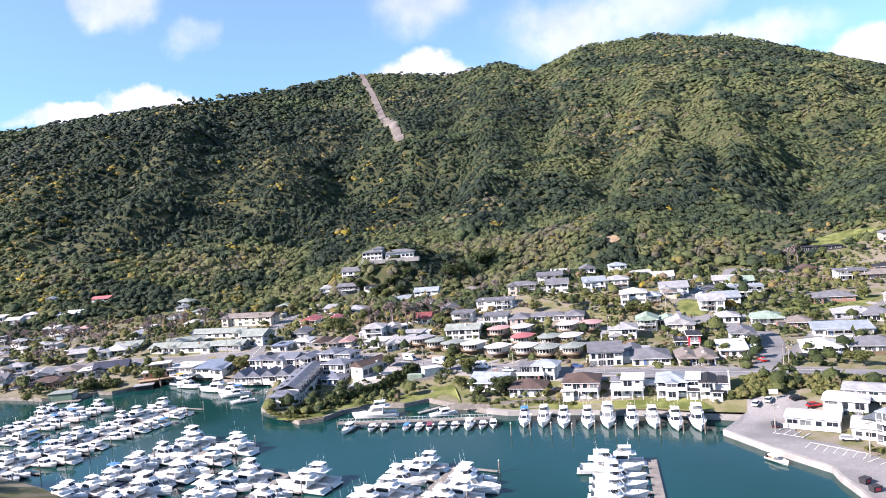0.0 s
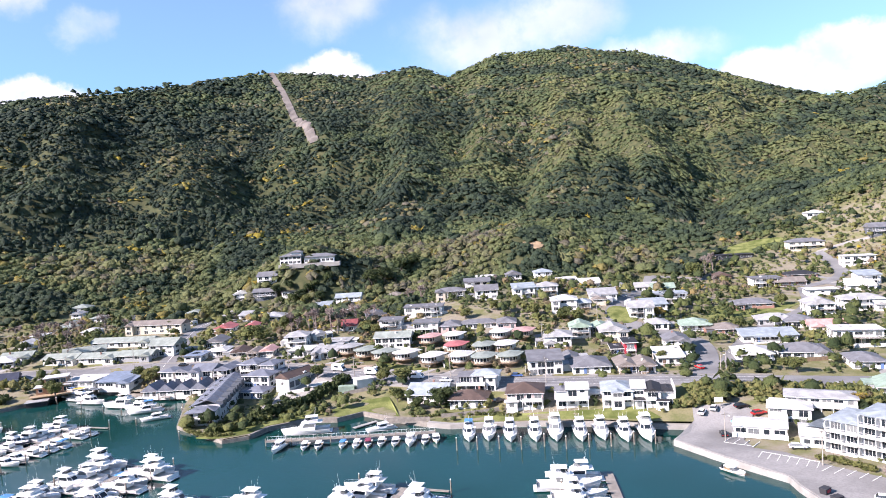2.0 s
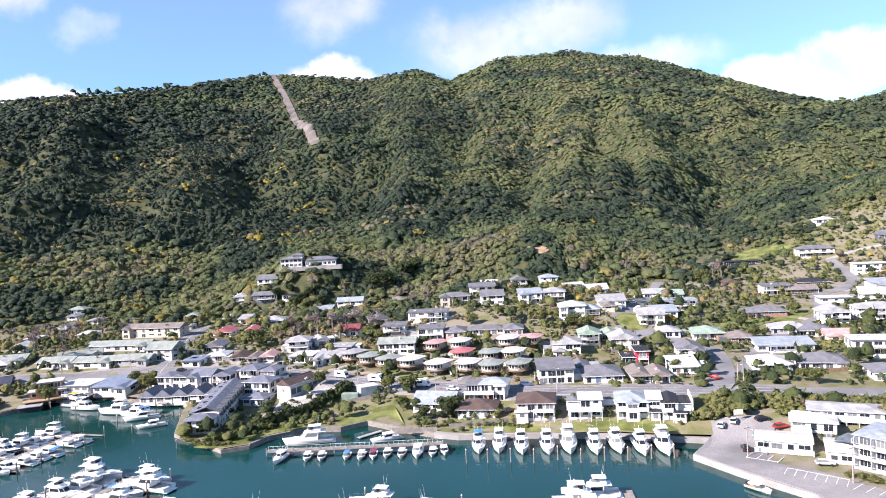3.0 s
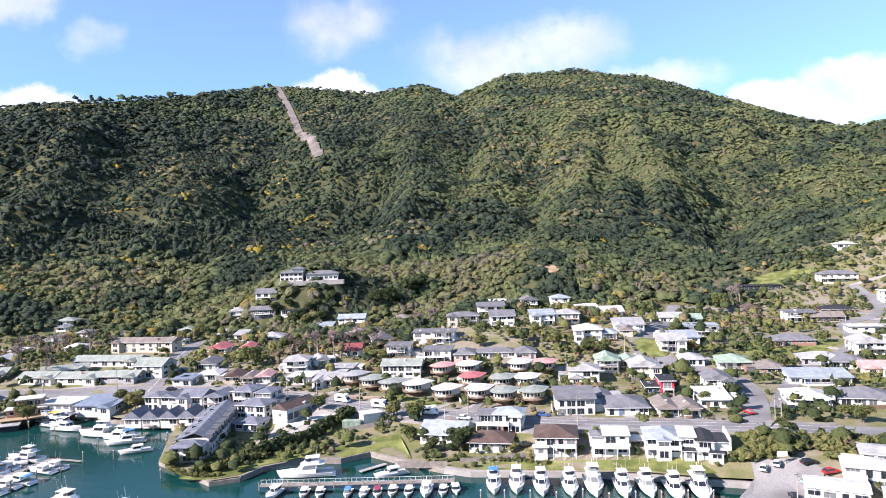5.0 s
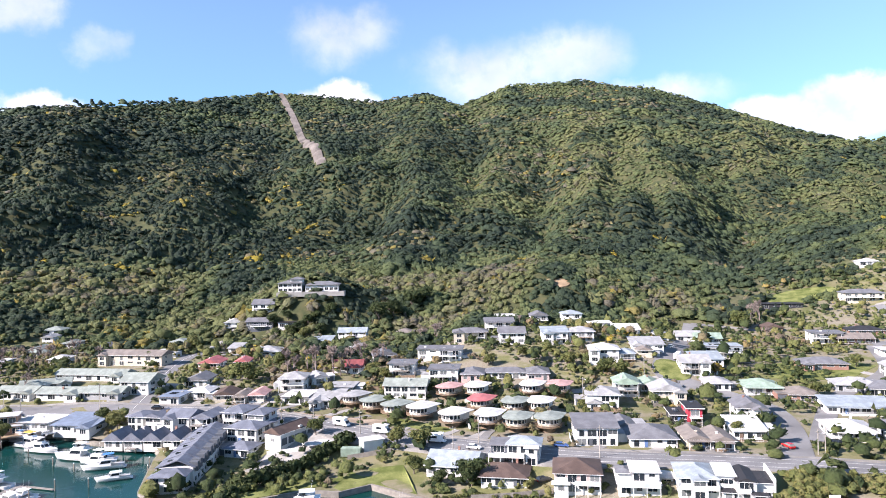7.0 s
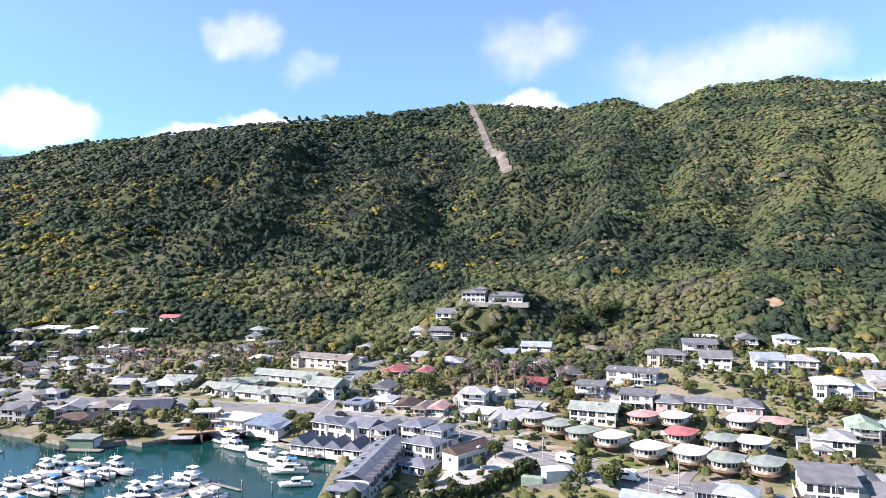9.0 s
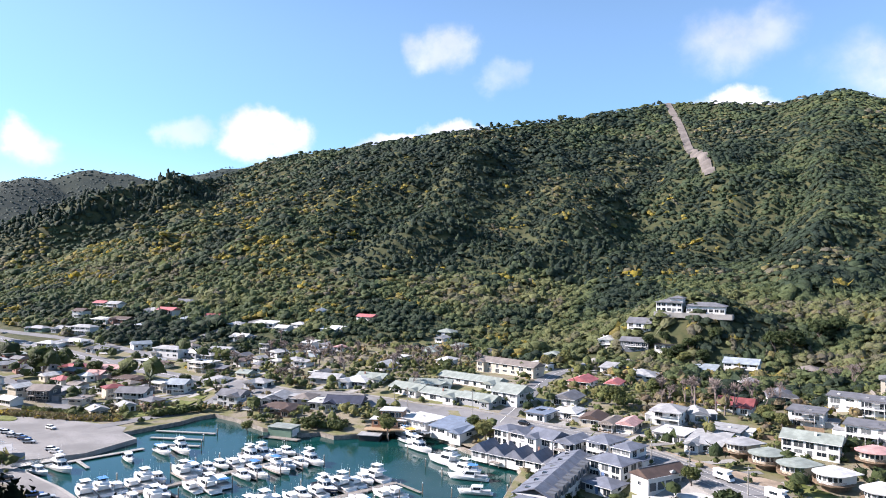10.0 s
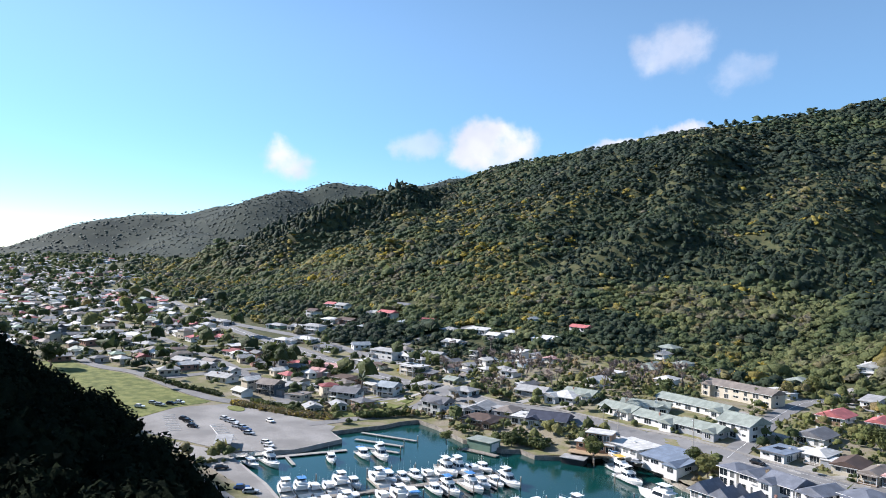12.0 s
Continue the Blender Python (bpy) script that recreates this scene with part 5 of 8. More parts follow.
house(-528.5, 406.6, 12, 13.9, 9.0, 2, "gable", "white", "grey")
house(-553.3, 411.1, 10, 14.3, 8.0, 1, "gable", "white", "red")
house(-490.3, 388.0, 10, 18.6, 9.0, 1, "gable", "brick", "brown")
house(-460.7, 385.0, 10, 13.7, 9.0, 1, "hip", "white", "sky")
house(-468.4, 409.3, 8, 18.8, 9.0, 2, "gable", "white", "red")
house(-486.1, 410.7, 8, 14.0, 8.0, 1, "gable", "white", "grey")
house(-441.7, 405.7, 8, 11.6, 8.0, 1, "mono", "white", "sky")
house(-427.2, 417.3, 8, 19.0, 9.0, 1, "gable", "red", "maroon")
house(-484.7, 434.3, 5, 29.9, 10.0, 1, "hip", "white", "slate")
house(-398.0, 412.0, 8, 14.7, 9.0, 1, "hip", "white", "grey")
house(-380.8, 421.9, 8, 20.7, 9.0, 1, "mono", "white", "white")
house(-358.3, 430.3, 8, 11.1, 8.0, 1, "hip", "white", "white")
house(-363.1, 420.1, 8, 11.9, 8.0, 1, "gable", "white", "white")
house(-375.7, 395.4, 10, 14.3, 8.0, 1, "gable", "white", "white")
house(-340.5, 384.6, 10, 7.2, 9.0, 2, "flat", "slate", "slate")
house(-352.9, 365.3, 10, 8.7, 8.0, 1, "gable", "white", "grey")
house(-287.0, 358.0, 10, 10.2, 8.0, 1, "flat", "white", "grey")
house(-329.2, 435.9, 5, 12.6, 9.0, 1, "gable", "white", "white")
house(-327.4, 463.6, 2, 16.9, 9.0, 1, "gable", "white", "red")
house(-364.6, 458.9, 8, 7.3, 7.0, 1, "gable", "sky", "sky")
house(-247.8, 390.4, 5, 6.0, 7.0, 1, "flat", "cream", "white")
house(-251.8, 428.8, 5, 8.0, 8.0, 1, "gable", "green", "sage")
house(-264.8, 465.7, 3, 11.0, 8.0, 1, "hip", "white", "sage")
house(-251.3, 336.5, 15, 14.1, 9.0, 1, "gable", "grey", "grey")
house(-233.8, 337.4, 12, 12.3, 9.0, 1, "hip", "white", "white")
house(-230.4, 345.0, 8, 14.1, 9.0, 1, "gable", "white", "sage")
house(-267.5, 293.8, 15, 11.1, 9.0, 2, "gable", "white", "slate")
house(-256.9, 295.2, 20, 6.9, 8.0, 1, "mono", "sky", "grey")
house(-250.5, 303.0, 25, 9.5, 10.0, 1, "gable", "white", "grey")
house(-240.2, 294.6, 20, 14.4, 10.0, 1, "hip", "brown", "brown")
house(-238.0, 306.6, 18, 8.0, 9.0, 1, "hip", "grey", "taupe")
house(-227.5, 303.9, 20, 6.0, 7.0, 1, "flat", "white", "white")
house(-217.5, 309.5, 25, 14.9, 11.0, 1, "gable", "white", "navy")
house(-275.9, 316.8, 12, 12.6, 9.0, 1, "hip", "white", "grey")
house(-260.0, 341.1, 12, 6.0, 8.0, 1, "gable", "slate", "slate")
house(-239.9, 365.6, 8, 9.0, 7.0, 1, "gable", "white", "white")
house(-333.1, 432.5, 5, 15.7, 7.0, 1, "gable", "white", "white")
house(-506.4, 382.8, 10, 21.1, 9.0, 1, "hip", "white", "white")
house(-535.4, 245.8, 15, 24.6, 12.0, 1, "hip", "white", "white")
house(-496.3, 240.9, 15, 21.6, 12.0, 1, "hip", "grey", "grey")
house(-590.4, 199.6, 15, 9.6, 9.0, 1, "hip", "white", "grey")
house(-571.1, 205.0, 15, 14.2, 10.0, 2, "gable", "slate", "navy")
house(-485.0, 201.1, 15, 16.6, 10.0, 1, "gable", "white", "sage")
house(-455.7, 204.0, 15, 7.4, 9.0, 1, "hip", "grey", "slate")
house(-429.9, 243.1, 20, 20.7, 10.0, 1, "gable", "white", "grey")
house(-412.9, 247.8, 20, 15.9, 9.0, 1, "gable", "white", "grey")
house(-380.2, 243.7, 20, 19.0, 9.0, 1, "gable", "white", "grey")
house(-503.7, 295.6, 15, 13.4, 9.0, 1, "gable", "white", "red")
house(-448.3, 279.0, 18, 14.3, 9.0, 1, "gable", "white", "maroon")
house(-548.5, 286.4, 15, 21.3, 9.0, 1, "hip", "white", "grey")
house(-578.5, 325.0, 12, 26.9, 10.0, 1, "hip", "grey", "grey")
house(-633.7, 327.8, 12, 17.9, 9.0, 1, "hip", "white", "white")
house(-720.7, 295.1, 8, 21.1, 9.0, 1, "flat", "blue", "white")
house(-1044.4, 549.0, 5, 29.5, 12.0, 1, "flat", "white", "grey")
house(-26.5, 250.8, -14, 13.4, 8.0, 1, "gable", "white", "sky")
house(-12.5, 243.5, -10, 12.0, 9.0, 1, "hip", "white", "brown")
house(111.1, 214.5, -22, 10.1, 9.0, 1, "gable", "green", "green")

# ---- round chalets, the hotel and other single buildings ----
def ring(n, r, a0=0.0, a1=360.0, cx=0.0, cy=0.0, sy=1.0):
    return [(cx + r * math.cos(radians(a0 + (a1 - a0) * k / n)), cy + sy * r * math.sin(radians(a0 + (a1 - a0) * k / n))) for k in range(n + (a1 - a0 < 360))]


def chalet_outline(r, back, widen=0.0):
    """A round front towards -y with a straight tail to y = back."""
    return ring(8, r + widen, 180, 360) + [(r + widen, back + widen), (-r - widen, back + widen)]


def chalet(x, y, yaw, roof, wall="cream"):
    zz = ground_z(x, y)
    t = thing("chalet", pose(x, y, zz, 0, 0, yaw), "round-fronted motel chalet with a low %s roof and brown deck" % SAY.get(roof, roof), "chalet", "round motel chalets")
    r, back, f0, f1 = 3.35, 5.6, 2.0, 4.4
    part("base", prism(chalet_outline(2.3, back - 0.6), -1.5, f0 - 0.2), "timber", t, "dark brown timber base")
    part("deck", prism(chalet_outline(r, back - 2.5, 1.15), f0 - 0.2, f0), "timber", t)
    bm = bmesh.new()
    o = chalet_outline(r, back - 2.5, 1.1)[:9]
    for (xa, ya), (xb, yb) in zip(o, o[1:]):
        for zr in (0.35, 0.65, 0.95):
            tube(bm, (xa, ya, f0 + zr), (xb, yb, f0 + zr), 0.06, sides=4)
    part("railing", bm, "timber", t)
    part("wall", prism(chalet_outline(r, back), f0, f1), "wall_" + wall, t)
    o = chalet_outline(r, back)[:9]
    for (xa, ya), (xb, yb) in zip(o, o[1:]):
        mx, my = (xa + xb) / 2, (ya + yb) / 2
        w = math.hypot(xb - xa, yb - ya)
        add_window(t, mx * 1.004, my * 1.004, f0 + 0.75, math.degrees(math.atan2(yb - ya, xb - xa)), round(w - 0.25, 1), 1.45, 1, True)
    lo, hi = chalet_outline(r, back, 1.2), chalet_outline(r, back, 1.3)
    bm = bmesh.new()
    a = [bm.verts.new((px, py, f1 - 0.02)) for px, py in lo]
    b = [bm.verts.new((px, py, f1 + 0.2)) for px, py in hi]
    p, q = bm.verts.new((0, -0.6, f1 + 0.95)), bm.verts.new((0, back - 0.6, f1 + 0.95))
    n = len(lo)
    for i in range(n):
        bm.faces.new((a[i], a[(i + 1) % n], b[(i + 1) % n], b[i]))
    for i in range(8):
        bm.faces.new((b[i], b[i + 1], p))
    bm.faces.new((b[8], b[9], q, p)), bm.faces.new((b[9], b[10], q)), bm.faces.new((b[10], b[0], p, q))
    bm.faces.new(a[::-1])
    part("roof", bm, "roof_" + roof, t)
    HOMES.append((x, y, 9))


for x, y, roof in ((-64.4, 312.9, "grey"), (-56, 305, "sage"), (-47.7, 298.3, "sage"), (-38.5, 294.6, "white"), (-27.3, 285.5, "white"), (-29.3, 322, "pink"), (-18.5, 322.5, "white"), (-17.5, 303.9, "red"),
                   (-15.5, 283.3, "white"), (-5.8, 299.9, "sage"), (3.2, 299.4, "white"), (-6.6, 278.7, "sage"), (3.4, 278.1, "sage"), (2.6, 322.8, "white"), (13, 322.2, "pink")):
    chalet(x, y, -34 if x < -24 else -20, roof, "cream" if roof != "white" else "white")


def frustum_like(lo, z0, hi, z1):
    bm = bmesh.new()
    c = [[bm.verts.new((r[i], r[j], z)) for i, j in ((0, 2), (1, 2), (1, 3), (0, 3))] for r, z in ((lo, z0), (hi, z1))]
    for i in range(4):
        bm.faces.new((c[0][i], c[0][(i + 1) % 4], c[1][(i + 1) % 4], c[1][i]))
    bm.faces.new(c[1]), bm.faces.new(c[0][::-1])
    return bm


def long_terrace(x, y, yaw):
    """The long slate-roofed terrace on the point: a row of units with steps in the roof and boxes of dormers."""
    t = thing("terrace_house", pose(x, y, ground_z(x, y) + 0.1, 0, 0, yaw), "long white terrace of units with stepped blue-grey roofs", "terrace")
    for k in range(6):
        y0, H = -19 + k * 6.6, 5.4 + 0.16 * k
        part("wall", boxes((-5, 5, y0, y0 + 6.55, -1.5, H)), "wall_white", t)
        bm = bmesh.new()
        pr = [(-5.6, H - 0.2), (0.8, H + 1.9), (5.6, H - 0.2), (5.6, H - 0.42), (0.8, H + 1.66), (-5.6, H - 0.42)]
        a = [bm.verts.new((px, y0 - 0.1, pz)) for px, pz in pr]
        b = [bm.verts.new((px, y0 + 6.5, pz)) for px, pz in pr]
        for i in range(6):
            bm.faces.new((a[i], b[i], b[(i + 1) % 6], a[(i + 1) % 6]))
        bm.faces.new(a[::-1][:3] + a[::-1][3:]), bm.faces.new(b)
        bmesh.ops.recalc_face_normals(bm, faces=bm.faces)
        part("roof", bm, "roof_harbour", t)
        part("dormer", boxes((3.4, 5.9, y0 + 1.2, y0 + 3.0, H - 1.6, H + 0.9), bevel=0.03), "wall_slate", t, "dark grey box dormer")
        part("dormer", boxes((3.4, 5.9, y0 + 3.9, y0 + 5.7, H - 1.6, H + 0.9), bevel=0.03), "wall_slate", t, "dark grey box dormer")
        part("skylight", boxes((-2.6, -1.2, y0 + 2, y0 + 3.2, H + 0.78, H + 1.22)), "glass", t)
        for z in (0.3, 2.9):
            add_window(t, -5, y0 + 1.8, z + 0.2, -90, 1.9, 1.9, 2, True)
            add_window(t, -5, y0 + 4.7, z + 0.6, -90, 1.3, 1.3, 1, True)
            add_window(t, 5, y0 + 2.0, z + 0.6, 90, 1.5, 1.3, 2, True)
            add_window(t, 5, y0 + 4.8, z + 0.6, 90, 1.5, 1.3, 2, True)
    # the lower end by the water
    part("wall", boxes((-4.6, 4.2, -24.5, -19, -1.5, 4.6)), "wall_white", t)
    bm, _ = roof_mesh("hip", 9.4, 6.2, 4.6, 0.5, 0.42)
    bmesh.ops.translate(bm, verts=bm.verts, vec=(-0.2, -21.6, 0))
    part("roof", bm, "roof_harbour", t)
    for px in (-3.2, -0.2, 2.8):
        add_window(t, px, -24.5, 0.5, 0, 1.9, 1.9, 2, True)
        add_window(t, px, -24.5, 2.9, 0, 1.6, 1.3, 2, True)
    part("balcony", boxes((-4.9, 4.4, -26.2, -24.5, 2.35, 2.55), bevel=0.02), "trim", t)
    rail(t, -4.9, 4.4, -26.1, 2.55, False)
    HOMES.extend([(x, y - 12, 16), (x, y + 12, 16)])


long_terrace(-104.5, 265, 4)
# the front row of small gabled units beside it
for k in range(5):
    house(-139 + k * 7.0, 288.0 - k * 1.0, -6, 6.3, 8.0, 1, "gable", "white", "harbour", steep=0.75, label="small white gabled unit with a blue-grey roof by the cove")


def hotel():
    """Stepped floors of white balconies beside the quay, with a glass-roofed dining hall."""
    z0 = ground_z(80, 174)
    t = thing("hotel", pose(77.2, 187.2, z0, 0, 0, -52), "white four-storey hotel with stepped balconies and grey-blue roofs", "hotel")
    fh = 2.6
    blocks = ((0, 7.5, 3), (7.5, 19, 4), (19, 33, 4))
    for i, (x0, x1, fl) in enumerate(blocks):
        y0, D = (0.0, 0.8, -0.6)[i], 12.0
        part("wall", boxes((x0, x1 - 0.01, y0, D, -1, fl * fh)), "wall_white", t)
        H = fl * fh
        part("roof", shifted(roof_mesh("hip", x1 - x0 + 0.2, D - y0, H, 0.8, 0.16)[0], (x0 + x1) / 2, (D + y0) / 2), "roof_sky", t)
        n = int((x1 - x0) / 3.6)
        w = (x1 - x0) / n
        for f in range(fl):
            z = f * fh
            for k in range(n):
                xa = x0 + k * w
                part("balcony", boxes((xa + 0.05, xa + w - 0.05, y0 - 1.8, y0 - 0.01, z - 0.12, z + 0.06), (xa + 0.05, xa + 0.2, y0 - 1.8, y0 - 0.01, z + 0.06, z + fh - 0.12)), "trim", t)
                part("balustrade", boxes((xa + 0.2, xa + w - 0.05, y0 - 1.8, y0 - 1.72, z + 0.06, z + 0.5), (xa + 0.2, xa + w - 0.05, y0 - 1.79, y0 - 1.73, z + 0.95, z + 1.02)), "trim", t)
                add_window(t, xa + w / 2 + 0.1, y0, z + 0.1, 0, 2.6, 2.05, 3, False)
    for f in range(3):
        for y in (2.4, 6.0, 9.6):
            add_window(t, 0, y, f * fh + 0.3, -90, 2.2, 1.8, 2, False)
        part("balcony", boxes((-1.6, -0.01, 1.0, 11.0, f * fh - 0.14, f * fh + 0.04), (-1.6, -1.52, 1.0, 11.0, f * fh + 0.04, f * fh + 0.95)), "trim", t)
    # the dining hall with its arched roof beside the first block
    hall = part("dining_hall", boxes((-7.5, -1.65, 2.0, 11, -1, 3.0)), "wall_white", t)
    bm = bmesh.new()
    arc = [(-7.8 + 6.1 * k / 8, 3.0 + 1.6 * math.sin(math.pi * (0.1 + 0.5 * k / 8))) for k in range(9)]
    lo = [bm.verts.new((x, 1.7, z)) for x, z in arc]
    hi = [bm.verts.new((x, 11.2, z)) for x, z in arc]
    for k in range(8):
        bm.faces.new((lo[k], lo[k + 1], hi[k + 1], hi[k]))
    bmesh.ops.solidify(bm, geom=bm.faces[:], thickness=0.12)
    part("arched_roof", bm, "roof_sky", hall, "arched grey-blue roof of the hall")
    for k in range(2):
        add_window(hall, -6.2 + k * 2.8, 2.0, 0.2, 0, 2.4, 2.2, 2, True)
    HOMES.extend([(86, 186, 16), (95, 176, 16), (78, 193, 9)])


hotel()



def garages():
    """The long garage block above the yard, its five doors to the yard, and the carport beside it."""
    z = 5.2
    t = thing("garage_block", pose(-79.5, 279, z, 0, 0, 61), "white garage block with a dark brown gabled roof and five doors", "garage")
    w, d, H = 15.0, 6.6, 3.7
    part("wall", wall_mesh("gable", w, d, H, 0.5, 4.5), "wall_white", t)
    roof = part("roof", roof_mesh("gable", w, d, H, 0.45, 0.5)[0], "roof_brown", t)
    part("ridge", boxes((-w / 2 - 0.4, w / 2 + 0.4, -0.13, 0.13, H + d * 0.25 + 0.1, H + d * 0.25 + 0.26)), "roof_slate", roof)
    part("gutter", boxes((-w / 2 - 0.45, w / 2 + 0.45, -d / 2 - 0.53, -d / 2 - 0.455, H - 0.2, H - 0.06)), "trim", roof)
    part("dormer", shifted(wall_mesh("gable", 1.6, 1.8, H + 0.6, 0.5, -H + 0.2), 2.0, -d / 2 + 0.9), "wall_white", t)
    for k in range(5):
        c = -w / 2 + (k + 0.5) * w / 5 + 0.2
        part("garage_door", boxes((c - 1.15, c + 1.15, -d / 2 - 0.05, -d / 2 - 0.005, 0.02, 2.2), bevel=0.01), "wall_slate", t, "dark grey roller door")
    add_window(t, -w / 2, 0.0, 1.0, -90, 1.2, 1.2, 2, True)
    HOMES.append((-79.5, 279, 14))
    c = thing("carport", pose(-67.6, 274.0, 0, 0, 0, 40), "low carport with a pale flat roof on white posts", "carport")
    g = ground_z(-67.6, 274.0)
    part("roof", boxes((-6.2, 6.2, -2.3, 2.3, 5.6, 5.85), bevel=0.04), "roof_white", c)
    for px in (-5.8, -1.9, 1.9, 5.8):
        for py in (-2.0, 2.0):
            part("post", boxes((px - 0.07, px + 0.07, py - 0.07, py + 0.07, g - 1.5, 5.6)), "trim", c)
    part("back_wall", boxes((-6.0, 6.0, 2.1, 2.25, g - 1.5, 5.58)), "wall_grey", c)
    HOMES.append((-67.6, 274.0, 11))
    h = thing("shed", pose(-51.6, 267.8, ground_z(-51.6, 267.8), 0, 0, 26), "small white shed with a pale roof beside the container", "shed")
    part("wall", boxes((-3.2, 3.2, -2.4, 2.4, -1.0, 2.7)), "wall_white", h)
    part("roof", boxes((-3.5, 3.5, -2.7, 2.7, 2.7, 2.88), bevel=0.03), "roof_white", h)
    part("door", boxes((3.205, 3.26, -1.6, 1.6, 0.0, 2.2)), "wall_slate", h)
    HOMES.append((-51.6, 267.8, 7))


garages()
patch("yard_1", [(-88, 258), (-84.5, 271.5), (-74, 284), (-66, 279), (-61, 276), (-66, 268), (-78, 256)], "concrete", "grey concrete yard before the garages", "yard", 0.16)

# bins on the quay and the sign by the car park
for x, y, yaw in ((62.8, 161.0, 35), (63.0, 156.6, 20)):
    t = thing("skip_bin", pose(x, y, ground_z(x, y) + 0.12, 0, 0, yaw), "black rubbish skip with a red panel on the quay", "bin", "skips on the quay")
    part("body", frustum_like((-0.9, 0.9, -0.7, 0.7), 0.1, (-1.1, 1.1, -0.8, 0.8), 1.3), "wall_black", t)
    part("lid", boxes((-1.14, 1.14, -0.84, 0.84, 1.3, 1.4), bevel=0.03), "wall_black", t)
    part("panel", boxes((-0.6, 0.6, -0.83, -0.79, 0.5, 1.1)), "wall_red", t)
t = thing("sign_board", pose(60.6, 216.4, ground_z(60.6, 216.4)), "plain white sign board on two posts by the car park", "sign")
part("board", boxes((-1.3, 1.3, -0.06, 0.06, 2.2, 3.6), bevel=0.02), "trim", t)
for px in (-1.0, 1.0):
    part("post", boxes((px - 0.06, px + 0.06, 0.065, 0.18, -0.3, 3.4)), "steel", t)


def hillside_villa():
    t = thing("villa", pose(-118, 482, ground_z(-118, 482) - 0.5, 0, 0, 3), "large pale villa with stacked hipped roofs on a terrace", "house")
    part("terrace", boxes((-17, 24, -5.5, 2, -2.4, 0.4), bevel=0.05), "concrete", t, "long pale retaining wall")
    for x0, x1, y0, y1, H in ((-16, -2, -4, 7, 6.0), (-9, -2, -2, 6, 8.4), (0, 20, -3, 8, 4.6)):
        part("wall", boxes((x0, x1, y0, y1, 0.4, H)), "wall_white", t)
        bm, _ = roof_mesh("hip", x1 - x0, y1 - y0, H, 0.9, 0.3)
        bmesh.ops.translate(bm, verts=bm.verts, vec=((x0 + x1) / 2, (y0 + y1) / 2, 0))
        part("roof", bm, "roof_slate", t)
        n = int((x1 - x0) / 2.8)
        for k in range(n):
            for z in ([1.0, 3.7] if H > 5 and x0 < -10 else [1.2]):
                add_window(t, x0 + (k + 0.5) * (x1 - x0) / n, y0, z, 0, 2.1, 1.7, 2, False)
    HOMES.append((-118, 486, 14))


hillside_villa()

# the row of houses above the seawall
compound(6.0, 237.8, -8, "two-storey pink house with dark brown hipped roof and white balcony",
         [(-6, 5.6, -5.2, 7, 0, 2.5, "flat", "white", ""), (-6, 5.6, -5.2, 7, 2.5, 4.9, "hip", "pink", "brown"), (-6.2, -2.6, -6.6, -5.0, 0, 2.4, "flat", "white", "white")], [(-1.0, 5.4, -6.9, -5.2, 2.5, "trim")])
compound(20.3, 233.6, -8, "white modern house of stepped flat-roofed blocks with glass balconies",
         [(-5, 5, -4, 7, 0, 2.5, "flat", "white", "white"), (-1.6, 5, -2.6, 6, 2.8, 5.1, "flat", "white", "white"), (-5, -1.7, -2.2, 3, 2.8, 4.8, "hip", "white", "slate"), (5.8, 9.0, 2, 8, 0, 2.3, "flat", "white", "white")],
         [(-5, 5, -6, -4, 2.5, "trim")])
compound(33.8, 229.6, -10, "two-storey white house with grey-blue hipped roof and glass bay",
         [(-4.6, 4.6, -3.6, 8, 0, 2.5, "flat", "white", ""), (-4.6, 4.6, -3.6, 8, 2.5, 4.8, "hip", "white", "sky"), (-1.7, 1.7, -5.4, -0.5, 2.5, 4.7, "gable", "white", "sky"), (-1.7, 1.7, -5.4, -3.6, 0, 2.5, "flat", "white", "")],
         [(-4.6, -1.75, -5.4, -3.6, 2.5, "trim"), (1.75, 4.6, -5.4, -3.6, 2.5, "trim")])
compound(44.0, 225.9, -12, "white plastered house of several gables with black roofs and parapets",
         [(-6.2, -2.4, -1.5, 8, 0, 5.2, "flat", "white", "white"), (-2.3, 2.2, -3.4, 7, 0, 4.7, "gable", "white", "black"), (2.3, 6.0, -2.0, 6, 0, 4.4, "hip", "white", "black"), (1.0, 4.2, -5.4, -3.5, 0, 2.3, "gable", "white", "black"),
          (-5.4, -2.9, -4.0, -1.6, 0, 2.3, "hip", "white", "black"), (6.1, 6.5, -3, 9, 0, 5.6, "flat", "white", "")], [(-2.2, 0.8, -5.0, -3.4, 2.5, "trim")])
compound(-9.3, 252.6, -10, "two-storey house with a grey-blue roof, glazed sunroom and white terrace",
         [(-6.5, 7.2, -1.5, 7, 0, 2.5, "flat", "white", ""), (-2, 7.2, -1.0, 7, 2.5, 5.0, "hip", "white", "sky"), (-6.5, -2.1, -1.0, 4, 2.5, 4.6, "mono", "slate", "slate"), (3.4, 6.6, -3.6, -1.05, 0, 4.8, "flat", "white", "white")], [(-6.8, 3.2, -5.0, -1.5, 2.5, "trim")])
compound(-6.0, 341.4, -4, "long slate-roofed lodge with pink brick wings",
         [(-8.5, 8.8, -2, 6, 0, 2.6, "hip", "white", "slate"), (-17.5, -8.6, -7, 6, 0, 2.8, "hip", "pink", "slate"), (8.9, 17.5, -6, 6.5, 0, 2.9, "hip", "pink", "slate")])
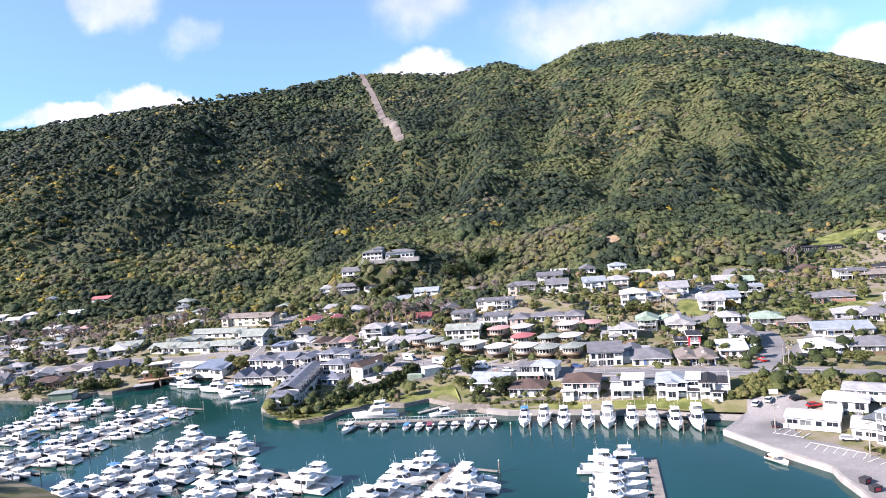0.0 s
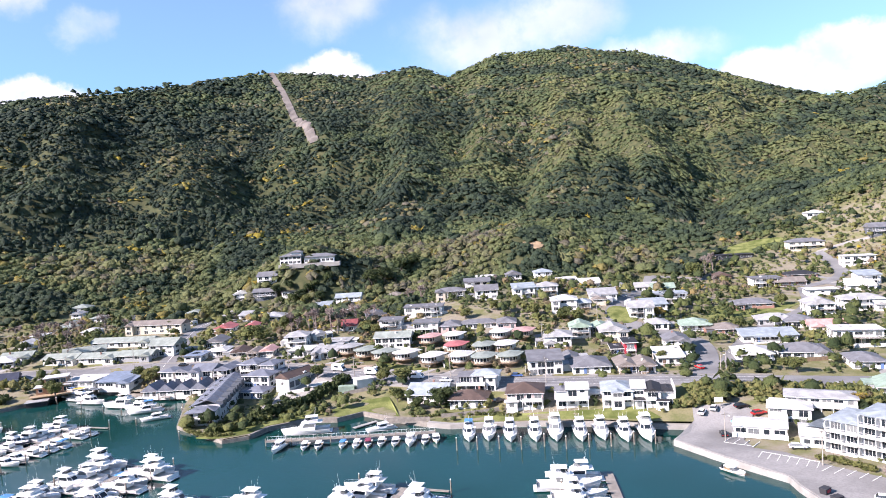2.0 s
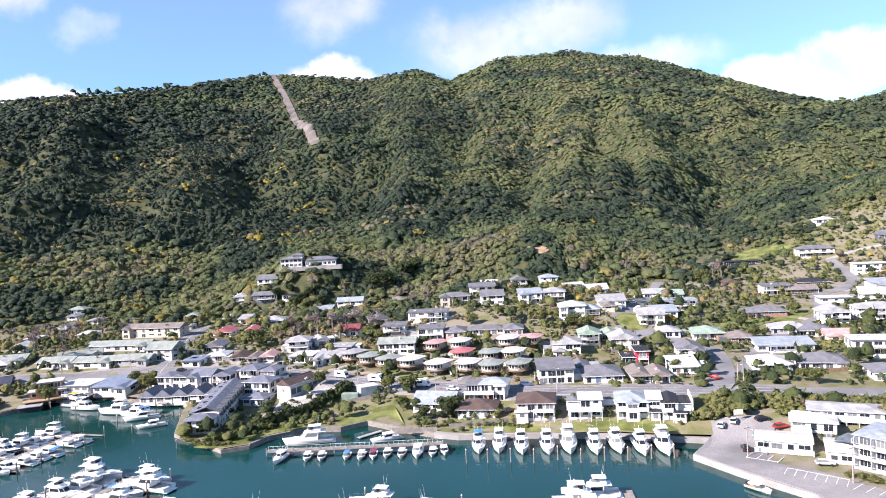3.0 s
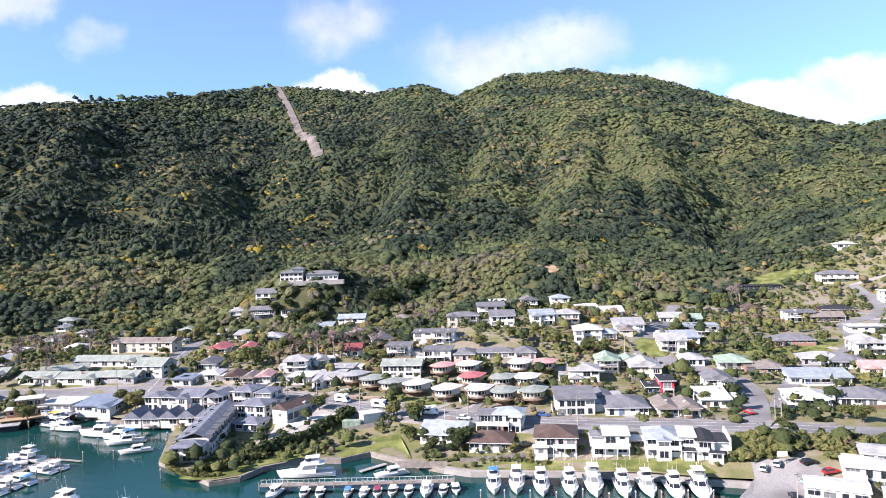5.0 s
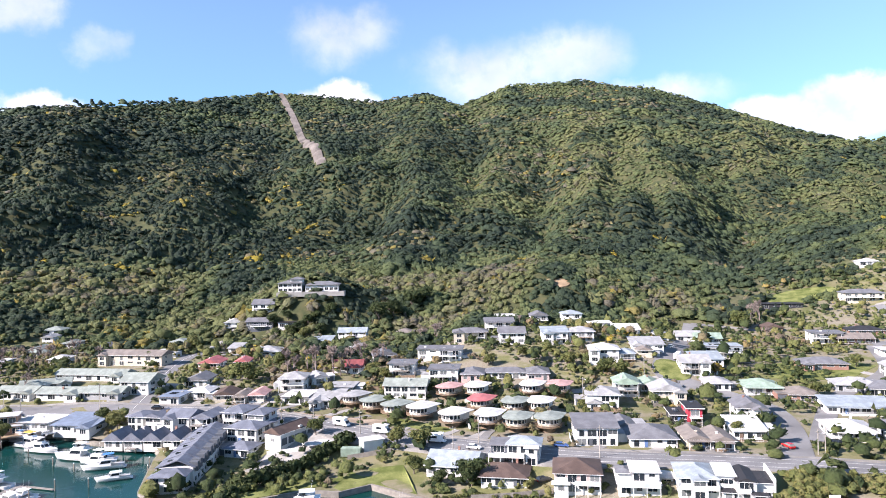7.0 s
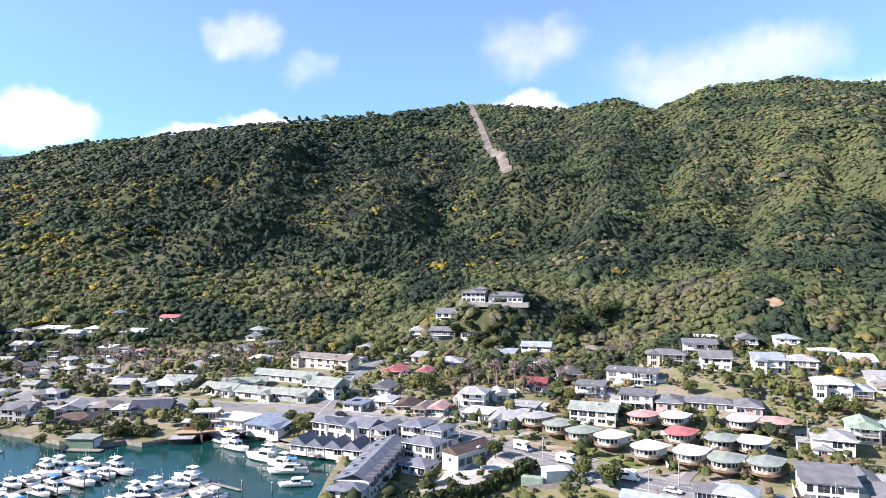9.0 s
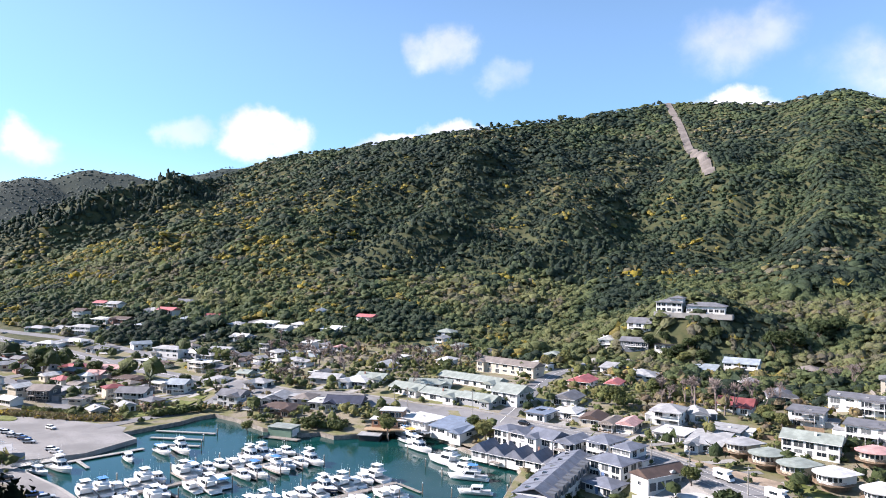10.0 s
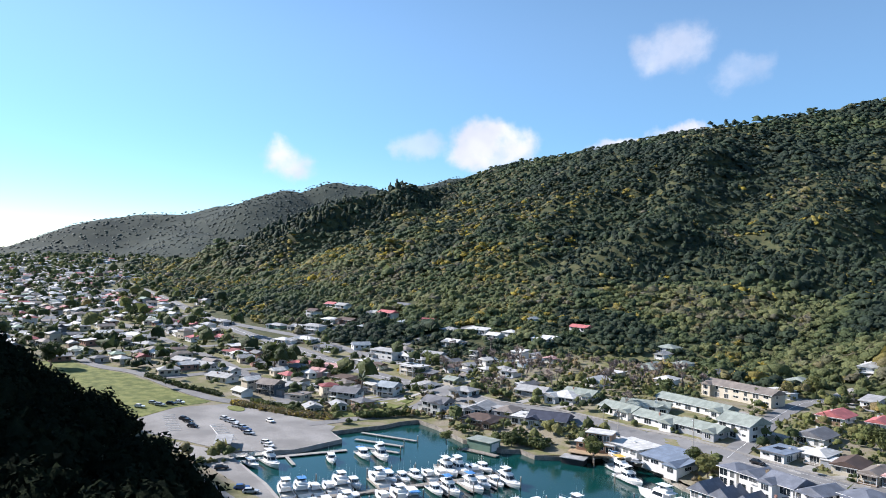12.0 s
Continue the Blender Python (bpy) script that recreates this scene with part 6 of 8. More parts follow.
# low buildings on the quay
compound(66.5, 202.0, -24, "long low white pavilion with a white ribbed roof and a colonnade",
         [(-6.6, 6.6, -3.8, 4.5, 0, 2.6, "gable", "white", "white")], [(-6.9, 6.9, -5.6, -3.8, 0.15, "trim")], pitch=0.16, category="pavilion")
compound(78.5, 191.8, -24, "low white hall with a shallow gabled white roof", [(-5.6, 5.6, -4.6, 6, 0, 2.9, "gable", "white", "white")], pitch=0.18, category="hall")
compound(77.5, 208.5, -24, "two-storey white house with a white hipped roof by the quay",
         [(-5.4, 5.4, -4.0, 6, 0, 2.5, "flat", "white", ""), (-5.4, 5.4, -4.0, 6, 2.5, 4.9, "hip", "white", "white")], [(-5.4, -0.5, -5.6, -4.0, 2.5, "trim")], pitch=0.22, z=ground_z(74, 202) - 0.3)
compound(87.7, 211.5, -24, "long two-storey white motel block with a pale grey roof",
         [(-9, 9, -3.6, 5, 0, 2.5, "flat", "white", ""), (-9, 9, -3.6, 5, 2.5, 5.0, "hip", "white", "grey")], [(-9, 9, -5.0, -3.6, 2.5, "trim")], pitch=0.2, category="motel", z=ground_z(84, 205) - 0.6)

# the orange-timber house over its boat shed
h = house(-187, 300, 22, 13, 9, 1, "flat", "orange", "white", deck=False, label="modern orange timber and glass house on a deck above the cove")
part("upper_storey", boxes((-3.5, 5.0, -2.6, 4.2, 3.0, 5.7)), "wall_orange", h)
part("upper_roof", boxes((-4.0, 5.5, -3.2, 4.6, 5.7, 5.95), bevel=0.03), "roof_white", h)
for px in (-1.8, 0.9, 3.5):
    add_window(h, px, -2.6, 3.3, 0, 2.2, 2.0, 2, True)
part("deck", boxes((-8.5, 7.5, -9.0, -4.6, -0.5, -0.2), bevel=0.03), "teak", h)
part("boat_shed", boxes((-9, -1.5, -13, -8.2, -4.4, -1.4), bevel=0.03), "wall_black", h)
part("shed_roof", boxes((-9.6, -1.0, -13.6, -7.8, -1.4, -1.15), bevel=0.02), "roof_grey", h)

s = thing("boat_shed", pose(-217.5, 273.6, 0.6, 0, 0, 12), "dark green boat shed standing over the water", "shed")
part("wall", boxes((-5, 5, -3, 3.4, -1.5, 3.2)), "wall_green", s)
part("roof", boxes((-5.3, 5.3, -3.4, 3.8, 3.2, 3.45), bevel=0.03), "roof_sage", s)
part("door", boxes((5.005, 5.07, -2.2, 2.4, 0.1, 2.7)), "wall_white", s)
part("jetty", boxes((-5.5, 9, -5.6, -3.02, -0.3, 0.0)), "grey_timber", s)

g = thing("shipping_container", pose(-57.2, 264.2, ground_z(-57.2, 264.2), 0, 0, -4), "bright green shipping container beside a white shed", "container")
bm = boxes((-3, 3, -1.2, 1.2, 0.1, 2.6), bevel=0.03)
for k in range(14):
    box(bm, -2.85 + k * 0.42, -2.65 + k * 0.42, -1.25, 1.25, 0.25, 2.45)
part("body", bm, "roof_green", g)

# ---- the marina ----
def loft(rows):
    bm = bmesh.new()
    v = [[bm.verts.new(p) for p in r] for r in rows]
    for a, b in zip(v, v[1:]):
        for k in range(len(a) - 1):
            bm.faces.new((a[k], a[k + 1], b[k + 1], b[k]))
    bm.faces.new(v[0][::-1])
    bmesh.ops.remove_doubles(bm, verts=bm.verts, dist=0.005)
    bmesh.ops.recalc_face_normals(bm, faces=bm.faces)
    return bm


def hull_mesh(L, B, free):
    """A planing hull with a raked bow at +x, open at the top."""
    rows = []
    for k in range(13):
        s = k / 12
        h = B / 2 * max(0.0, 1 - max(0.0, (s - 0.42) / 0.58) ** 2.3)
        z = free * (1 + 0.55 * s * s)
        x = -L / 2 + L * s
        rake = 0.09 * L * max(0, s - 0.75) * 4
        ch = 0.82 * h
        rows.append([(x, h * 0.97, z - 0.02), (x, h, z), (x, h * 0.99, z - 0.18), (x - rake * 0.5, ch, 0.25 + 0.25 * s), (x - rake, 0, -0.45 + 0.3 * max(0, s - 0.7)),
                     (x - rake * 0.5, -ch, 0.25 + 0.25 * s), (x, -h * 0.99, z - 0.18), (x, -h, z), (x, -h * 0.97, z - 0.02)])
    return loft(rows)


def deck_mesh(L, B, free, s0=0.0):
    bm = bmesh.new()
    l, r = [], []
    for k in range(13):
        s = s0 + (1 - s0) * k / 12
        h = 0.965 * B / 2 * max(0.0, 1 - max(0.0, (s - 0.42) / 0.58) ** 2.3)
        z = free * (1 + 0.55 * s * s) - 0.05
        x = -L / 2 + L * s
        l.append(bm.verts.new((x, h, z)))
        r.append(bm.verts.new((x, -h, z)))
    for k in range(12):
        bm.faces.new((r[k], r[k + 1], l[k + 1], l[k]))
    bmesh.ops.remove_doubles(bm, verts=bm.verts, dist=0.005)
    return bm


def frustum(lo, z0, hi, z1, bm=None):
    bm = bm or bmesh.new()
    a = [bm.verts.new((x, y, z0)) for x, y in lo]
    b = [bm.verts.new((x, y, z1)) for x, y in hi]
    n = len(lo)
    for i in range(n):
        bm.faces.new((a[i], a[(i + 1) % n], b[(i + 1) % n], b[i]))
    bm.faces.new(b), bm.faces.new(a[::-1])
    bmesh.ops.recalc_face_normals(bm, faces=bm.faces)
    return bm


def house_plan(x0, x1, w, nose):
    return [(x0, -w / 2), (x1 - nose, -w / 2), (x1, -w * 0.28), (x1, w * 0.28), (x1 - nose, w / 2), (x0, w / 2)]


def bands(parent, lo, z0, hi, z1, f0, f1, name="window_band"):
    """The dark window band set into the slanting sides of a cabin."""
    n = len(lo)
    bm = bmesh.new()
    for i in range(n - 1):
        q = []
        for f in (f0, f1):
            for k in (i, (i + 1) % n):
                q.append(Vector((lo[k][0] + (hi[k][0] - lo[k][0]) * f, lo[k][1] + (hi[k][1] - lo[k][1]) * f, z0 + (z1 - z0) * f)))
        a, b, c, d = q[0], q[1], q[3], q[2]
        a, b, c, d = a.lerp(b, 0.06), b.lerp(a, 0.06), c.lerp(d, 0.06), d.lerp(c, 0.06)
        nrm = (b - a).cross(d - a).normalized()
        lo_v = [bm.verts.new(v - nrm * 0.01) for v in (a, b, c, d)]
        hi_v = [bm.verts.new(v + nrm * 0.02) for v in (a, b, c, d)]
        for k in range(4):
            bm.faces.new((lo_v[k], lo_v[(k + 1) % 4], hi_v[(k + 1) % 4], hi_v[k]))
        bm.faces.new(hi_v)
    part(name, bm, "glass", parent)


def launch(L, B, fly=True, canvas=None, hull="gelcoat", label="", top="gelcoat"):
    """A cabin launch with its bow at +x, floating at z = 0."""
    t = thing("launch", Matrix(), label, "boat", "boats in the marina")
    free = 0.085 * L + 0.15
    part("hull", hull_mesh(L, B, free), hull, t)
    part("deck", deck_mesh(L, B, free, 0.3), "gelcoat", t)
    part("cockpit", deck_mesh(L * 0.999, B * 0.97, free * 0.62, 0.0), "cockpit", t)
    z0, z1 = free * 1.02, free + 0.14 * L
    lo, hi = house_plan(-0.2 * L, 0.2 * L, B * 0.76, 0.09 * L), house_plan(-0.22 * L, 0.06 * L, B * 0.66, 0.05 * L)
    cabin = part("cabin", frustum(lo, z0, hi, z1), top, t)
    bands(cabin, lo, z0, hi, z1, 0.42, 0.86)
    fo = house_plan(0.16 * L, 0.36 * L, B * 0.5, 0.08 * L)
    part("foredeck", frustum(fo, free * 1.1, house_plan(0.17 * L, 0.31 * L, B * 0.4, 0.06 * L), free + 0.05 * L), "gelcoat", t)
    roof = house_plan(-0.36 * L if fly else -0.28 * L, 0.075 * L, B * 0.74, 0.05 * L)
    part("cabin_roof", frustum(roof, z1, [(x * 0.99, y * 0.97) for x, y in roof], z1 + 0.1), "gelcoat", t)
    if fly:
        f0, f1 = z1 + 0.1, z1 + 0.1 + 0.05 * L
        lo2, hi2 = house_plan(-0.26 * L, 0.03 * L, B * 0.6, 0.06 * L), house_plan(-0.27 * L, 0.0, B * 0.64, 0.06 * L)
        fb = part("flybridge", frustum(lo2, f0, hi2, f1), "gelcoat", t)
        part("windscreen", frustum([(x, y) for x, y in house_plan(-0.1 * L, -0.005 * L, B * 0.6, 0.05 * L)], f1, house_plan(-0.12 * L, -0.05 * L, B * 0.5, 0.04 * L), f1 + 0.35), "glass", fb)
        part("hardtop", boxes((-0.27 * L, -0.02 * L, -B * 0.3, B * 0.3, f1 + 0.9, f1 + 0.99), bevel=0.03), canvas or "gelcoat", fb)
        bm = bmesh.new()
        for sx in (-0.26, -0.05):
            for sy in (-0.28, 0.28):
                tube(bm, (sx * L, sy * B, f1 - 0.1), (sx * L + 0.05 * L * (sx > -0.1), sy * B * 0.95, f1 + 0.91), 0.035, sides=5)
        part("frame", bm, "steel", fb)
        zt = f1 + 0.99
    else:
        zt = z1 + 0.1
        if canvas:
            part("canopy", frustum(house_plan(-0.44 * L, -0.2 * L, B * 0.8, 0.01), z1 - 0.1, house_plan(-0.43 * L, -0.2 * L, B * 0.66, 0.01), z1 + 0.06), canvas, t)
    bm = bmesh.new()
    tube(bm, (-0.2 * L, 0, zt), (-0.22 * L, 0, zt + 1.1), 0.05, sides=5)
    tube(bm, (-0.2 * L, B * 0.25, zt), (-0.24 * L, B * 0.27, zt + 3.2), 0.022, 0.01, 4)
    tube(bm, (-0.2 * L, -B * 0.25, zt), (-0.24 * L, -B * 0.27, zt + 2.6), 0.022, 0.01, 4)
    part("aerial_mast", bm, "trim", t)
    bm = bmesh.new()
    pts = []
    for k in range(7):
        s = 0.55 + 0.44 * k / 6
        h = 0.93 * B / 2 * max(0.0, 1 - max(0.0, (s - 0.42) / 0.58) ** 2.3)
        pts.append((-L / 2 + L * s, h, free * (1 + 0.55 * s * s)))
    for sg in (1, -1):
        for a, b in zip(pts, pts[1:]):
            tube(bm, (a[0], sg * a[1], a[2] + 0.6), (b[0], sg * b[1], b[2] + 0.6), 0.022, sides=4)
        for a in pts:
            tube(bm, (a[0], sg * a[1], a[2]), (a[0], sg * a[1], a[2] + 0.6), 0.02, sides=4)
    part("bow_rail", bm, "steel", t)
    part("swim_platform", boxes((-L / 2 - 0.75, -L / 2 + 0.02, -B * 0.42, B * 0.42, 0.28, 0.38), bevel=0.02), "gelcoat", t)
    return t


def runabout(L, B, canvas, label, hull="gelcoat"):
    t = thing("runabout", Matrix(), label, "boat", "boats in the marina")
    free = 0.75
    part("hull", hull_mesh(L, B, free), hull, t)
    part("deck", deck_mesh(L, B, free, 0.55), "gelcoat", t)
    part("cockpit", deck_mesh(L * 0.99, B * 0.95, 0.35, 0.0), "teak", t)
    lo = house_plan(-0.05 * L, 0.2 * L, B * 0.8, 0.1 * L)
    part("windscreen", frustum(lo, free, house_plan(-0.07 * L, 0.08 * L, B * 0.7, 0.08 * L), free + 0.6), "glass", t)
    part("canopy", frustum(house_plan(-0.36 * L, 0.08 * L, B * 0.82, 0.05 * L), free + 0.7, house_plan(-0.34 * L, 0.06 * L, B * 0.7, 0.05 * L), free + 0.95), canvas, t)
    part("outboard", boxes((-L / 2 - 0.5, -L / 2, -0.22, 0.22, 0.0, 1.15), bevel=0.06), "rubber", t)
    return t


BOATS = [launch(13.0, 4.2, True, label="white flybridge launch moored at a pontoon"),
         launch(11.0, 3.8, False, "canvas_blue", label="white cabin launch with a blue canopy"),
         launch(12.2, 4.0, True, "canvas_blue", label="white flybridge launch with a blue bimini"),
         launch(9.6, 3.3, False, label="small white hardtop launch"),
         launch(15.5, 4.9, True, label="large white motor yacht with a flybridge"),
         launch(11.6, 3.9, True, None, "hull_dark", label="flybridge launch with a dark blue hull")]
SMALL = [runabout(6.4, 2.4, "gelcoat", "small white runabout at the jetty"), runabout(5.8, 2.3, "canvas_blue", "small runabout with a blue cover"),
         runabout(6.2, 2.4, "hull_maroon", "small runabout with a maroon cover")]
FIRST = {}


def put_boat(proto, x, y, yaw, tip=0.0):
    """The boat itself at its first place, copies after."""
    m = pose(x, y, 0.02, tip, 0, yaw)
    if proto.name not in FIRST:
        FIRST[proto.name] = 1
        proto.matrix_world = m
        return proto
    return copy_thing(proto, m)


pile_me = bpy.data.meshes.new("pile")
bm = tube(bmesh.new(), (0, 0, -3), (0, 0, 3.2), 0.19, 0.17, 8)
bm.to_mesh(pile_me), bm.free()
cap_me = bpy.data.meshes.new("cap")
bm = tube(bmesh.new(), (0, 0, 3.2), (0, 0, 3.55), 0.21, 0.03, 8)
bm.to_mesh(cap_me), bm.free()


def mooring_pile(x, y, tall=0.0):
    t = thing("mooring_pile", pose(x, y, tall), "weathered timber mooring pile with a white cap", "pile", "mooring piles")
    part("post", pile_me, "pile", t)
    part("cap", cap_me, "trim", t)


brnd = random.Random(4)


def pier(a, b, berth, left, right, big=False, width=2.4, small=False):
    """A floating walkway from a to b with finger jetties and boats on both sides."""
    A, Bv = Vector((*a, 0)), Vector((*b, 0))
    d = (Bv - A).normalized()
    yaw = math.degrees(math.atan2(d.y, d.x))
    L = (Bv - A).length
    t = thing("pontoon", pose(a[0], a[1], 0, 0, 0, yaw), "grey floating pontoon with finger jetties", "pontoon", "marina pontoons")
    part("walkway", boxes((0, L, -width / 2, width / 2, 0.28, 0.5), bevel=0.03), "grey_timber", t)
    part("float", boxes((0.5, L - 0.5, -width / 2 + 0.2, width / 2 - 0.2, -0.3, 0.28)), "concrete", t)
    n = int(L / berth)
    s = Vector((-d.y, d.x, 0))
    for k in range(n + 1):
        if k % 2 == 0:
            for on, sg in ((left, 1), (right, -1)):
                if on:
                    part("finger", boxes((k * berth - 0.5, k * berth + 0.5, *sorted((sg * width / 2, sg * (width / 2 + 10.5))), 0.26, 0.45), bevel=0.02), "grey_timber", t)
                    q = A + d * k * berth + s * sg * (width / 2 + 11)
                    mooring_pile(q.x, q.y)
    for k in range(n):
        for on, sg in ((left, 1), (right, -1)):
            if not on or brnd.random() < 0.06:
                continue
            proto = brnd.choices(BOATS, (2.5, 0.6, 0.4, 7, 0, 0.3) if small else (7, 0.7, 0.8, 3, 4 if big else 1.2, 0.4))[0]
            off = {0: 7.6, 1: 6.7, 2: 7.3, 3: 6.0, 4: 9.0, 5: 7.0}[BOATS.index(proto)] + brnd.uniform(0, 0.8)
            q = A + d * (k + 0.5 + brnd.uniform(-0.08, 0.08)) * berth + s * sg * (width / 2 + off - 0.6)
            out = brnd.random() < 0.5
            put_boat(proto, q.x, q.y, yaw + (90 if (sg > 0) == out else -90) + brnd.uniform(-3, 3))


pier((20.5, 182), (18, 141), 5.1, False, True, True)
pier((-30, 180.5), (-42.5, 141), 5.0, True, True, True)
pier((-76.5, 178.5), (-86.5, 146), 4.9, True, True, True)
pier((-109, 208), (-126.5, 153), 4.5, True, True)
pier((-150, 252), (-172, 176), 4.2, True, True, small=True)
pier((-192, 257), (-209, 190), 4.0, True, True, small=True)

# launches along the seawall, bows out
for k, (x, y) in enumerate(((-13.3, 219), (-7.6, 219), (-1.7, 217), (5.2, 216), (11, 216.5), (17.6, 214), (23.4, 214), (29.3, 211.5), (35.2, 211.5))):
    put_boat(BOATS[(2, 0, 0, 3, 4, 0, 0, 0, 4)[k]] if k != 3 else BOATS[0], x + 0.05 * (x + 13), y - 1.0, -93 + brnd.uniform(-2, 2))
for x, y in ((-17, 206.5), (-11.2, 206), (-5, 205.6), (1.1, 204.2), (7.7, 205.5), (13.4, 202.5), (19.8, 203), (25.8, 202.5), (32.2, 203), (38, 202.5)):
    mooring_pile(x, y, 0.4)

# the small dock beside the point
t = thing("jetty", pose(-75.7, 221.2, 0, 0, 0, -0.5), "narrow timber jetty with a white rail", "jetty")
part("deck", boxes((0, 52, -1, 1, 1.0, 1.25), bevel=0.02), "grey_timber", t)
for k in range(14):
    part("post", boxes((k * 4 - 0.12 + 0.1, k * 4 + 0.12 + 0.1, -0.98, -0.74, -2.5, 2.3)), "pile", t)
rail(t, 0.2, 51.8, 0.9, 1.25, False)
for k, (x, y, p) in enumerate(((-62.7, 216.2, 0), (-58.5, 215.8, 0), (-51.2, 215.6, 1), (-47, 215, 0), (-43.5, 215.2, 2), (-39.6, 215.6, 0), (-35.4, 215, 0), (-26.5, 215, 0), (-23.2, 216, 0))):
    put_boat(SMALL[p], x, y, -90 + brnd.uniform(-5, 5))
put_boat(BOATS[3], -70.5, 216.4, -100)
put_boat(BOATS[3], -30.8, 215.6, -92)
put_boat(BOATS[4], -65.5, 230.5, 188)
put_boat(BOATS[3], -41.5, 229, 205)
t = thing("jetty", pose(-50.2, 232, 0, 0, 0, 42), "short angled floating jetty", "jetty")
part("deck", boxes((0, 9, -0.8, 0.8, 0.3, 0.55), bevel=0.02), "concrete", t)

# boats lying off the cove
ferry = launch(15.0, 4.6, True, "yellow", label="white tour boat with a yellow top deck")
for p, x, y, yaw in ((BOATS[2], -177.5, 297.5, -25), (ferry, -170.5, 291.5, -22), (BOATS[0], -164, 286, -20), (BOATS[4], -148.5, 277.5, 170), (BOATS[0], -139.5, 272.5, 165), (BOATS[2], -134.5, 267.5, 200), (BOATS[3], -126.2, 257, 205)):
    put_boat(p, x, y, yaw)
for x, y in ((-181, 290), (-166, 281), (-152, 271), (-142, 265), (-130, 251), (-118, 262), (-112, 252), (-121, 270), (-107, 232)):
    mooring_pile(x, y, -0.6)

# the pontoon under the car park and its boats, the ramp jetties
t = thing("pontoon", pose(-252.2, 200, 0, 0, 0, 76), "long concrete pontoon along the car park wall", "pontoon", "marina pontoons")
part("walkway", boxes((0, 34, -1.1, 1.1, 0.25, 0.5), bevel=0.03), "concrete", t)
part("finger", boxes((12, 13.2, -11, -1.1, 0.25, 0.45), bevel=0.02), "concrete", t)
part("gangway", boxes((-6, 6, 1.2, 2.4, 1.2, 1.35), (-6, 6, 1.2, 1.26, 1.35, 2.3), (-6, 6, 2.34, 2.4, 1.35, 2.3)), "steel", t)
for x, y, p, yaw in ((-246, 198.5, 3, 0), (-243.5, 204, 0, -5), (-236, 222, 3, -25), (-234, 233.5, 1, -15), (-230, 238, 0, -18)):
    put_boat(BOATS[p], x, y, yaw)
for x, y, L, yaw in ((-262, 251, 24, 24), (-255, 243.5, 20, 25), (-246, 238.6, 17, 25)):
    t = thing("jetty", pose(x, y, 0, 0, 0, yaw), "white-edged concrete jetty beside the boat ramp", "jetty", "ramp jetties")
    part("deck", boxes((0, L, -0.8, 0.8, 0.25, 0.55), bevel=0.03), "concrete", t)
    mooring_pile(x + (L + 0.6) * math.cos(radians(yaw)), y + (L + 0.6) * math.sin(radians(yaw)), -0.8)
put_boat(SMALL[0], 50.3, 179.2, -58)

# ---- plants ----
leaf_mat("garden_leaf", [(0.0, (0.03, 0.05, 0.02)), (0.3, (0.075, 0.1, 0.036)), (0.55, (0.15, 0.17, 0.056)), (0.75, (0.22, 0.21, 0.075)), (0.88, (0.2, 0.155, 0.115)), (1.0, (0.45, 0.34, 0.03))])
mat("bark", (0.16, 0.13, 0.11), 0.9, vary=0.3, scale=1.5, fine=8, bump=0.5)
mat("twig", (0.22, 0.175, 0.155), 0.9, vary=0.25, scale=0.8)


def limbs(bm, a, d, length, r, depth, g, tips, twist=0.75):
    b = a + d * length
    tube(bm, a, b, r, r * 0.62, 5 if depth > 1 else 4)
    if depth == 0:
        tips.append(b)
        return
    for k in range(g.choice((2, 3, 3))):
        n = (d + Vector((g.uniform(-1, 1), g.uniform(-1, 1), g.uniform(-0.25, 0.8))) * twist).normalized()
        limbs(bm, a + d * length * g.uniform(0.65, 1.0), n, length * g.uniform(0.6, 0.82), r * 0.6, depth - 1, g, tips, twist)


TREES = {}


def leafy_proto(v, tone):
    """One of a few crowns of unit height, each with its own limbs."""
    key = (v, round(tone, 1))
    if key not in TREES:
        g = random.Random(v * 17 + 3)
        bm, tips = bmesh.new(), []
        limbs(bm, Vector((0, 0, -0.1)), Vector((0, 0, 1)), 0.34, 0.035, 2, g, tips)
        tr = bpy.data.meshes.new("trunk")
        bm.to_mesh(tr), bm.free()
        tr.materials.append(MATS["bark"])
        rng = np.random.default_rng(v)
        n = 9
        ang = rng.uniform(0, 6.28, n)
        rad = rng.uniform(0.1, 0.3, n)
        base = np.stack([np.cos(ang) * rad, np.sin(ang) * rad, rng.uniform(0.12, 0.52, n)], 1)
        base[0] = (0, 0, 0.5)
        cr = clumps("crown", base, rng.uniform(0.17, 0.27, n), rng.uniform(0.3, 0.46, n), np.clip(tone + rng.normal(scale=0.05, size=n), 0, 1), 64, v + 50, "garden_leaf", spread_size=0.23)
        TREES[key] = (tr, cr)
    return TREES[key]


trnd = random.Random(21)


def leafy_tree(x, y, h, tone):
    tr, cr = leafy_proto(trnd.randrange(4), tone)
    look_ = "dark green" if tone < 0.3 else ("olive green" if tone < 0.7 else "golden yellow")
    t = thing("tree", pose(x, y, ground_z(x, y) - 0.1, 0, 0, trnd.uniform(0, 360)), "%s garden tree with a dense uneven crown" % look_, "tree", "trees among the houses")
    t.scale = (h * 1.15, h * 1.15, h)
    part("trunk", tr, "bark", t)
    part("crown", cr, "garden_leaf", t)


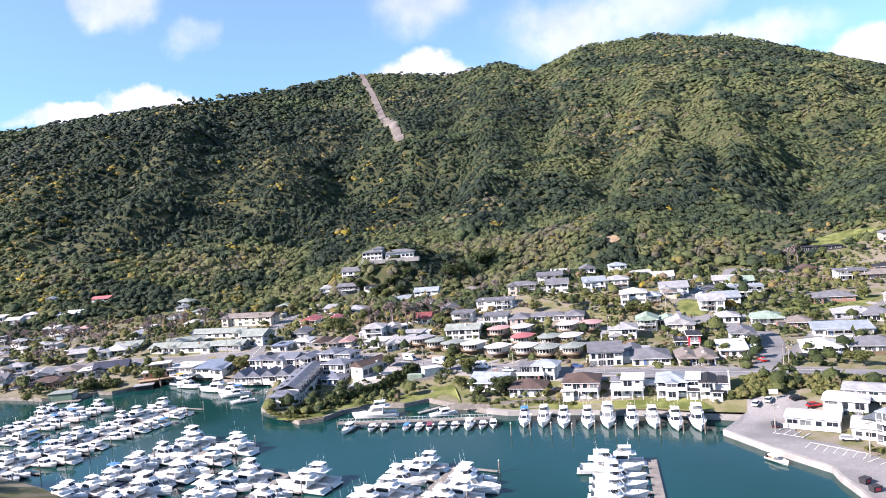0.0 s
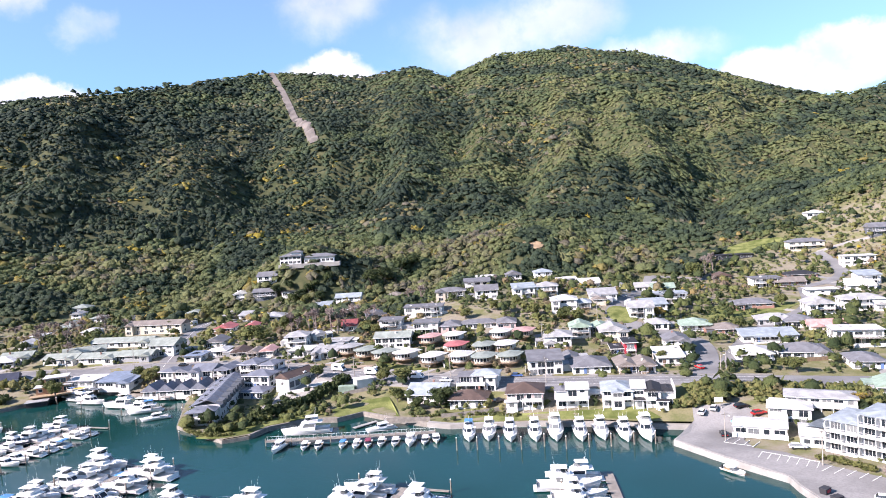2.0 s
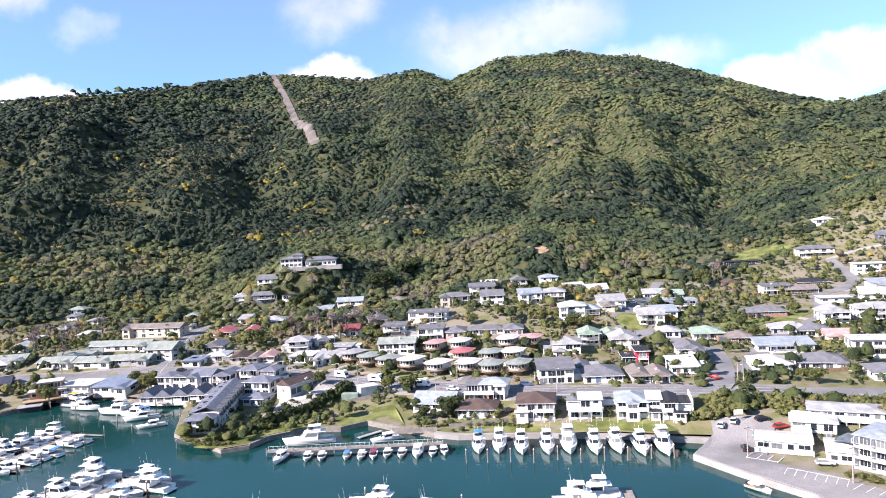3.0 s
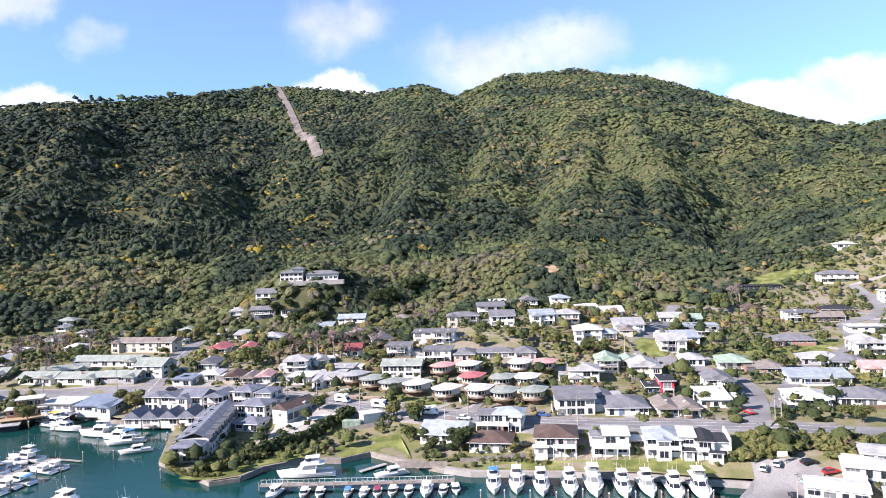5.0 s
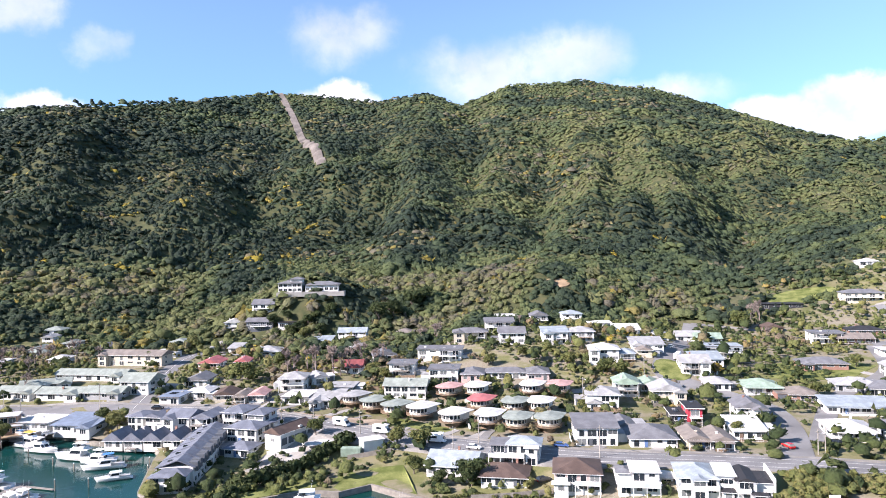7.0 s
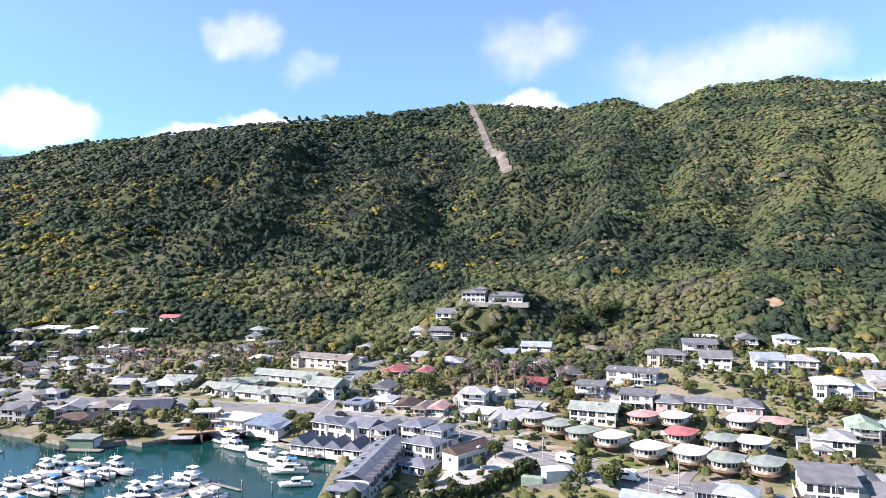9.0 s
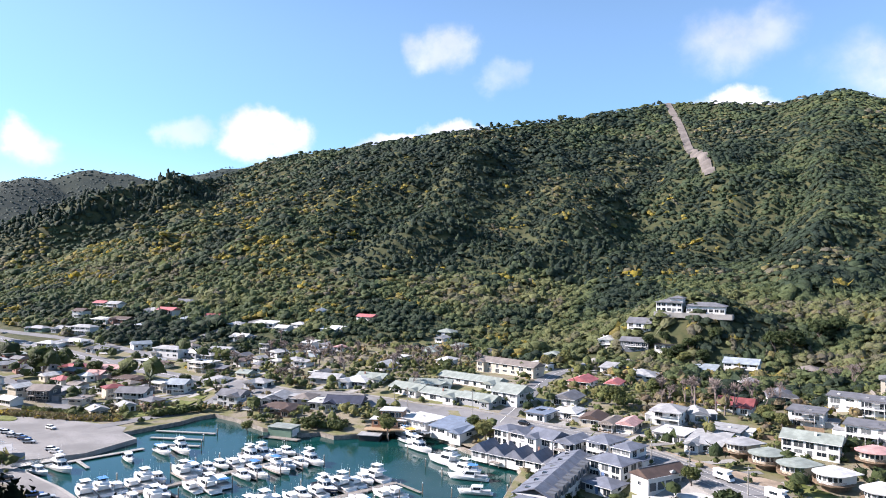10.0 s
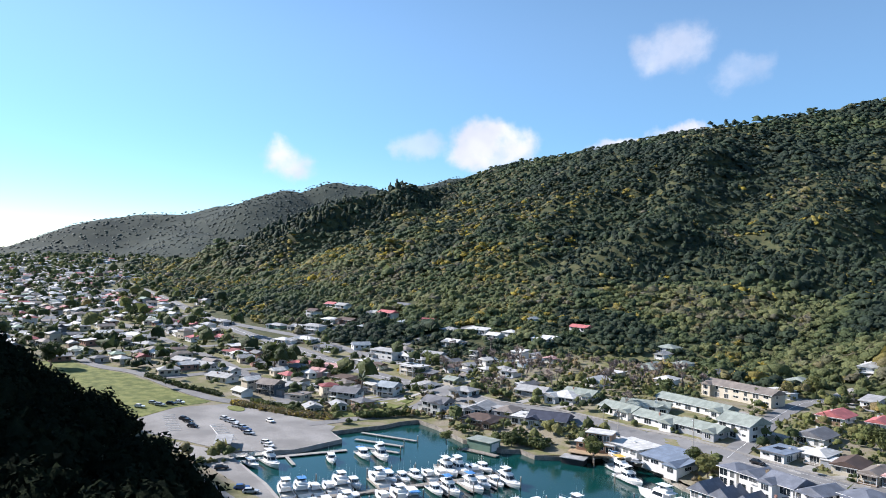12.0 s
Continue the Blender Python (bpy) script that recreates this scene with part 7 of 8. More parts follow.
BARE = []
for v in range(3):
    g = random.Random(v + 70)
    bm, tips = bmesh.new(), []
    limbs(bm, Vector((0, 0, -0.05)), Vector((0.02, 0.01, 1)).normalized(), 0.28, 0.028, 4, g, tips, 0.6)
    for p in tips:
        for k in range(3):
            tube(bm, p, p + Vector((g.uniform(-1, 1), g.uniform(-1, 1), g.uniform(0, 1.2))) * 0.09, 0.008, 0.005, 3)
    me = bpy.data.meshes.new("bare_crown")
    bm.to_mesh(me), bm.free()
    me.materials.append(MATS["twig"])
    BARE.append(me)


def bare_tree(x, y, h):
    t = thing("bare_tree", pose(x, y, ground_z(x, y) - 0.1, 0, 0, trnd.uniform(0, 360)), "leafless winter tree with many fine brown branches", "tree", "bare winter trees")
    t.scale = (h * 1.25, h * 1.25, h * 1.3)
    part("bare_crown", trnd.choice(BARE), "twig", t)


def palm(x, y, h):
    t = thing("palm_tree", pose(x, y, ground_z(x, y)), "tall palm with a thick trunk and drooping dark fronds", "palm")
    part("trunk", tube(bmesh.new(), (0, 0, -0.3), (0, 0, h * 0.75), 0.45, 0.35, 9), "bark", t)
    for k in range(18):
        a, droop = k * 2.4, trnd.uniform(-0.2, 0.9)
        bm = bmesh.new()
        pts = [Vector((math.cos(a) * s * 3.2, math.sin(a) * s * 3.2, h * 0.75 + 1.6 * s * (1.2 - droop) - 2.2 * s * s * droop)) for s in (0, 0.25, 0.5, 0.75, 1)]
        side = Vector((-math.sin(a), math.cos(a), 0))
        rows = [(bm.verts.new(p - side * w + Vector((0, 0, -0.12))), bm.verts.new(p), bm.verts.new(p + side * w + Vector((0, 0, -0.12)))) for p, w in zip(pts, (0.1, 0.45, 0.5, 0.35, 0.05))]
        for r, q in zip(rows, rows[1:]):
            bm.faces.new((r[0], q[0], q[1], r[1])), bm.faces.new((r[1], q[1], q[2], r[2]))
        f = part("frond", bm, "bark", t)
        f.data.materials[0] = MATS["palm_leaf"]


mat("palm_leaf", (0.04, 0.06, 0.02), 0.6, vary=0.3)


def free_spot(x, y, gap=1.5):
    ok = ~inside(x, y, BASIN) & (near_edge(x, y, BASIN) > 2.0)
    for line, width in ROADS:
        ok &= near_edge(x, y, line, False) > width / 2 + gap
    for hx, hy, s in HOMES:
        ok &= np.hypot(x - hx, y - hy) > s * 0.52 + gap * 0.6
    for poly in OPEN:
        ok &= ~inside(x, y, poly)
    return ok


OPEN = [[(-345, 170), (-345, 235), (-262, 250), (-248, 205), (-250, 176), (-120, 150), (-120, 190), (-262, 196), (-262, 170)], [(40, 215), (72, 222), (74, 206), (92, 150), (60, 130), (40, 190)],
        [(-470, 160), (-464, 190), (-441, 196), (-415, 209), (-371, 214), (-338, 223), (-322, 180), (-345, 140), (-410, 140)], [(-59, 244), (-56, 256), (-41, 256), (-36, 238), (-49, 246.6)], [(-20, 222), (-14, 234), (45, 224), (45, 212)], [(29, 496), (46, 496), (48, 505), (29, 505)], [(60, 508), (72, 508), (72, 517), (60, 517)], [(168, 485), (188, 480), (208, 485), (208, 500), (188, 504), (168, 500)]]


def plain_house(out, x, y, z, yaw, w, d, H, kind, wall, roof):
    """A house of the far streets, added to lists of faces by material."""
    m = pose(x, y, z, 0, 0, yaw)
    pitch = 0.4
    for bm, key in ((wall_mesh(kind, w, d, H, pitch, 2.0), "wall_" + wall), (roof_mesh(kind, w, d, H, 0.5, pitch)[0], "roof_" + roof)):
        vs, fs = out.setdefault(key, ([], []))
        k = len(vs)
        bm.verts.index_update()
        vs.extend(m @ v.co for v in bm.verts)
        fs.extend([k + v.index for v in f.verts] for f in bm.faces)
        bm.free()
    vs, fs = out.setdefault("glass", ([], []))
    n = int(w / 3)
    spots = [(-w / 2 + (i + 0.5) * w / n, -d / 2 - 0.03, 0.8, 0) for i in range(n)] + [(w / 2 + 0.03, 0, 0, 0.8), (-w / 2 - 0.03, 0, 0, 0.8)]
    for px, py, hx, hy in spots:
        k = len(vs)
        s = 1 if py < 0 or px > 0 else -1
        for a, b in ((-1, 0.9), (1, 0.9), (1, 2.1), (-1, 2.1)):
            vs.append(m @ Vector((px + a * hx, py + a * hy * s, b)))
        fs.append([k, k + 1, k + 2, k + 3])


def far_town():
    """The rest of the town up the valley, street by street: nearer houses whole, the far ones joined."""
    g = random.Random(33)
    walls = ["white"] * 8 + ["cream"] * 5 + ["grey", "grey", "brick", "brick", "sky", "brown"]
    roofs = ["grey"] * 6 + ["white"] * 6 + ["taupe"] * 4 + ["slate"] * 5 + ["red", "maroon", "sage", "green", "pink", "sky", "brown"]
    made, joined, out = 0, 0, {}
    spots = []
    for row in range(36):
        x = -286.0
        while x > -1750:
            x -= g.uniform(11.5, 16) * (1 if x > -900 else 1.3)
            spots.append((x, 96 + row * 12.9 + g.uniform(-3, 3)))
    px, py = np.array(spots).T
    ok = (woodland(px, py) < 0.25) & (hills(px / UNIT, py / UNIT) < 16) & free_spot(px, py, 4.0)
    pz = land(px, py)
    if len(pz):
        for x, y, z in zip(px[ok], py[ok], pz[ok]):
            x, y, z = float(x), float(y), float(z)
            if g.random() < 0.14:
                continue
            kind, wall, roof = g.choice(("hip", "gable", "gable", "hip", "mono")), g.choice(walls), g.choice(roofs)
            yaw, w, d, two = g.choice((0, 5, 12, 90, 78)) + g.uniform(-6, 6), g.uniform(7.5, 11), g.uniform(5.8, 7.4), g.random() < 0.1
            if -365 < x:
                house(x, y, yaw, w, d, 2 if two else 1, kind, wall, roof, deck=False, fine=False, rich=False)
                made += 1
            else:
                plain_house(out, x, y, z + 0.1, yaw, w, d, 5.4 if two else 2.9, kind, wall, roof)
                HOMES.append((x, y, w))
                joined += 1
    verts, faces, slot, names = [], [], [], []
    for key, (vs, fs) in out.items():
        names.append(key)
        k = len(verts)
        verts.extend(vs)
        faces.extend([[i + k for i in f] for f in fs])
        slot.extend([len(names) - 1] * len(fs))
    me = bpy.data.meshes.new("distant_houses")
    me.from_pydata(verts, [], faces)
    for key in names:
        me.materials.append(MATS[key])
    me.polygons.foreach_set("material_index", slot)
    tagged(new("distant_houses", me), "many small pale houses with grey and red roofs up the valley", "houses", kind="stuff")
    print("far houses", made, joined)


far_town()

# ---- drives, paths and fences of the gardens ----
DRIVES = []


def clear_way(ax, ay, bx, by, skip):
    for hx, hy, s in HOMES:
        if (hx, hy) != skip and seg(np.array([hx]), np.array([hy]), (ax, ay), (bx, by))[0][0] < s * 0.42:
            return False
    return True


def gardens():
    g = random.Random(8)
    n = 0
    for hx, hy, s in list(HOMES):
        if not (-330 < hx < 260 and 225 < hy < 480):
            continue
        best = None
        for line, width in ROADS[:6]:
            for (ax, ay), (bx, by) in zip(line, line[1:]):
                for k in range(5):
                    px, py = ax + (bx - ax) * k / 4, ay + (by - ay) * k / 4
                    dd = math.hypot(px - hx, py - hy)
                    if best is None or dd < best[0]:
                        best = (dd, px, py)
        dd, px, py = best
        ux, uy = (px - hx) / dd, (py - hy) / dd
        ax, ay = hx + ux * s * 0.45 - uy * s * 0.25, hy + uy * s * 0.45 + ux * s * 0.25
        if s * 0.5 + 5 < dd < 48 and clear_way(ax, ay, px, py, (hx, hy)):
            mx, my = (ax + px) / 2 + uy * dd * 0.06, (ay + py) / 2 - ux * dd * 0.06
            line = [(ax, ay), (mx, my), (px, py)]
            DRIVES.append(line)
            n += 1
            ribbon("driveway_%d" % n, line, g.choice((2.8, 3.2, 4.0)), g.choice(("concrete", "concrete", "old_asphalt")), "pale sealed drive leading to a house", "driveway", 0.11 + 0.004 * (n % 6))
    for line in DRIVES:
        ROADS.append((line, 3.2))


gardens()


def fence(x, y, yaw, L, skin, label):
    """A board fence that follows the ground, post by post."""
    t = thing("fence", pose(x, y, ground_z(x, y), 0, 0, yaw), label, "fence", "garden fences")
    c, s = math.cos(radians(yaw)), math.sin(radians(yaw))
    n = max(2, int(L / 2.4))
    h0 = ground_z(x, y)
    hs = [ground_z(x + c * L * k / n, y + s * L * k / n) - h0 for k in range(n + 1)]
    for k in range(n):
        bm = bmesh.new()
        x0, x1 = L * k / n, L * (k + 1) / n
        v = [bm.verts.new(p) for p in ((x0, -0.03, hs[k] - 0.5), (x1, -0.03, hs[k + 1] - 0.5), (x1, 0.03, hs[k + 1] - 0.5), (x0, 0.03, hs[k] - 0.5), (x0, -0.03, hs[k] + 1.4), (x1, -0.03, hs[k + 1] + 1.4), (x1, 0.03, hs[k + 1] + 1.4), (x0, 0.03, hs[k] + 1.4))]
        for q in ((3, 2, 1, 0), (4, 5, 6, 7), (0, 1, 5, 4), (1, 2, 6, 5), (2, 3, 7, 6), (3, 0, 4, 7)):
            bm.faces.new([v[i] for i in q])
        part("panel", bm, skin, t)


def fences():
    g = random.Random(3)
    for hx, hy, s in list(HOMES):
        if not (-170 < hx < 150 and 240 < hy < 400) or g.random() < 0.35:
            continue
        yaw = g.choice((-8, 82, 100, 4)) + g.uniform(-4, 4)
        L = g.uniform(7, 14)
        sd = g.choice((-1, 1))
        x, y = hx + sd * (s * 0.5 + 1.6), hy - L / 2 if abs(yaw) > 45 else hy - s * 0.5 - 2.0
        if abs(yaw) <= 45:
            x = hx - L / 2
        pts = np.array([(x + math.cos(radians(yaw)) * L * k / 4, y + math.sin(radians(yaw)) * L * k / 4) for k in range(5)])
        if free_spot(pts[:, 0], pts[:, 1], 0.3).all():
            skin, say = g.choice((("trim", "white-painted board fence between gardens"), ("grey_timber", "weathered grey board fence between gardens"), ("timber", "brown timber fence between gardens")))
            fence(x, y, yaw, L, skin, say)


fences()
fence(-40.5, 232.5, -5, 15, "grey_timber", "pale timber retaining fence above the seawall")
fence(-22, 233.5, 3, 26, "grey_timber", "pale timber retaining fence below the gardens")
fence(-67, 333.5, -2, 38, "timber", "brown timber retaining fence above the round chalets")

def make_forest():
    rng = np.random.default_rng(5)
    step = 5.9
    gx, gy = np.meshgrid(np.arange(-1700, 1030, step), np.arange(350, 1690, step))
    x = (gx + rng.uniform(-0.6, 0.6, gx.shape) * step).ravel()
    y = (gy + rng.uniform(-0.6, 0.6, gy.shape) * step).ravel()
    z = land(x, y)
    e = 5.5
    sx, sy = (land(x + e, y) - z) / e, (land(x, y + e) - z) / e
    # the slopes that face the town and the crest itself
    face = (sx * (0 - x) + sy * (80 - y)) / np.hypot(x, y - 80) < np.where(np.hypot(x, y) < 760, 0.5, 0.16)
    keep = (woodland(x, y) > rng.random(len(x))) & face & (near_edge(x, y, TRACK, False) > 9) & free_spot(x, y, 1.0)
    keep &= (np.abs(np.arctan2(x + 27, y - 27)) < 1.25) & (rng.random(len(x)) < np.interp(np.hypot(x, y), [900, 1250], [1.0, 0.55]))
    x, y, z = x[keep], y[keep], z[keep]
    slope = np.stack([sx[keep], sy[keep]], 1).clip(-0.7, 0.7)
    n = len(x)
    big = 0.4 * value_noise(x, y, 170, 3) + 0.32 * value_noise(x, y, 62, 4) + 0.28 * value_noise(x, y, 22, 8)
    big = np.clip((big - 0.5) * 2.6 + 0.5, 0, 1)
    far = np.hypot(x, y)
    low = np.clip(1 - (z - 27) / 150, 0, 1)
    west = sstep(-x, 330, 600) * (1 - sstep(z, 120, 190))
    pines = fold(x, y, [p[:2] for p in PINE_SPUR[1:6]])[0] < 62
    pines |= (fold(x, y, [p[:2] for p in PINE_SPUR[5:]])[0] < 40) & (y > np.interp(x, [-1290, -1000], [470, 640]))
    pines &= rng.random(n) < 0.85
    # a stand of dark conifers half way up, over the town
    stand = (fold(x, y, [(-395, 640), (-330, 660), (-260, 690)])[0] < 55 + 30 * value_noise(x, y, 40, 61)) & (rng.random(n) < 0.75)
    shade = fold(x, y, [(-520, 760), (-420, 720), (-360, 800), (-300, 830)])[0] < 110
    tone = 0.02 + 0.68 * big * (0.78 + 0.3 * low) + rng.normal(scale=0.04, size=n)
    # western slope toned down: dark species, with hillside shade put into the colour
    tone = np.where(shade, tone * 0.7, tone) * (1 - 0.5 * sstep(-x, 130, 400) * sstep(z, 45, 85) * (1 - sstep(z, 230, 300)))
    spur = np.exp(-(fold(x, y, [(83, 704), (47, 627), (16, 582), (-7, 543), (-34, 470)])[0] / 32) ** 2)
    grove = np.exp(-(fold(x, y, [(-92, 462), (-70, 500), (-48, 500)])[0] / 24) ** 2)
    tone = (tone + 0.3 * spur) * (1 - 0.75 * grove)
    tone = tone + 0.22 * west * low + 0.13 * sstep(x, -20, 160)
    wattle = value_noise(x, y, 46, 6) * 0.7 + value_noise(x, y, 17, 66) * 0.3
    gold = rng.random(n) < 0.002 + (0.25 * (x < -150) * (x > -420) * low + 0.45 * west) * sstep(wattle, 0.5, 0.62)
    tone = np.clip(np.where(gold, rng.uniform(0.82, 0.95, n), np.minimum(tone, 0.76)), 0, 1)
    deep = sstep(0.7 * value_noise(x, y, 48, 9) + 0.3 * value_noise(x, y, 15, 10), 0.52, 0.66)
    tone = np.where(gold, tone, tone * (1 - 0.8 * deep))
    grey = (value_noise(x, y, 85, 14) > 0.68) & (rng.random(n) < 0.25) & ~gold
    tone = np.where(grey, rng.uniform(0.77, 0.81, n), tone)
    size = rng.uniform(0.7, 1.25, n) * (0.75 + 0.6 * value_noise(x, y, 40, 12))
    size = np.where(rng.random(n) < 0.06, size * 1.45, size)
    r = 4.7 * size * np.where(z < 45, 0.9, 1.0)
    h = 3.5 * np.where(z < 45, 1.2, 1.0) * size * rng.uniform(0.75, 1.3, n)
    h = np.where(x < -450, h * 1.25, h)
    crest = np.full(n, 1e9)
    for a, b in zip(CREST, CREST[1:]):
        crest = np.minimum(crest, seg(x / UNIT, y / UNIT, a, b)[0])
    lone = (crest < 9) & (value_noise(x, y, 60, 44) > 0.66) & (rng.random(n) < 0.09)
    low_crest = (crest < 16) & ~lone
    r = np.where(low_crest, r * 0.85, r)
    gold &= ~(pines | stand | lone)
    tone = np.where(pines | lone | stand, rng.uniform(0.0, 0.13, n), tone)
    fir = pines | stand | lone
    cone = np.where(fir & (rng.random(n) < 0.6), 0.9, 0.0)
    h = np.where(cone > 0, h * np.where(pines | lone, 1.9, 1.6), h)
    r = np.where(cone > 0, r * 0.72, r)
    near = far < 640
    grow = np.interp(far, [900, 1250], [1.0, 1.35])
    r, h = r * grow, h * grow
    base = np.stack([x, y, z - 0.8], 1)
    mid = ~near & (far < 1050)
    for sel, lobes, loose in ((near, 3, 18), (mid, 2, 7), (~near & ~mid, 2, 1)):
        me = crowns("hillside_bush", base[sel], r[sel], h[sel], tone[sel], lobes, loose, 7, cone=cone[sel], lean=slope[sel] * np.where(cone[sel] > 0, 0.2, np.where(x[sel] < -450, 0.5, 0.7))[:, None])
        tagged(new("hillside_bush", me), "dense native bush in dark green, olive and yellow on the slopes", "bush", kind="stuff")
    print("forest", n, near.sum(), mid.sum())


make_forest()


def far_bush():
    """Coarser bush on the range beyond the valley."""
    rng = np.random.default_rng(25)
    gx, gy = np.meshgrid(np.arange(-5000, -1300, 17), np.arange(200, 2900, 17))
    x, y = (gx + rng.uniform(-8, 8, gx.shape)).ravel(), (gy + rng.uniform(-8, 8, gy.shape)).ravel()
    z = land(x, y)
    rise = ((land(x * 0.995, y * 0.995) - z) / (0.005 * np.hypot(x, y))) < 0.06
    keep = (hills(x / UNIT, y / UNIT) > 20) & rise & (np.arctan2(x, y) > -1.5) & (np.arctan2(x, y) < -0.6) & (np.hypot(x, y) < 3900)
    keep &= ~((x > -1700) & (y < 1690)) & (rng.random(len(x)) < 0.75)
    x, y, z = x[keep], y[keep], z[keep]
    n = len(x)
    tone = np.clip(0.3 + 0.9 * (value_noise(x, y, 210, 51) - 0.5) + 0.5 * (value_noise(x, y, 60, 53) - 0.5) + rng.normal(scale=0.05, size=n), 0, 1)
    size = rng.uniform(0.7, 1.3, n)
    me = crowns("distant_bush", np.stack([x, y, z - 2.5], 1), 9 * size, 5 * size, tone * 0.5, 1, 0, 52, "hazed_range_leaf", lean=np.stack([(land(x + 9, y) - z) / 9, (land(x, y + 9) - z) / 9], 1))
    tagged(new("distant_bush", me), "dark bush covering the distant range, tinted blue-green for haze", "bush", kind="stuff")
    print("far bush", n)


# these blue-green leaves carry the haze of distance in their colour
leaf_mat("hazed_range_leaf", [(0.0, (0.03, 0.048, 0.044)), (0.5, (0.055, 0.075, 0.06)), (0.8, (0.085, 0.1, 0.07)), (1.0, (0.12, 0.115, 0.08))])
far_bush()


def shrubs():
    rng = np.random.default_rng(9)
    n = 15000
    x, y = rng.uniform(-1700, -330, n), rng.uniform(110, 640, n)
    m = 30000
    x, y = np.append(x, rng.uniform(-330, 330, m)), np.append(y, rng.uniform(150, 560, m))
    # the thicket between the road and the quay
    k = 900
    bx = rng.uniform(50, 104, k)
    x, y = np.append(x, bx), np.append(y, 235 - 0.28 * (bx - 50) - rng.uniform(0, 15, k))
    thicket = np.arange(len(x)) >= n + m
    keep = (woodland(x, y) < 0.7) & free_spot(x, y, 0.5)
    patchy = 0.6 * value_noise(x, y, 26, 31) + 0.4 * value_noise(x, y, 9, 32)
    keep &= (patchy > np.where(x < -330, 0.38, 0.33)) | thicket
    keep &= ~((x > -200) & (y < 222) & (x < 40))
    x, y, thicket = x[keep], y[keep], thicket[keep]
    n = len(x)
    z = land(x, y)
    size = rng.uniform(0.45, 1.25, n) * np.where(x < -330, 2.3, 1.0)
    size = np.where(rng.random(n) < 0.13, size * 2.1, size)
    tone = np.clip(0.12 + 0.55 * value_noise(x, y, 30, 35) + rng.normal(scale=0.15, size=n), 0, 0.8)
    brown = (value_noise(x, y, 45, 36) > 0.6) & (rng.random(n) < 0.5)
    tone = np.where(brown, rng.uniform(0.82, 0.9, n), tone)
    tone = np.where(x < -330, np.minimum(tone * 0.62, 0.84), tone)
    tone = np.where(rng.random(n) < 0.005, 0.94, tone)
    tone = np.where(thicket, rng.uniform(0.45, 0.78, n), tone)
    size = np.where(thicket, rng.uniform(0.7, 1.2, n), size)
    base = np.stack([x, y, z - 0.3], 1)
    for sel, lobes, loose in ((x > -330, 1, 9), (x <= -330, 1, 8)):
        me = crowns("garden_shrubs", base[sel], 1.8 * size[sel], 2.9 * size[sel] * rng.uniform(0.7, 1.3, sel.sum()), tone[sel], lobes, loose, 13, "garden_leaf")
        tagged(new("garden_shrubs", me), "mixed green, olive and brown garden shrubs between the houses", "shrubs", kind="stuff")
    print("shrubs", n)


shrubs()


# near-black leaves: the shade of the headland is put into their colour
leaf_mat("shaded_leaf", [(0.0, (0.008, 0.012, 0.008)), (0.5, (0.015, 0.021, 0.012)), (1.0, (0.026, 0.032, 0.016))], 1.0, 0.0)


def dark_hill():
    rng = np.random.default_rng(15)
    n = 5000
    x, y = rng.uniform(-590, -160, n), rng.uniform(-70, 190, n)
    h = hills(x / UNIT, y / UNIT)
    keep = (h > 1.5) & (near_edge(x, y, BASIN) > 6) & ~inside(x, y, BASIN)
    keep &= ~inside(x, y, OPEN[2]) & ~inside(x, y, [(-345, 196), (-262, 165), (-200, 166), (-150, 150), (-150, 200), (-345, 240)])
    x, y = x[keep], y[keep]
    z = land(x, y)
    n = len(x)
    size = rng.uniform(0.7, 1.3, n)
    me = clumps("headland_bush", np.stack([x, y, z - 0.8], 1), 4.0 * size, 8.5 * size * rng.uniform(0.8, 1.3, n), np.clip(rng.normal(0.3, 0.2, n), 0, 1), 32, 16, "shaded_leaf", spread_size=0.22)
    tagged(new("headland_bush", me), "evergreen trees covering the headland, shade put into near-black leaves", "bush", kind="stuff")


dark_hill()


def hedge(line, width, height, tone, label):
    t = thing("hedge", Matrix(), label, "hedge")
    rng = np.random.default_rng(len(HOMES))
    pts = []
    for a, b in zip(line, line[1:]):
        L = math.hypot(b[0] - a[0], b[1] - a[1])
        for k in range(int(L / 1.1)):
            s = k * 1.1 / L
            pts.append((a[0] + (b[0] - a[0]) * s + rng.normal(scale=0.3), a[1] + (b[1] - a[1]) * s + rng.normal(scale=0.3)))
    p = np.array(pts)
    n = len(p)
    z = land(p[:, 0], p[:, 1]) - 0.3
    me = clumps("leaves", np.column_stack([p, z]), np.full(n, width * 0.6) * rng.uniform(0.8, 1.15, n), height * rng.uniform(0.8, 1.2, n), np.clip(rng.normal(tone, 0.07, n), 0, 1), 30, 3, "garden_leaf")
    part("leaves", me, "garden_leaf", t)


hedge([(-84, 243), (-77, 250), (-70, 259), (-63, 267), (-58, 273)], 3.4, 4.2, 0.2, "tall dark green hedge above the grass bank")
hedge([(-96, 231), (-88, 237), (-80, 243)], 2.6, 2.4, 0.45, "ragged green shrubs along the point")
hedge([(-108, 240), (-104, 233), (-95, 228), (-88, 228)], 1.8, 1.4, 0.6, "low olive shrubs round the point")
hedge([(16, 268), (18, 282), (19, 300), (20, 318)], 1.6, 2.6, 0.62, "clipped bright green hedge beside a drive")
hedge([(73, 180.7), (77, 175.3), (80.7, 170)], 2.0, 1.6, 0.62, "green hedge below the hotel")
hedge([(-216, 284), (-206, 286), (-199, 287)], 3.0, 3.5, 0.4, "shrubs on the bank above the cove")
hedge([(-30, 234), (-22, 236), (-8, 233), (4, 229)], 1.5, 1.3, 0.55, "garden shrubs above the seawall")


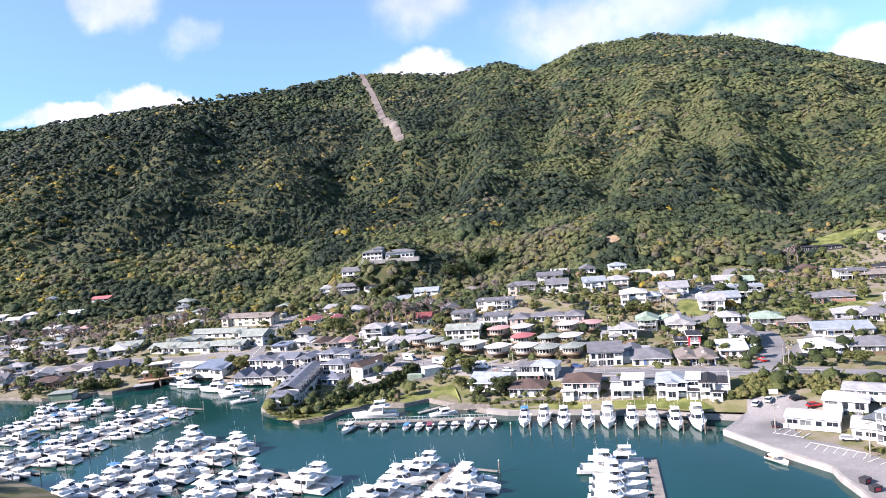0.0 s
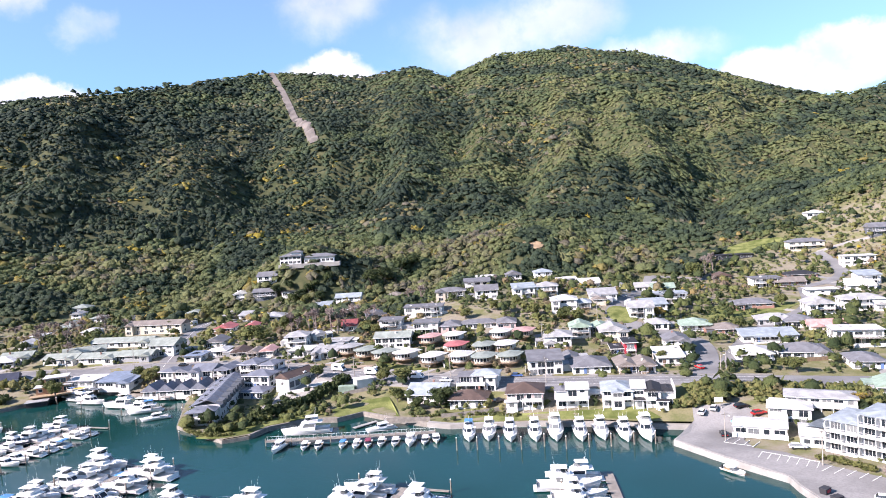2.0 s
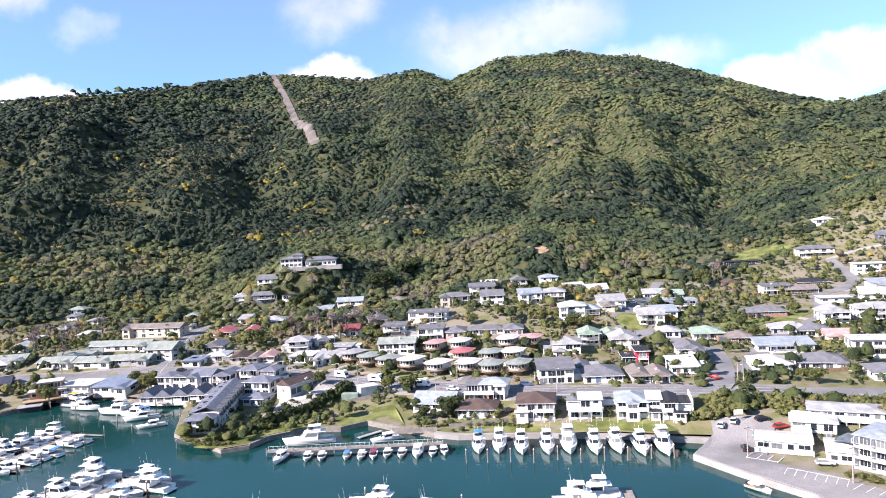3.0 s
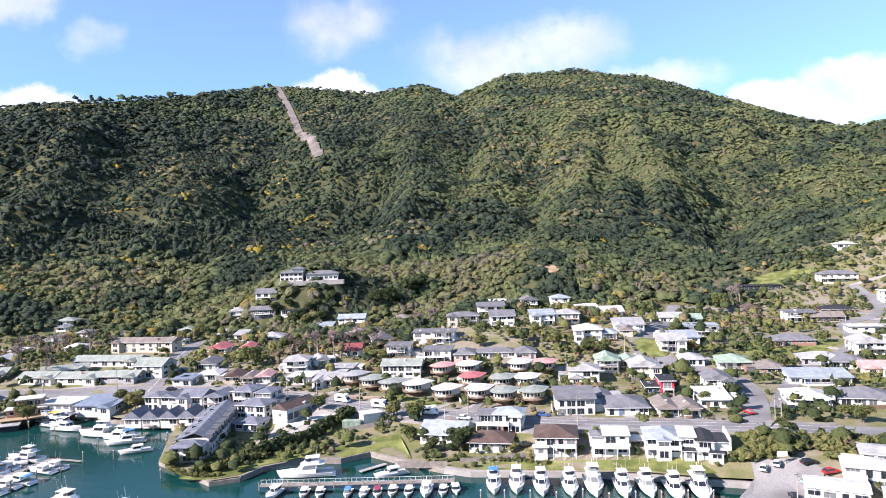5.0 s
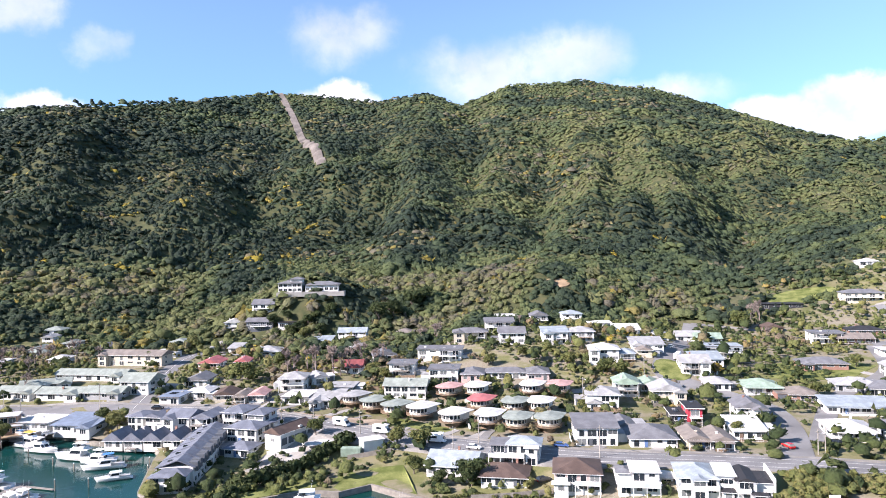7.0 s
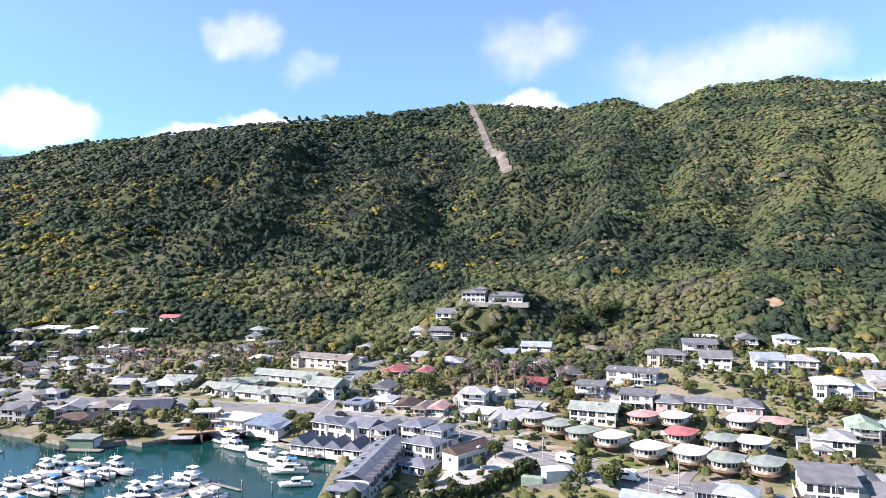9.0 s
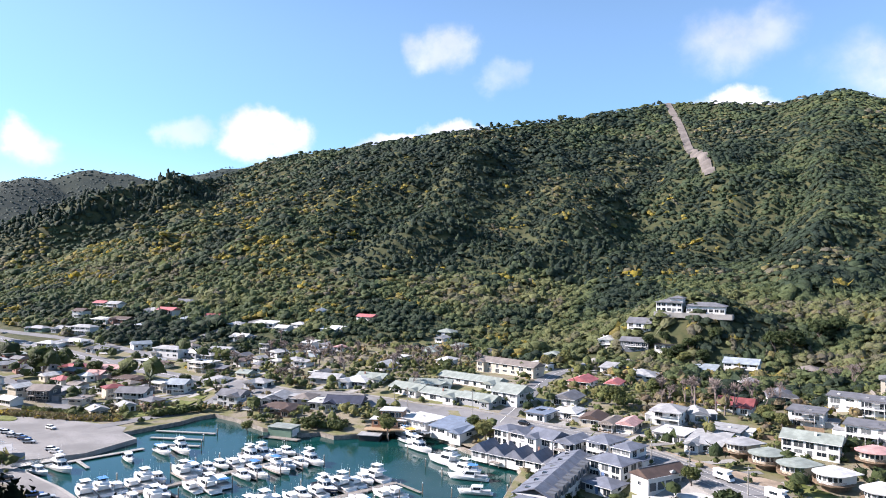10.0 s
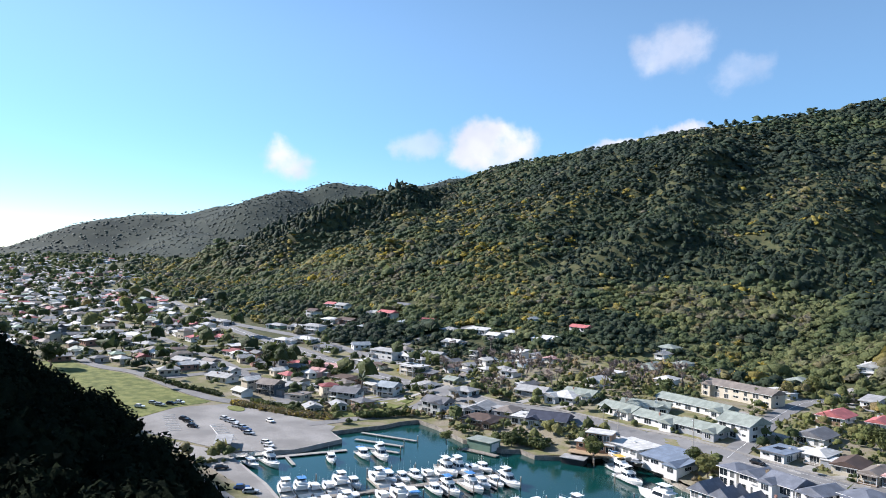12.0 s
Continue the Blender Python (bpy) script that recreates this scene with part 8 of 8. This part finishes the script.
hedge([(-331, 230), (-316, 236), (-300, 242), (-284, 251)], 5.0, 1.7, 0.86, "low brown shrubs between the car park and the road")
hedge([(-330, 238), (-312, 245), (-296, 253)], 4.0, 1.5, 0.42, "low olive shrubs between the car park and the road")
hedge([(-404, 214), (-372, 221), (-348, 230)], 2.6, 2.2, 0.3, "dark green hedge beside the playing field")
hedge([(-279, 262), (-274, 272), (-271, 282)], 3.4, 3.0, 0.35, "green shrubs above the stone edge of the cove")

t = thing("toilet_block", pose(-267.5, 198, ground_z(-267.5, 198), 0, 0, -27), "low dark brown block with a flat roof by the wharf", "building")
part("wall", boxes((-5.5, 5.5, -2.4, 2.4, -0.6, 2.7)), "wall_brown", t)
part("roof", boxes((-6.0, 7.2, -2.9, 2.9, 2.7, 2.95), bevel=0.03), "roof_grey", t)
for k in (-3.4, 0.0, 3.4):
    part("door", boxes((k - 0.5, k + 0.5, -2.45, -2.405, 0.0, 2.1)), "wall_black", t)
for k in (-2.3, 2.3):
    part("post", boxes((6.7, 6.85, k - 0.07, k + 0.07, -0.5, 2.7)), "pole", t)

# ---- cars, vans and poles ----
wheel_me = bpy.data.meshes.new("wheel")
bm = tube(bmesh.new(), (0, -0.11, 0), (0, 0.11, 0), 0.32, 0.32, 12)
bm.to_mesh(wheel_me), bm.free()
wheel_me.materials.append(MATS["rubber"])


def wheels(t, xs, half):
    for x in xs:
        for y in (-half, half):
            w = part("wheel", wheel_me, "rubber", t)
            w.matrix_basis = pose(x, y, 0.32)


def car(x, y, yaw, colour):
    z = ground_z(x, y) + 0.16
    t = thing("car", pose(x, y, z, 0, 0, yaw), "%s car parked on the sealed ground" % colour[4:], "car", "parked cars")
    bm = bmesh.new()
    side = [(-2.2, 0.35), (-2.25, 0.85), (-1.5, 0.92), (1.0, 0.95), (2.1, 0.78), (2.2, 0.4)]
    a = [bm.verts.new((px, -0.88, pz)) for px, pz in side]
    b = [bm.verts.new((px, 0.88, pz)) for px, pz in side]
    n = len(side)
    for i in range(n):
        bm.faces.new((a[i], a[(i + 1) % n], b[(i + 1) % n], b[i]))
    bm.faces.new(a[::-1]), bm.faces.new(b)
    bmesh.ops.recalc_face_normals(bm, faces=bm.faces)
    bmesh.ops.bevel(bm, geom=bm.edges[:], offset=0.07, segments=2, affect="EDGES")
    part("body", bm, colour, t)
    lo = [(-2.0, -0.8), (1.0, -0.8), (1.0, 0.8), (-2.0, 0.8)]
    hi = [(-1.55, -0.62), (0.25, -0.62), (0.25, 0.62), (-1.55, 0.62)]
    part("glasshouse", frustum(lo, 0.9, hi, 1.42), "glass", t)
    part("roof", frustum([(x * 1.02, y * 1.03) for x, y in hi], 1.42, [(x * 0.95, y * 0.9) for x, y in hi], 1.48), colour, t)
    for y2 in (-0.6, 0.6):
        part("headlight", boxes((2.12, 2.2, y2 - 0.18, y2 + 0.18, 0.55, 0.72), bevel=0.02), "trim", t)
        part("tail_light", boxes((-2.28, -2.2, y2 - 0.14, y2 + 0.14, 0.6, 0.8), bevel=0.02), "car_red", t)
    wheels(t, (-1.35, 1.35), 0.8)


def van(x, y, yaw):
    z = ground_z(x, y) + 0.18
    t = thing("campervan", pose(x, y, z, 0, 0, yaw), "white camper van parked by the road", "van", "parked vans")
    bm = boxes((-3.0, 1.9, -1.05, 1.05, 0.45, 2.75), bevel=0.12)
    part("body", bm, "car_white", t)
    part("cab", frustum([(1.9, -1.0), (3.1, -0.95), (3.1, 0.95), (1.9, 1.0)], 0.45, [(1.9, -0.95), (2.3, -0.85), (2.3, 0.85), (1.9, 0.95)], 1.95), "car_white", t)
    part("windscreen", frustum([(2.35, -0.85), (3.0, -0.85), (3.0, 0.85), (2.35, 0.85)], 1.2, [(2.3, -0.8), (2.42, -0.8), (2.42, 0.8), (2.3, 0.8)], 1.97), "glass", t)
    for y0, y1 in ((-1.09, -1.055), (1.055, 1.09)):
        part("side_window", boxes((-1.6, 0.6, y0, y1, 1.5, 2.2)), "glass", t)
    part("roof_pod", boxes((0.6, 2.5, -0.9, 0.9, 2.75, 3.05), bevel=0.1), "car_white", t)
    wheels(t, (-1.9, 2.2), 0.95)


def power_pole(x, y, h):
    z = ground_z(x, y)
    t = thing("street_pole", pose(x, y, z, 0, 0, 20), "weathered pole with a cross arm and a lamp", "pole", "street poles")
    part("post", tube(bmesh.new(), (0, 0, -0.5), (0, 0, h), 0.15, 0.1, 8), "pole", t)
    part("cross_arm", boxes((-1.0, 1.0, -0.07, 0.07, h - 0.7, h - 0.55)), "pole", t)
    part("lamp_arm", tube(bmesh.new(), (0, 0, h - 1.2), (0, -1.6, h - 0.6), 0.04, sides=5), "steel", t)
    part("lamp", boxes((-0.12, 0.12, -2.1, -1.5, h - 0.66, h - 0.52), bevel=0.03), "trim", t)

# ---- cars, poles and single trees ----
car(55.3, 215.3, 60, "car_white")
car(59.2, 216.4, 60, "car_white")
car(66.8, 215.2, 10, "car_black")
car(69.8, 210.5, 15, "car_red")
car(63.0, 208.0, 20, "car_teal")
car(56.3, 201.4, 80, "car_black")
car(70.2, 188.4, -15, "car_silver")
car(72.6, 155.4, -30, "car_white")
car(78.3, 157.8, 10, "car_black")
car(68.7, 256.3, 100, "car_red")
car(85.2, 258.3, 5, "car_black")
car(102.2, 220.6, -20, "car_silver")
car(100.2, 223.0, -20, "car_white")
for cx, cy, paint in ((-298.5, 214.8, "car_white"), (-288.0, 214.2, "car_silver"), (-284.0, 213.6, "car_blue"), (-309.5, 201.0, "car_black"), (-346.0, 199.0, "car_silver"), (-262.5, 211.5, "car_white")):
    car(cx, cy, 30, paint)
car(-342.5, 192.3, 40, "car_white")
car(-341.7, 200.4, 40, "car_silver")
car(-341.5, 205.1, 40, "car_black")
car(-341.9, 208.9, 40, "car_white")
car(-314.3, 201.1, 30, "car_black")
car(-300.7, 199.5, 30, "car_black")
car(-305.9, 214.4, 30, "car_white")
car(-301.2, 214.3, 30, "car_silver")
car(-291.5, 213.3, 30, "car_white")
car(-278.5, 212.3, 30, "car_silver")
car(-258.5, 210.5, 20, "car_white")
car(-242.9, 187.1, 70, "car_black")
car(-221.7, 184.4, 60, "car_blue")
car(-217.2, 185.0, 60, "car_silver")
van(-100.0, 295.9, -35)
van(-64.0, 287.0, -32)
van(-49.5, 277.4, -26)
van(-31.9, 267.3, -15)
car(-20.5, 260.6, -20, "car_white")
car(5.0, 260.2, -15, "car_blue")
car(-137.0, 313.1, -5, "car_black")
car(-2.7, 240.1, 30, "car_black")
car(84.0, 259.0, 0, "car_black")
car(-52.1, 334.2, 0, "car_white")
van(67.9, 353.8, 60)
car(72.1, 377.6, 50, "car_white")
car(-296.0, 271.3, 20, "car_black")
car(-292.3, 227.4, 0, "car_white")
car(-167.9, 295.8, 20, "car_silver")
power_pole(55.1, 197.1, 8)
power_pole(70.3, 176.5, 9)
power_pole(-84.9, 290.3, 8)
power_pole(-56.4, 277.7, 8)
power_pole(-19.0, 265.9, 9)
power_pole(14.1, 249.8, 9)
power_pole(75.2, 248.7, 8)
power_pole(73.9, 250.0, 7)
power_pole(20.3, 311.2, 10)
power_pole(49.2, 336.6, 9)
power_pole(-26.6, 259.2, 8)
power_pole(-73.3, 287.2, 8)
power_pole(-160.7, 316.6, 10)
power_pole(-196.3, 314.7, 8)
power_pole(-192.3, 318.4, 8)
power_pole(-325.9, 243.7, 8)
power_pole(-340.2, 275.5, 9)
power_pole(-327.4, 344.8, 9)
power_pole(-386.9, 332.5, 9)
leafy_tree(-209.3, 377.7, 7, 0.35)
leafy_tree(-173.5, 388.5, 8, 0.3)
leafy_tree(-172.1, 412.2, 7, 0.75)
leafy_tree(-168.3, 429.5, 9, 0.6)
leafy_tree(-153.5, 305.0, 6, 0.3)
leafy_tree(-145.4, 299.0, 7, 0.65)
leafy_tree(-152.6, 333.2, 5, 0.3)
leafy_tree(-113.5, 346.1, 10, 0.45)
leafy_tree(-104.3, 367.3, 9, 0.4)
leafy_tree(-112.9, 452.8, 8, 0.6)
leafy_tree(-62.3, 351.3, 7, 0.65)
leafy_tree(-55.7, 346.0, 6, 0.65)
leafy_tree(-43.9, 268.0, 6, 0.6)
leafy_tree(-36.6, 262.9, 7, 0.55)
leafy_tree(-37.6, 250.9, 6, 0.5)
leafy_tree(-30.1, 243.2, 5, 0.25)
leafy_tree(-21.5, 241.8, 8, 0.2)
leafy_tree(-71.0, 279.4, 6, 0.4)
leafy_tree(-46.7, 504.5, 13, 0.15)
leafy_tree(-53.5, 496.5, 13, 0.12)
leafy_tree(-72.5, 472.3, 12, 0.2)
leafy_tree(-64.6, 479.6, 12, 0.15)
leafy_tree(-12.3, 351.7, 6, 0.55)
leafy_tree(2.9, 358.4, 6, 0.6)
leafy_tree(14.1, 359.0, 6, 0.55)
leafy_tree(21.0, 347.9, 7, 0.55)
leafy_tree(33.5, 339.0, 8, 0.5)
leafy_tree(39.7, 336.0, 7, 0.5)
leafy_tree(23.7, 311.7, 8, 0.6)
leafy_tree(78.4, 339.4, 6, 0.95)
leafy_tree(133.5, 449.7, 12, 0.5)
leafy_tree(111.2, 338.5, 5, 0.2)
leafy_tree(52.5, 268.9, 4, 0.6)
leafy_tree(59.2, 268.5, 5, 0.6)
leafy_tree(107.3, 316.9, 6, 0.5)
leafy_tree(141.3, 352.0, 6, 0.55)
leafy_tree(96.7, 207.7, 4, 0.9)
leafy_tree(96.5, 243.1, 6, 0.5)
leafy_tree(94.1, 247.5, 5, 0.55)
leafy_tree(-394.6, 279.5, 16, 0.05)
leafy_tree(-181.6, 290.3, 7, 0.45)
leafy_tree(-211.4, 281.7, 6, 0.3)
leafy_tree(-228.0, 265.1, 5, 0.5)
leafy_tree(-312.7, 316.1, 6, 0.3)
leafy_tree(-357.3, 300.6, 8, 0.3)
leafy_tree(-377.0, 296.3, 9, 0.3)
leafy_tree(-449.1, 178.8, 14, 0.15)
leafy_tree(-321.0, 309.8, 7, 0.2)
leafy_tree(-187.3, 296.3, 6, 0.4)
leafy_tree(-148.5, 302.2, 6, 0.65)
for k in range(9):
    leafy_tree(-134 + 4.2 * k, trnd.uniform(456, 472), trnd.uniform(6, 9), trnd.choice((0.1, 0.2, 0.3)))
bare_tree(-87.2, 359.1, 14)
bare_tree(-78.5, 352.8, 15)
bare_tree(-73.1, 357.6, 13)
bare_tree(-69.6, 377.5, 12)
bare_tree(-92.4, 366.0, 11)
bare_tree(-97.5, 360.1, 9)
bare_tree(-36.1, 409.4, 11)
bare_tree(-43.6, 412.0, 10)
bare_tree(-200.0, 391.1, 10)
bare_tree(-245.4, 395.9, 10)
bare_tree(-217.8, 365.1, 9)
bare_tree(-231.8, 366.4, 9)
bare_tree(7.1, 423.7, 8)
bare_tree(141.1, 456.8, 13)
bare_tree(148.5, 462.8, 13)
bare_tree(131.4, 411.8, 9)
bare_tree(-270.4, 376.4, 9)
bare_tree(-289.2, 370.2, 9)
bare_tree(-299.3, 372.1, 9)
bare_tree(-273.5, 366.2, 8)
bare_tree(-314.1, 361.0, 10)
bare_tree(-268.9, 324.3, 9)
bare_tree(-313.6, 344.2, 10)
bare_tree(-239.1, 374.7, 8)
bare_tree(-203.0, 337.6, 9)
bare_tree(-330.0, 351.0, 10)
bare_tree(-267.5, 330.4, 8)
bare_tree(77.0, 160.4, 6)
for k in range(34):
    bx, by = trnd.uniform(-345, -190), trnd.uniform(345, 405)
    if k > 25:
        bx, by = trnd.uniform(-105, -55), trnd.uniform(342, 390)
    if free_spot(np.array([bx]), np.array([by]), 1.0)[0]:
        bare_tree(bx, by, trnd.uniform(8, 12))
palm(-318.9, 288.1, 11)
palm(-323.0, 291.2, 11)
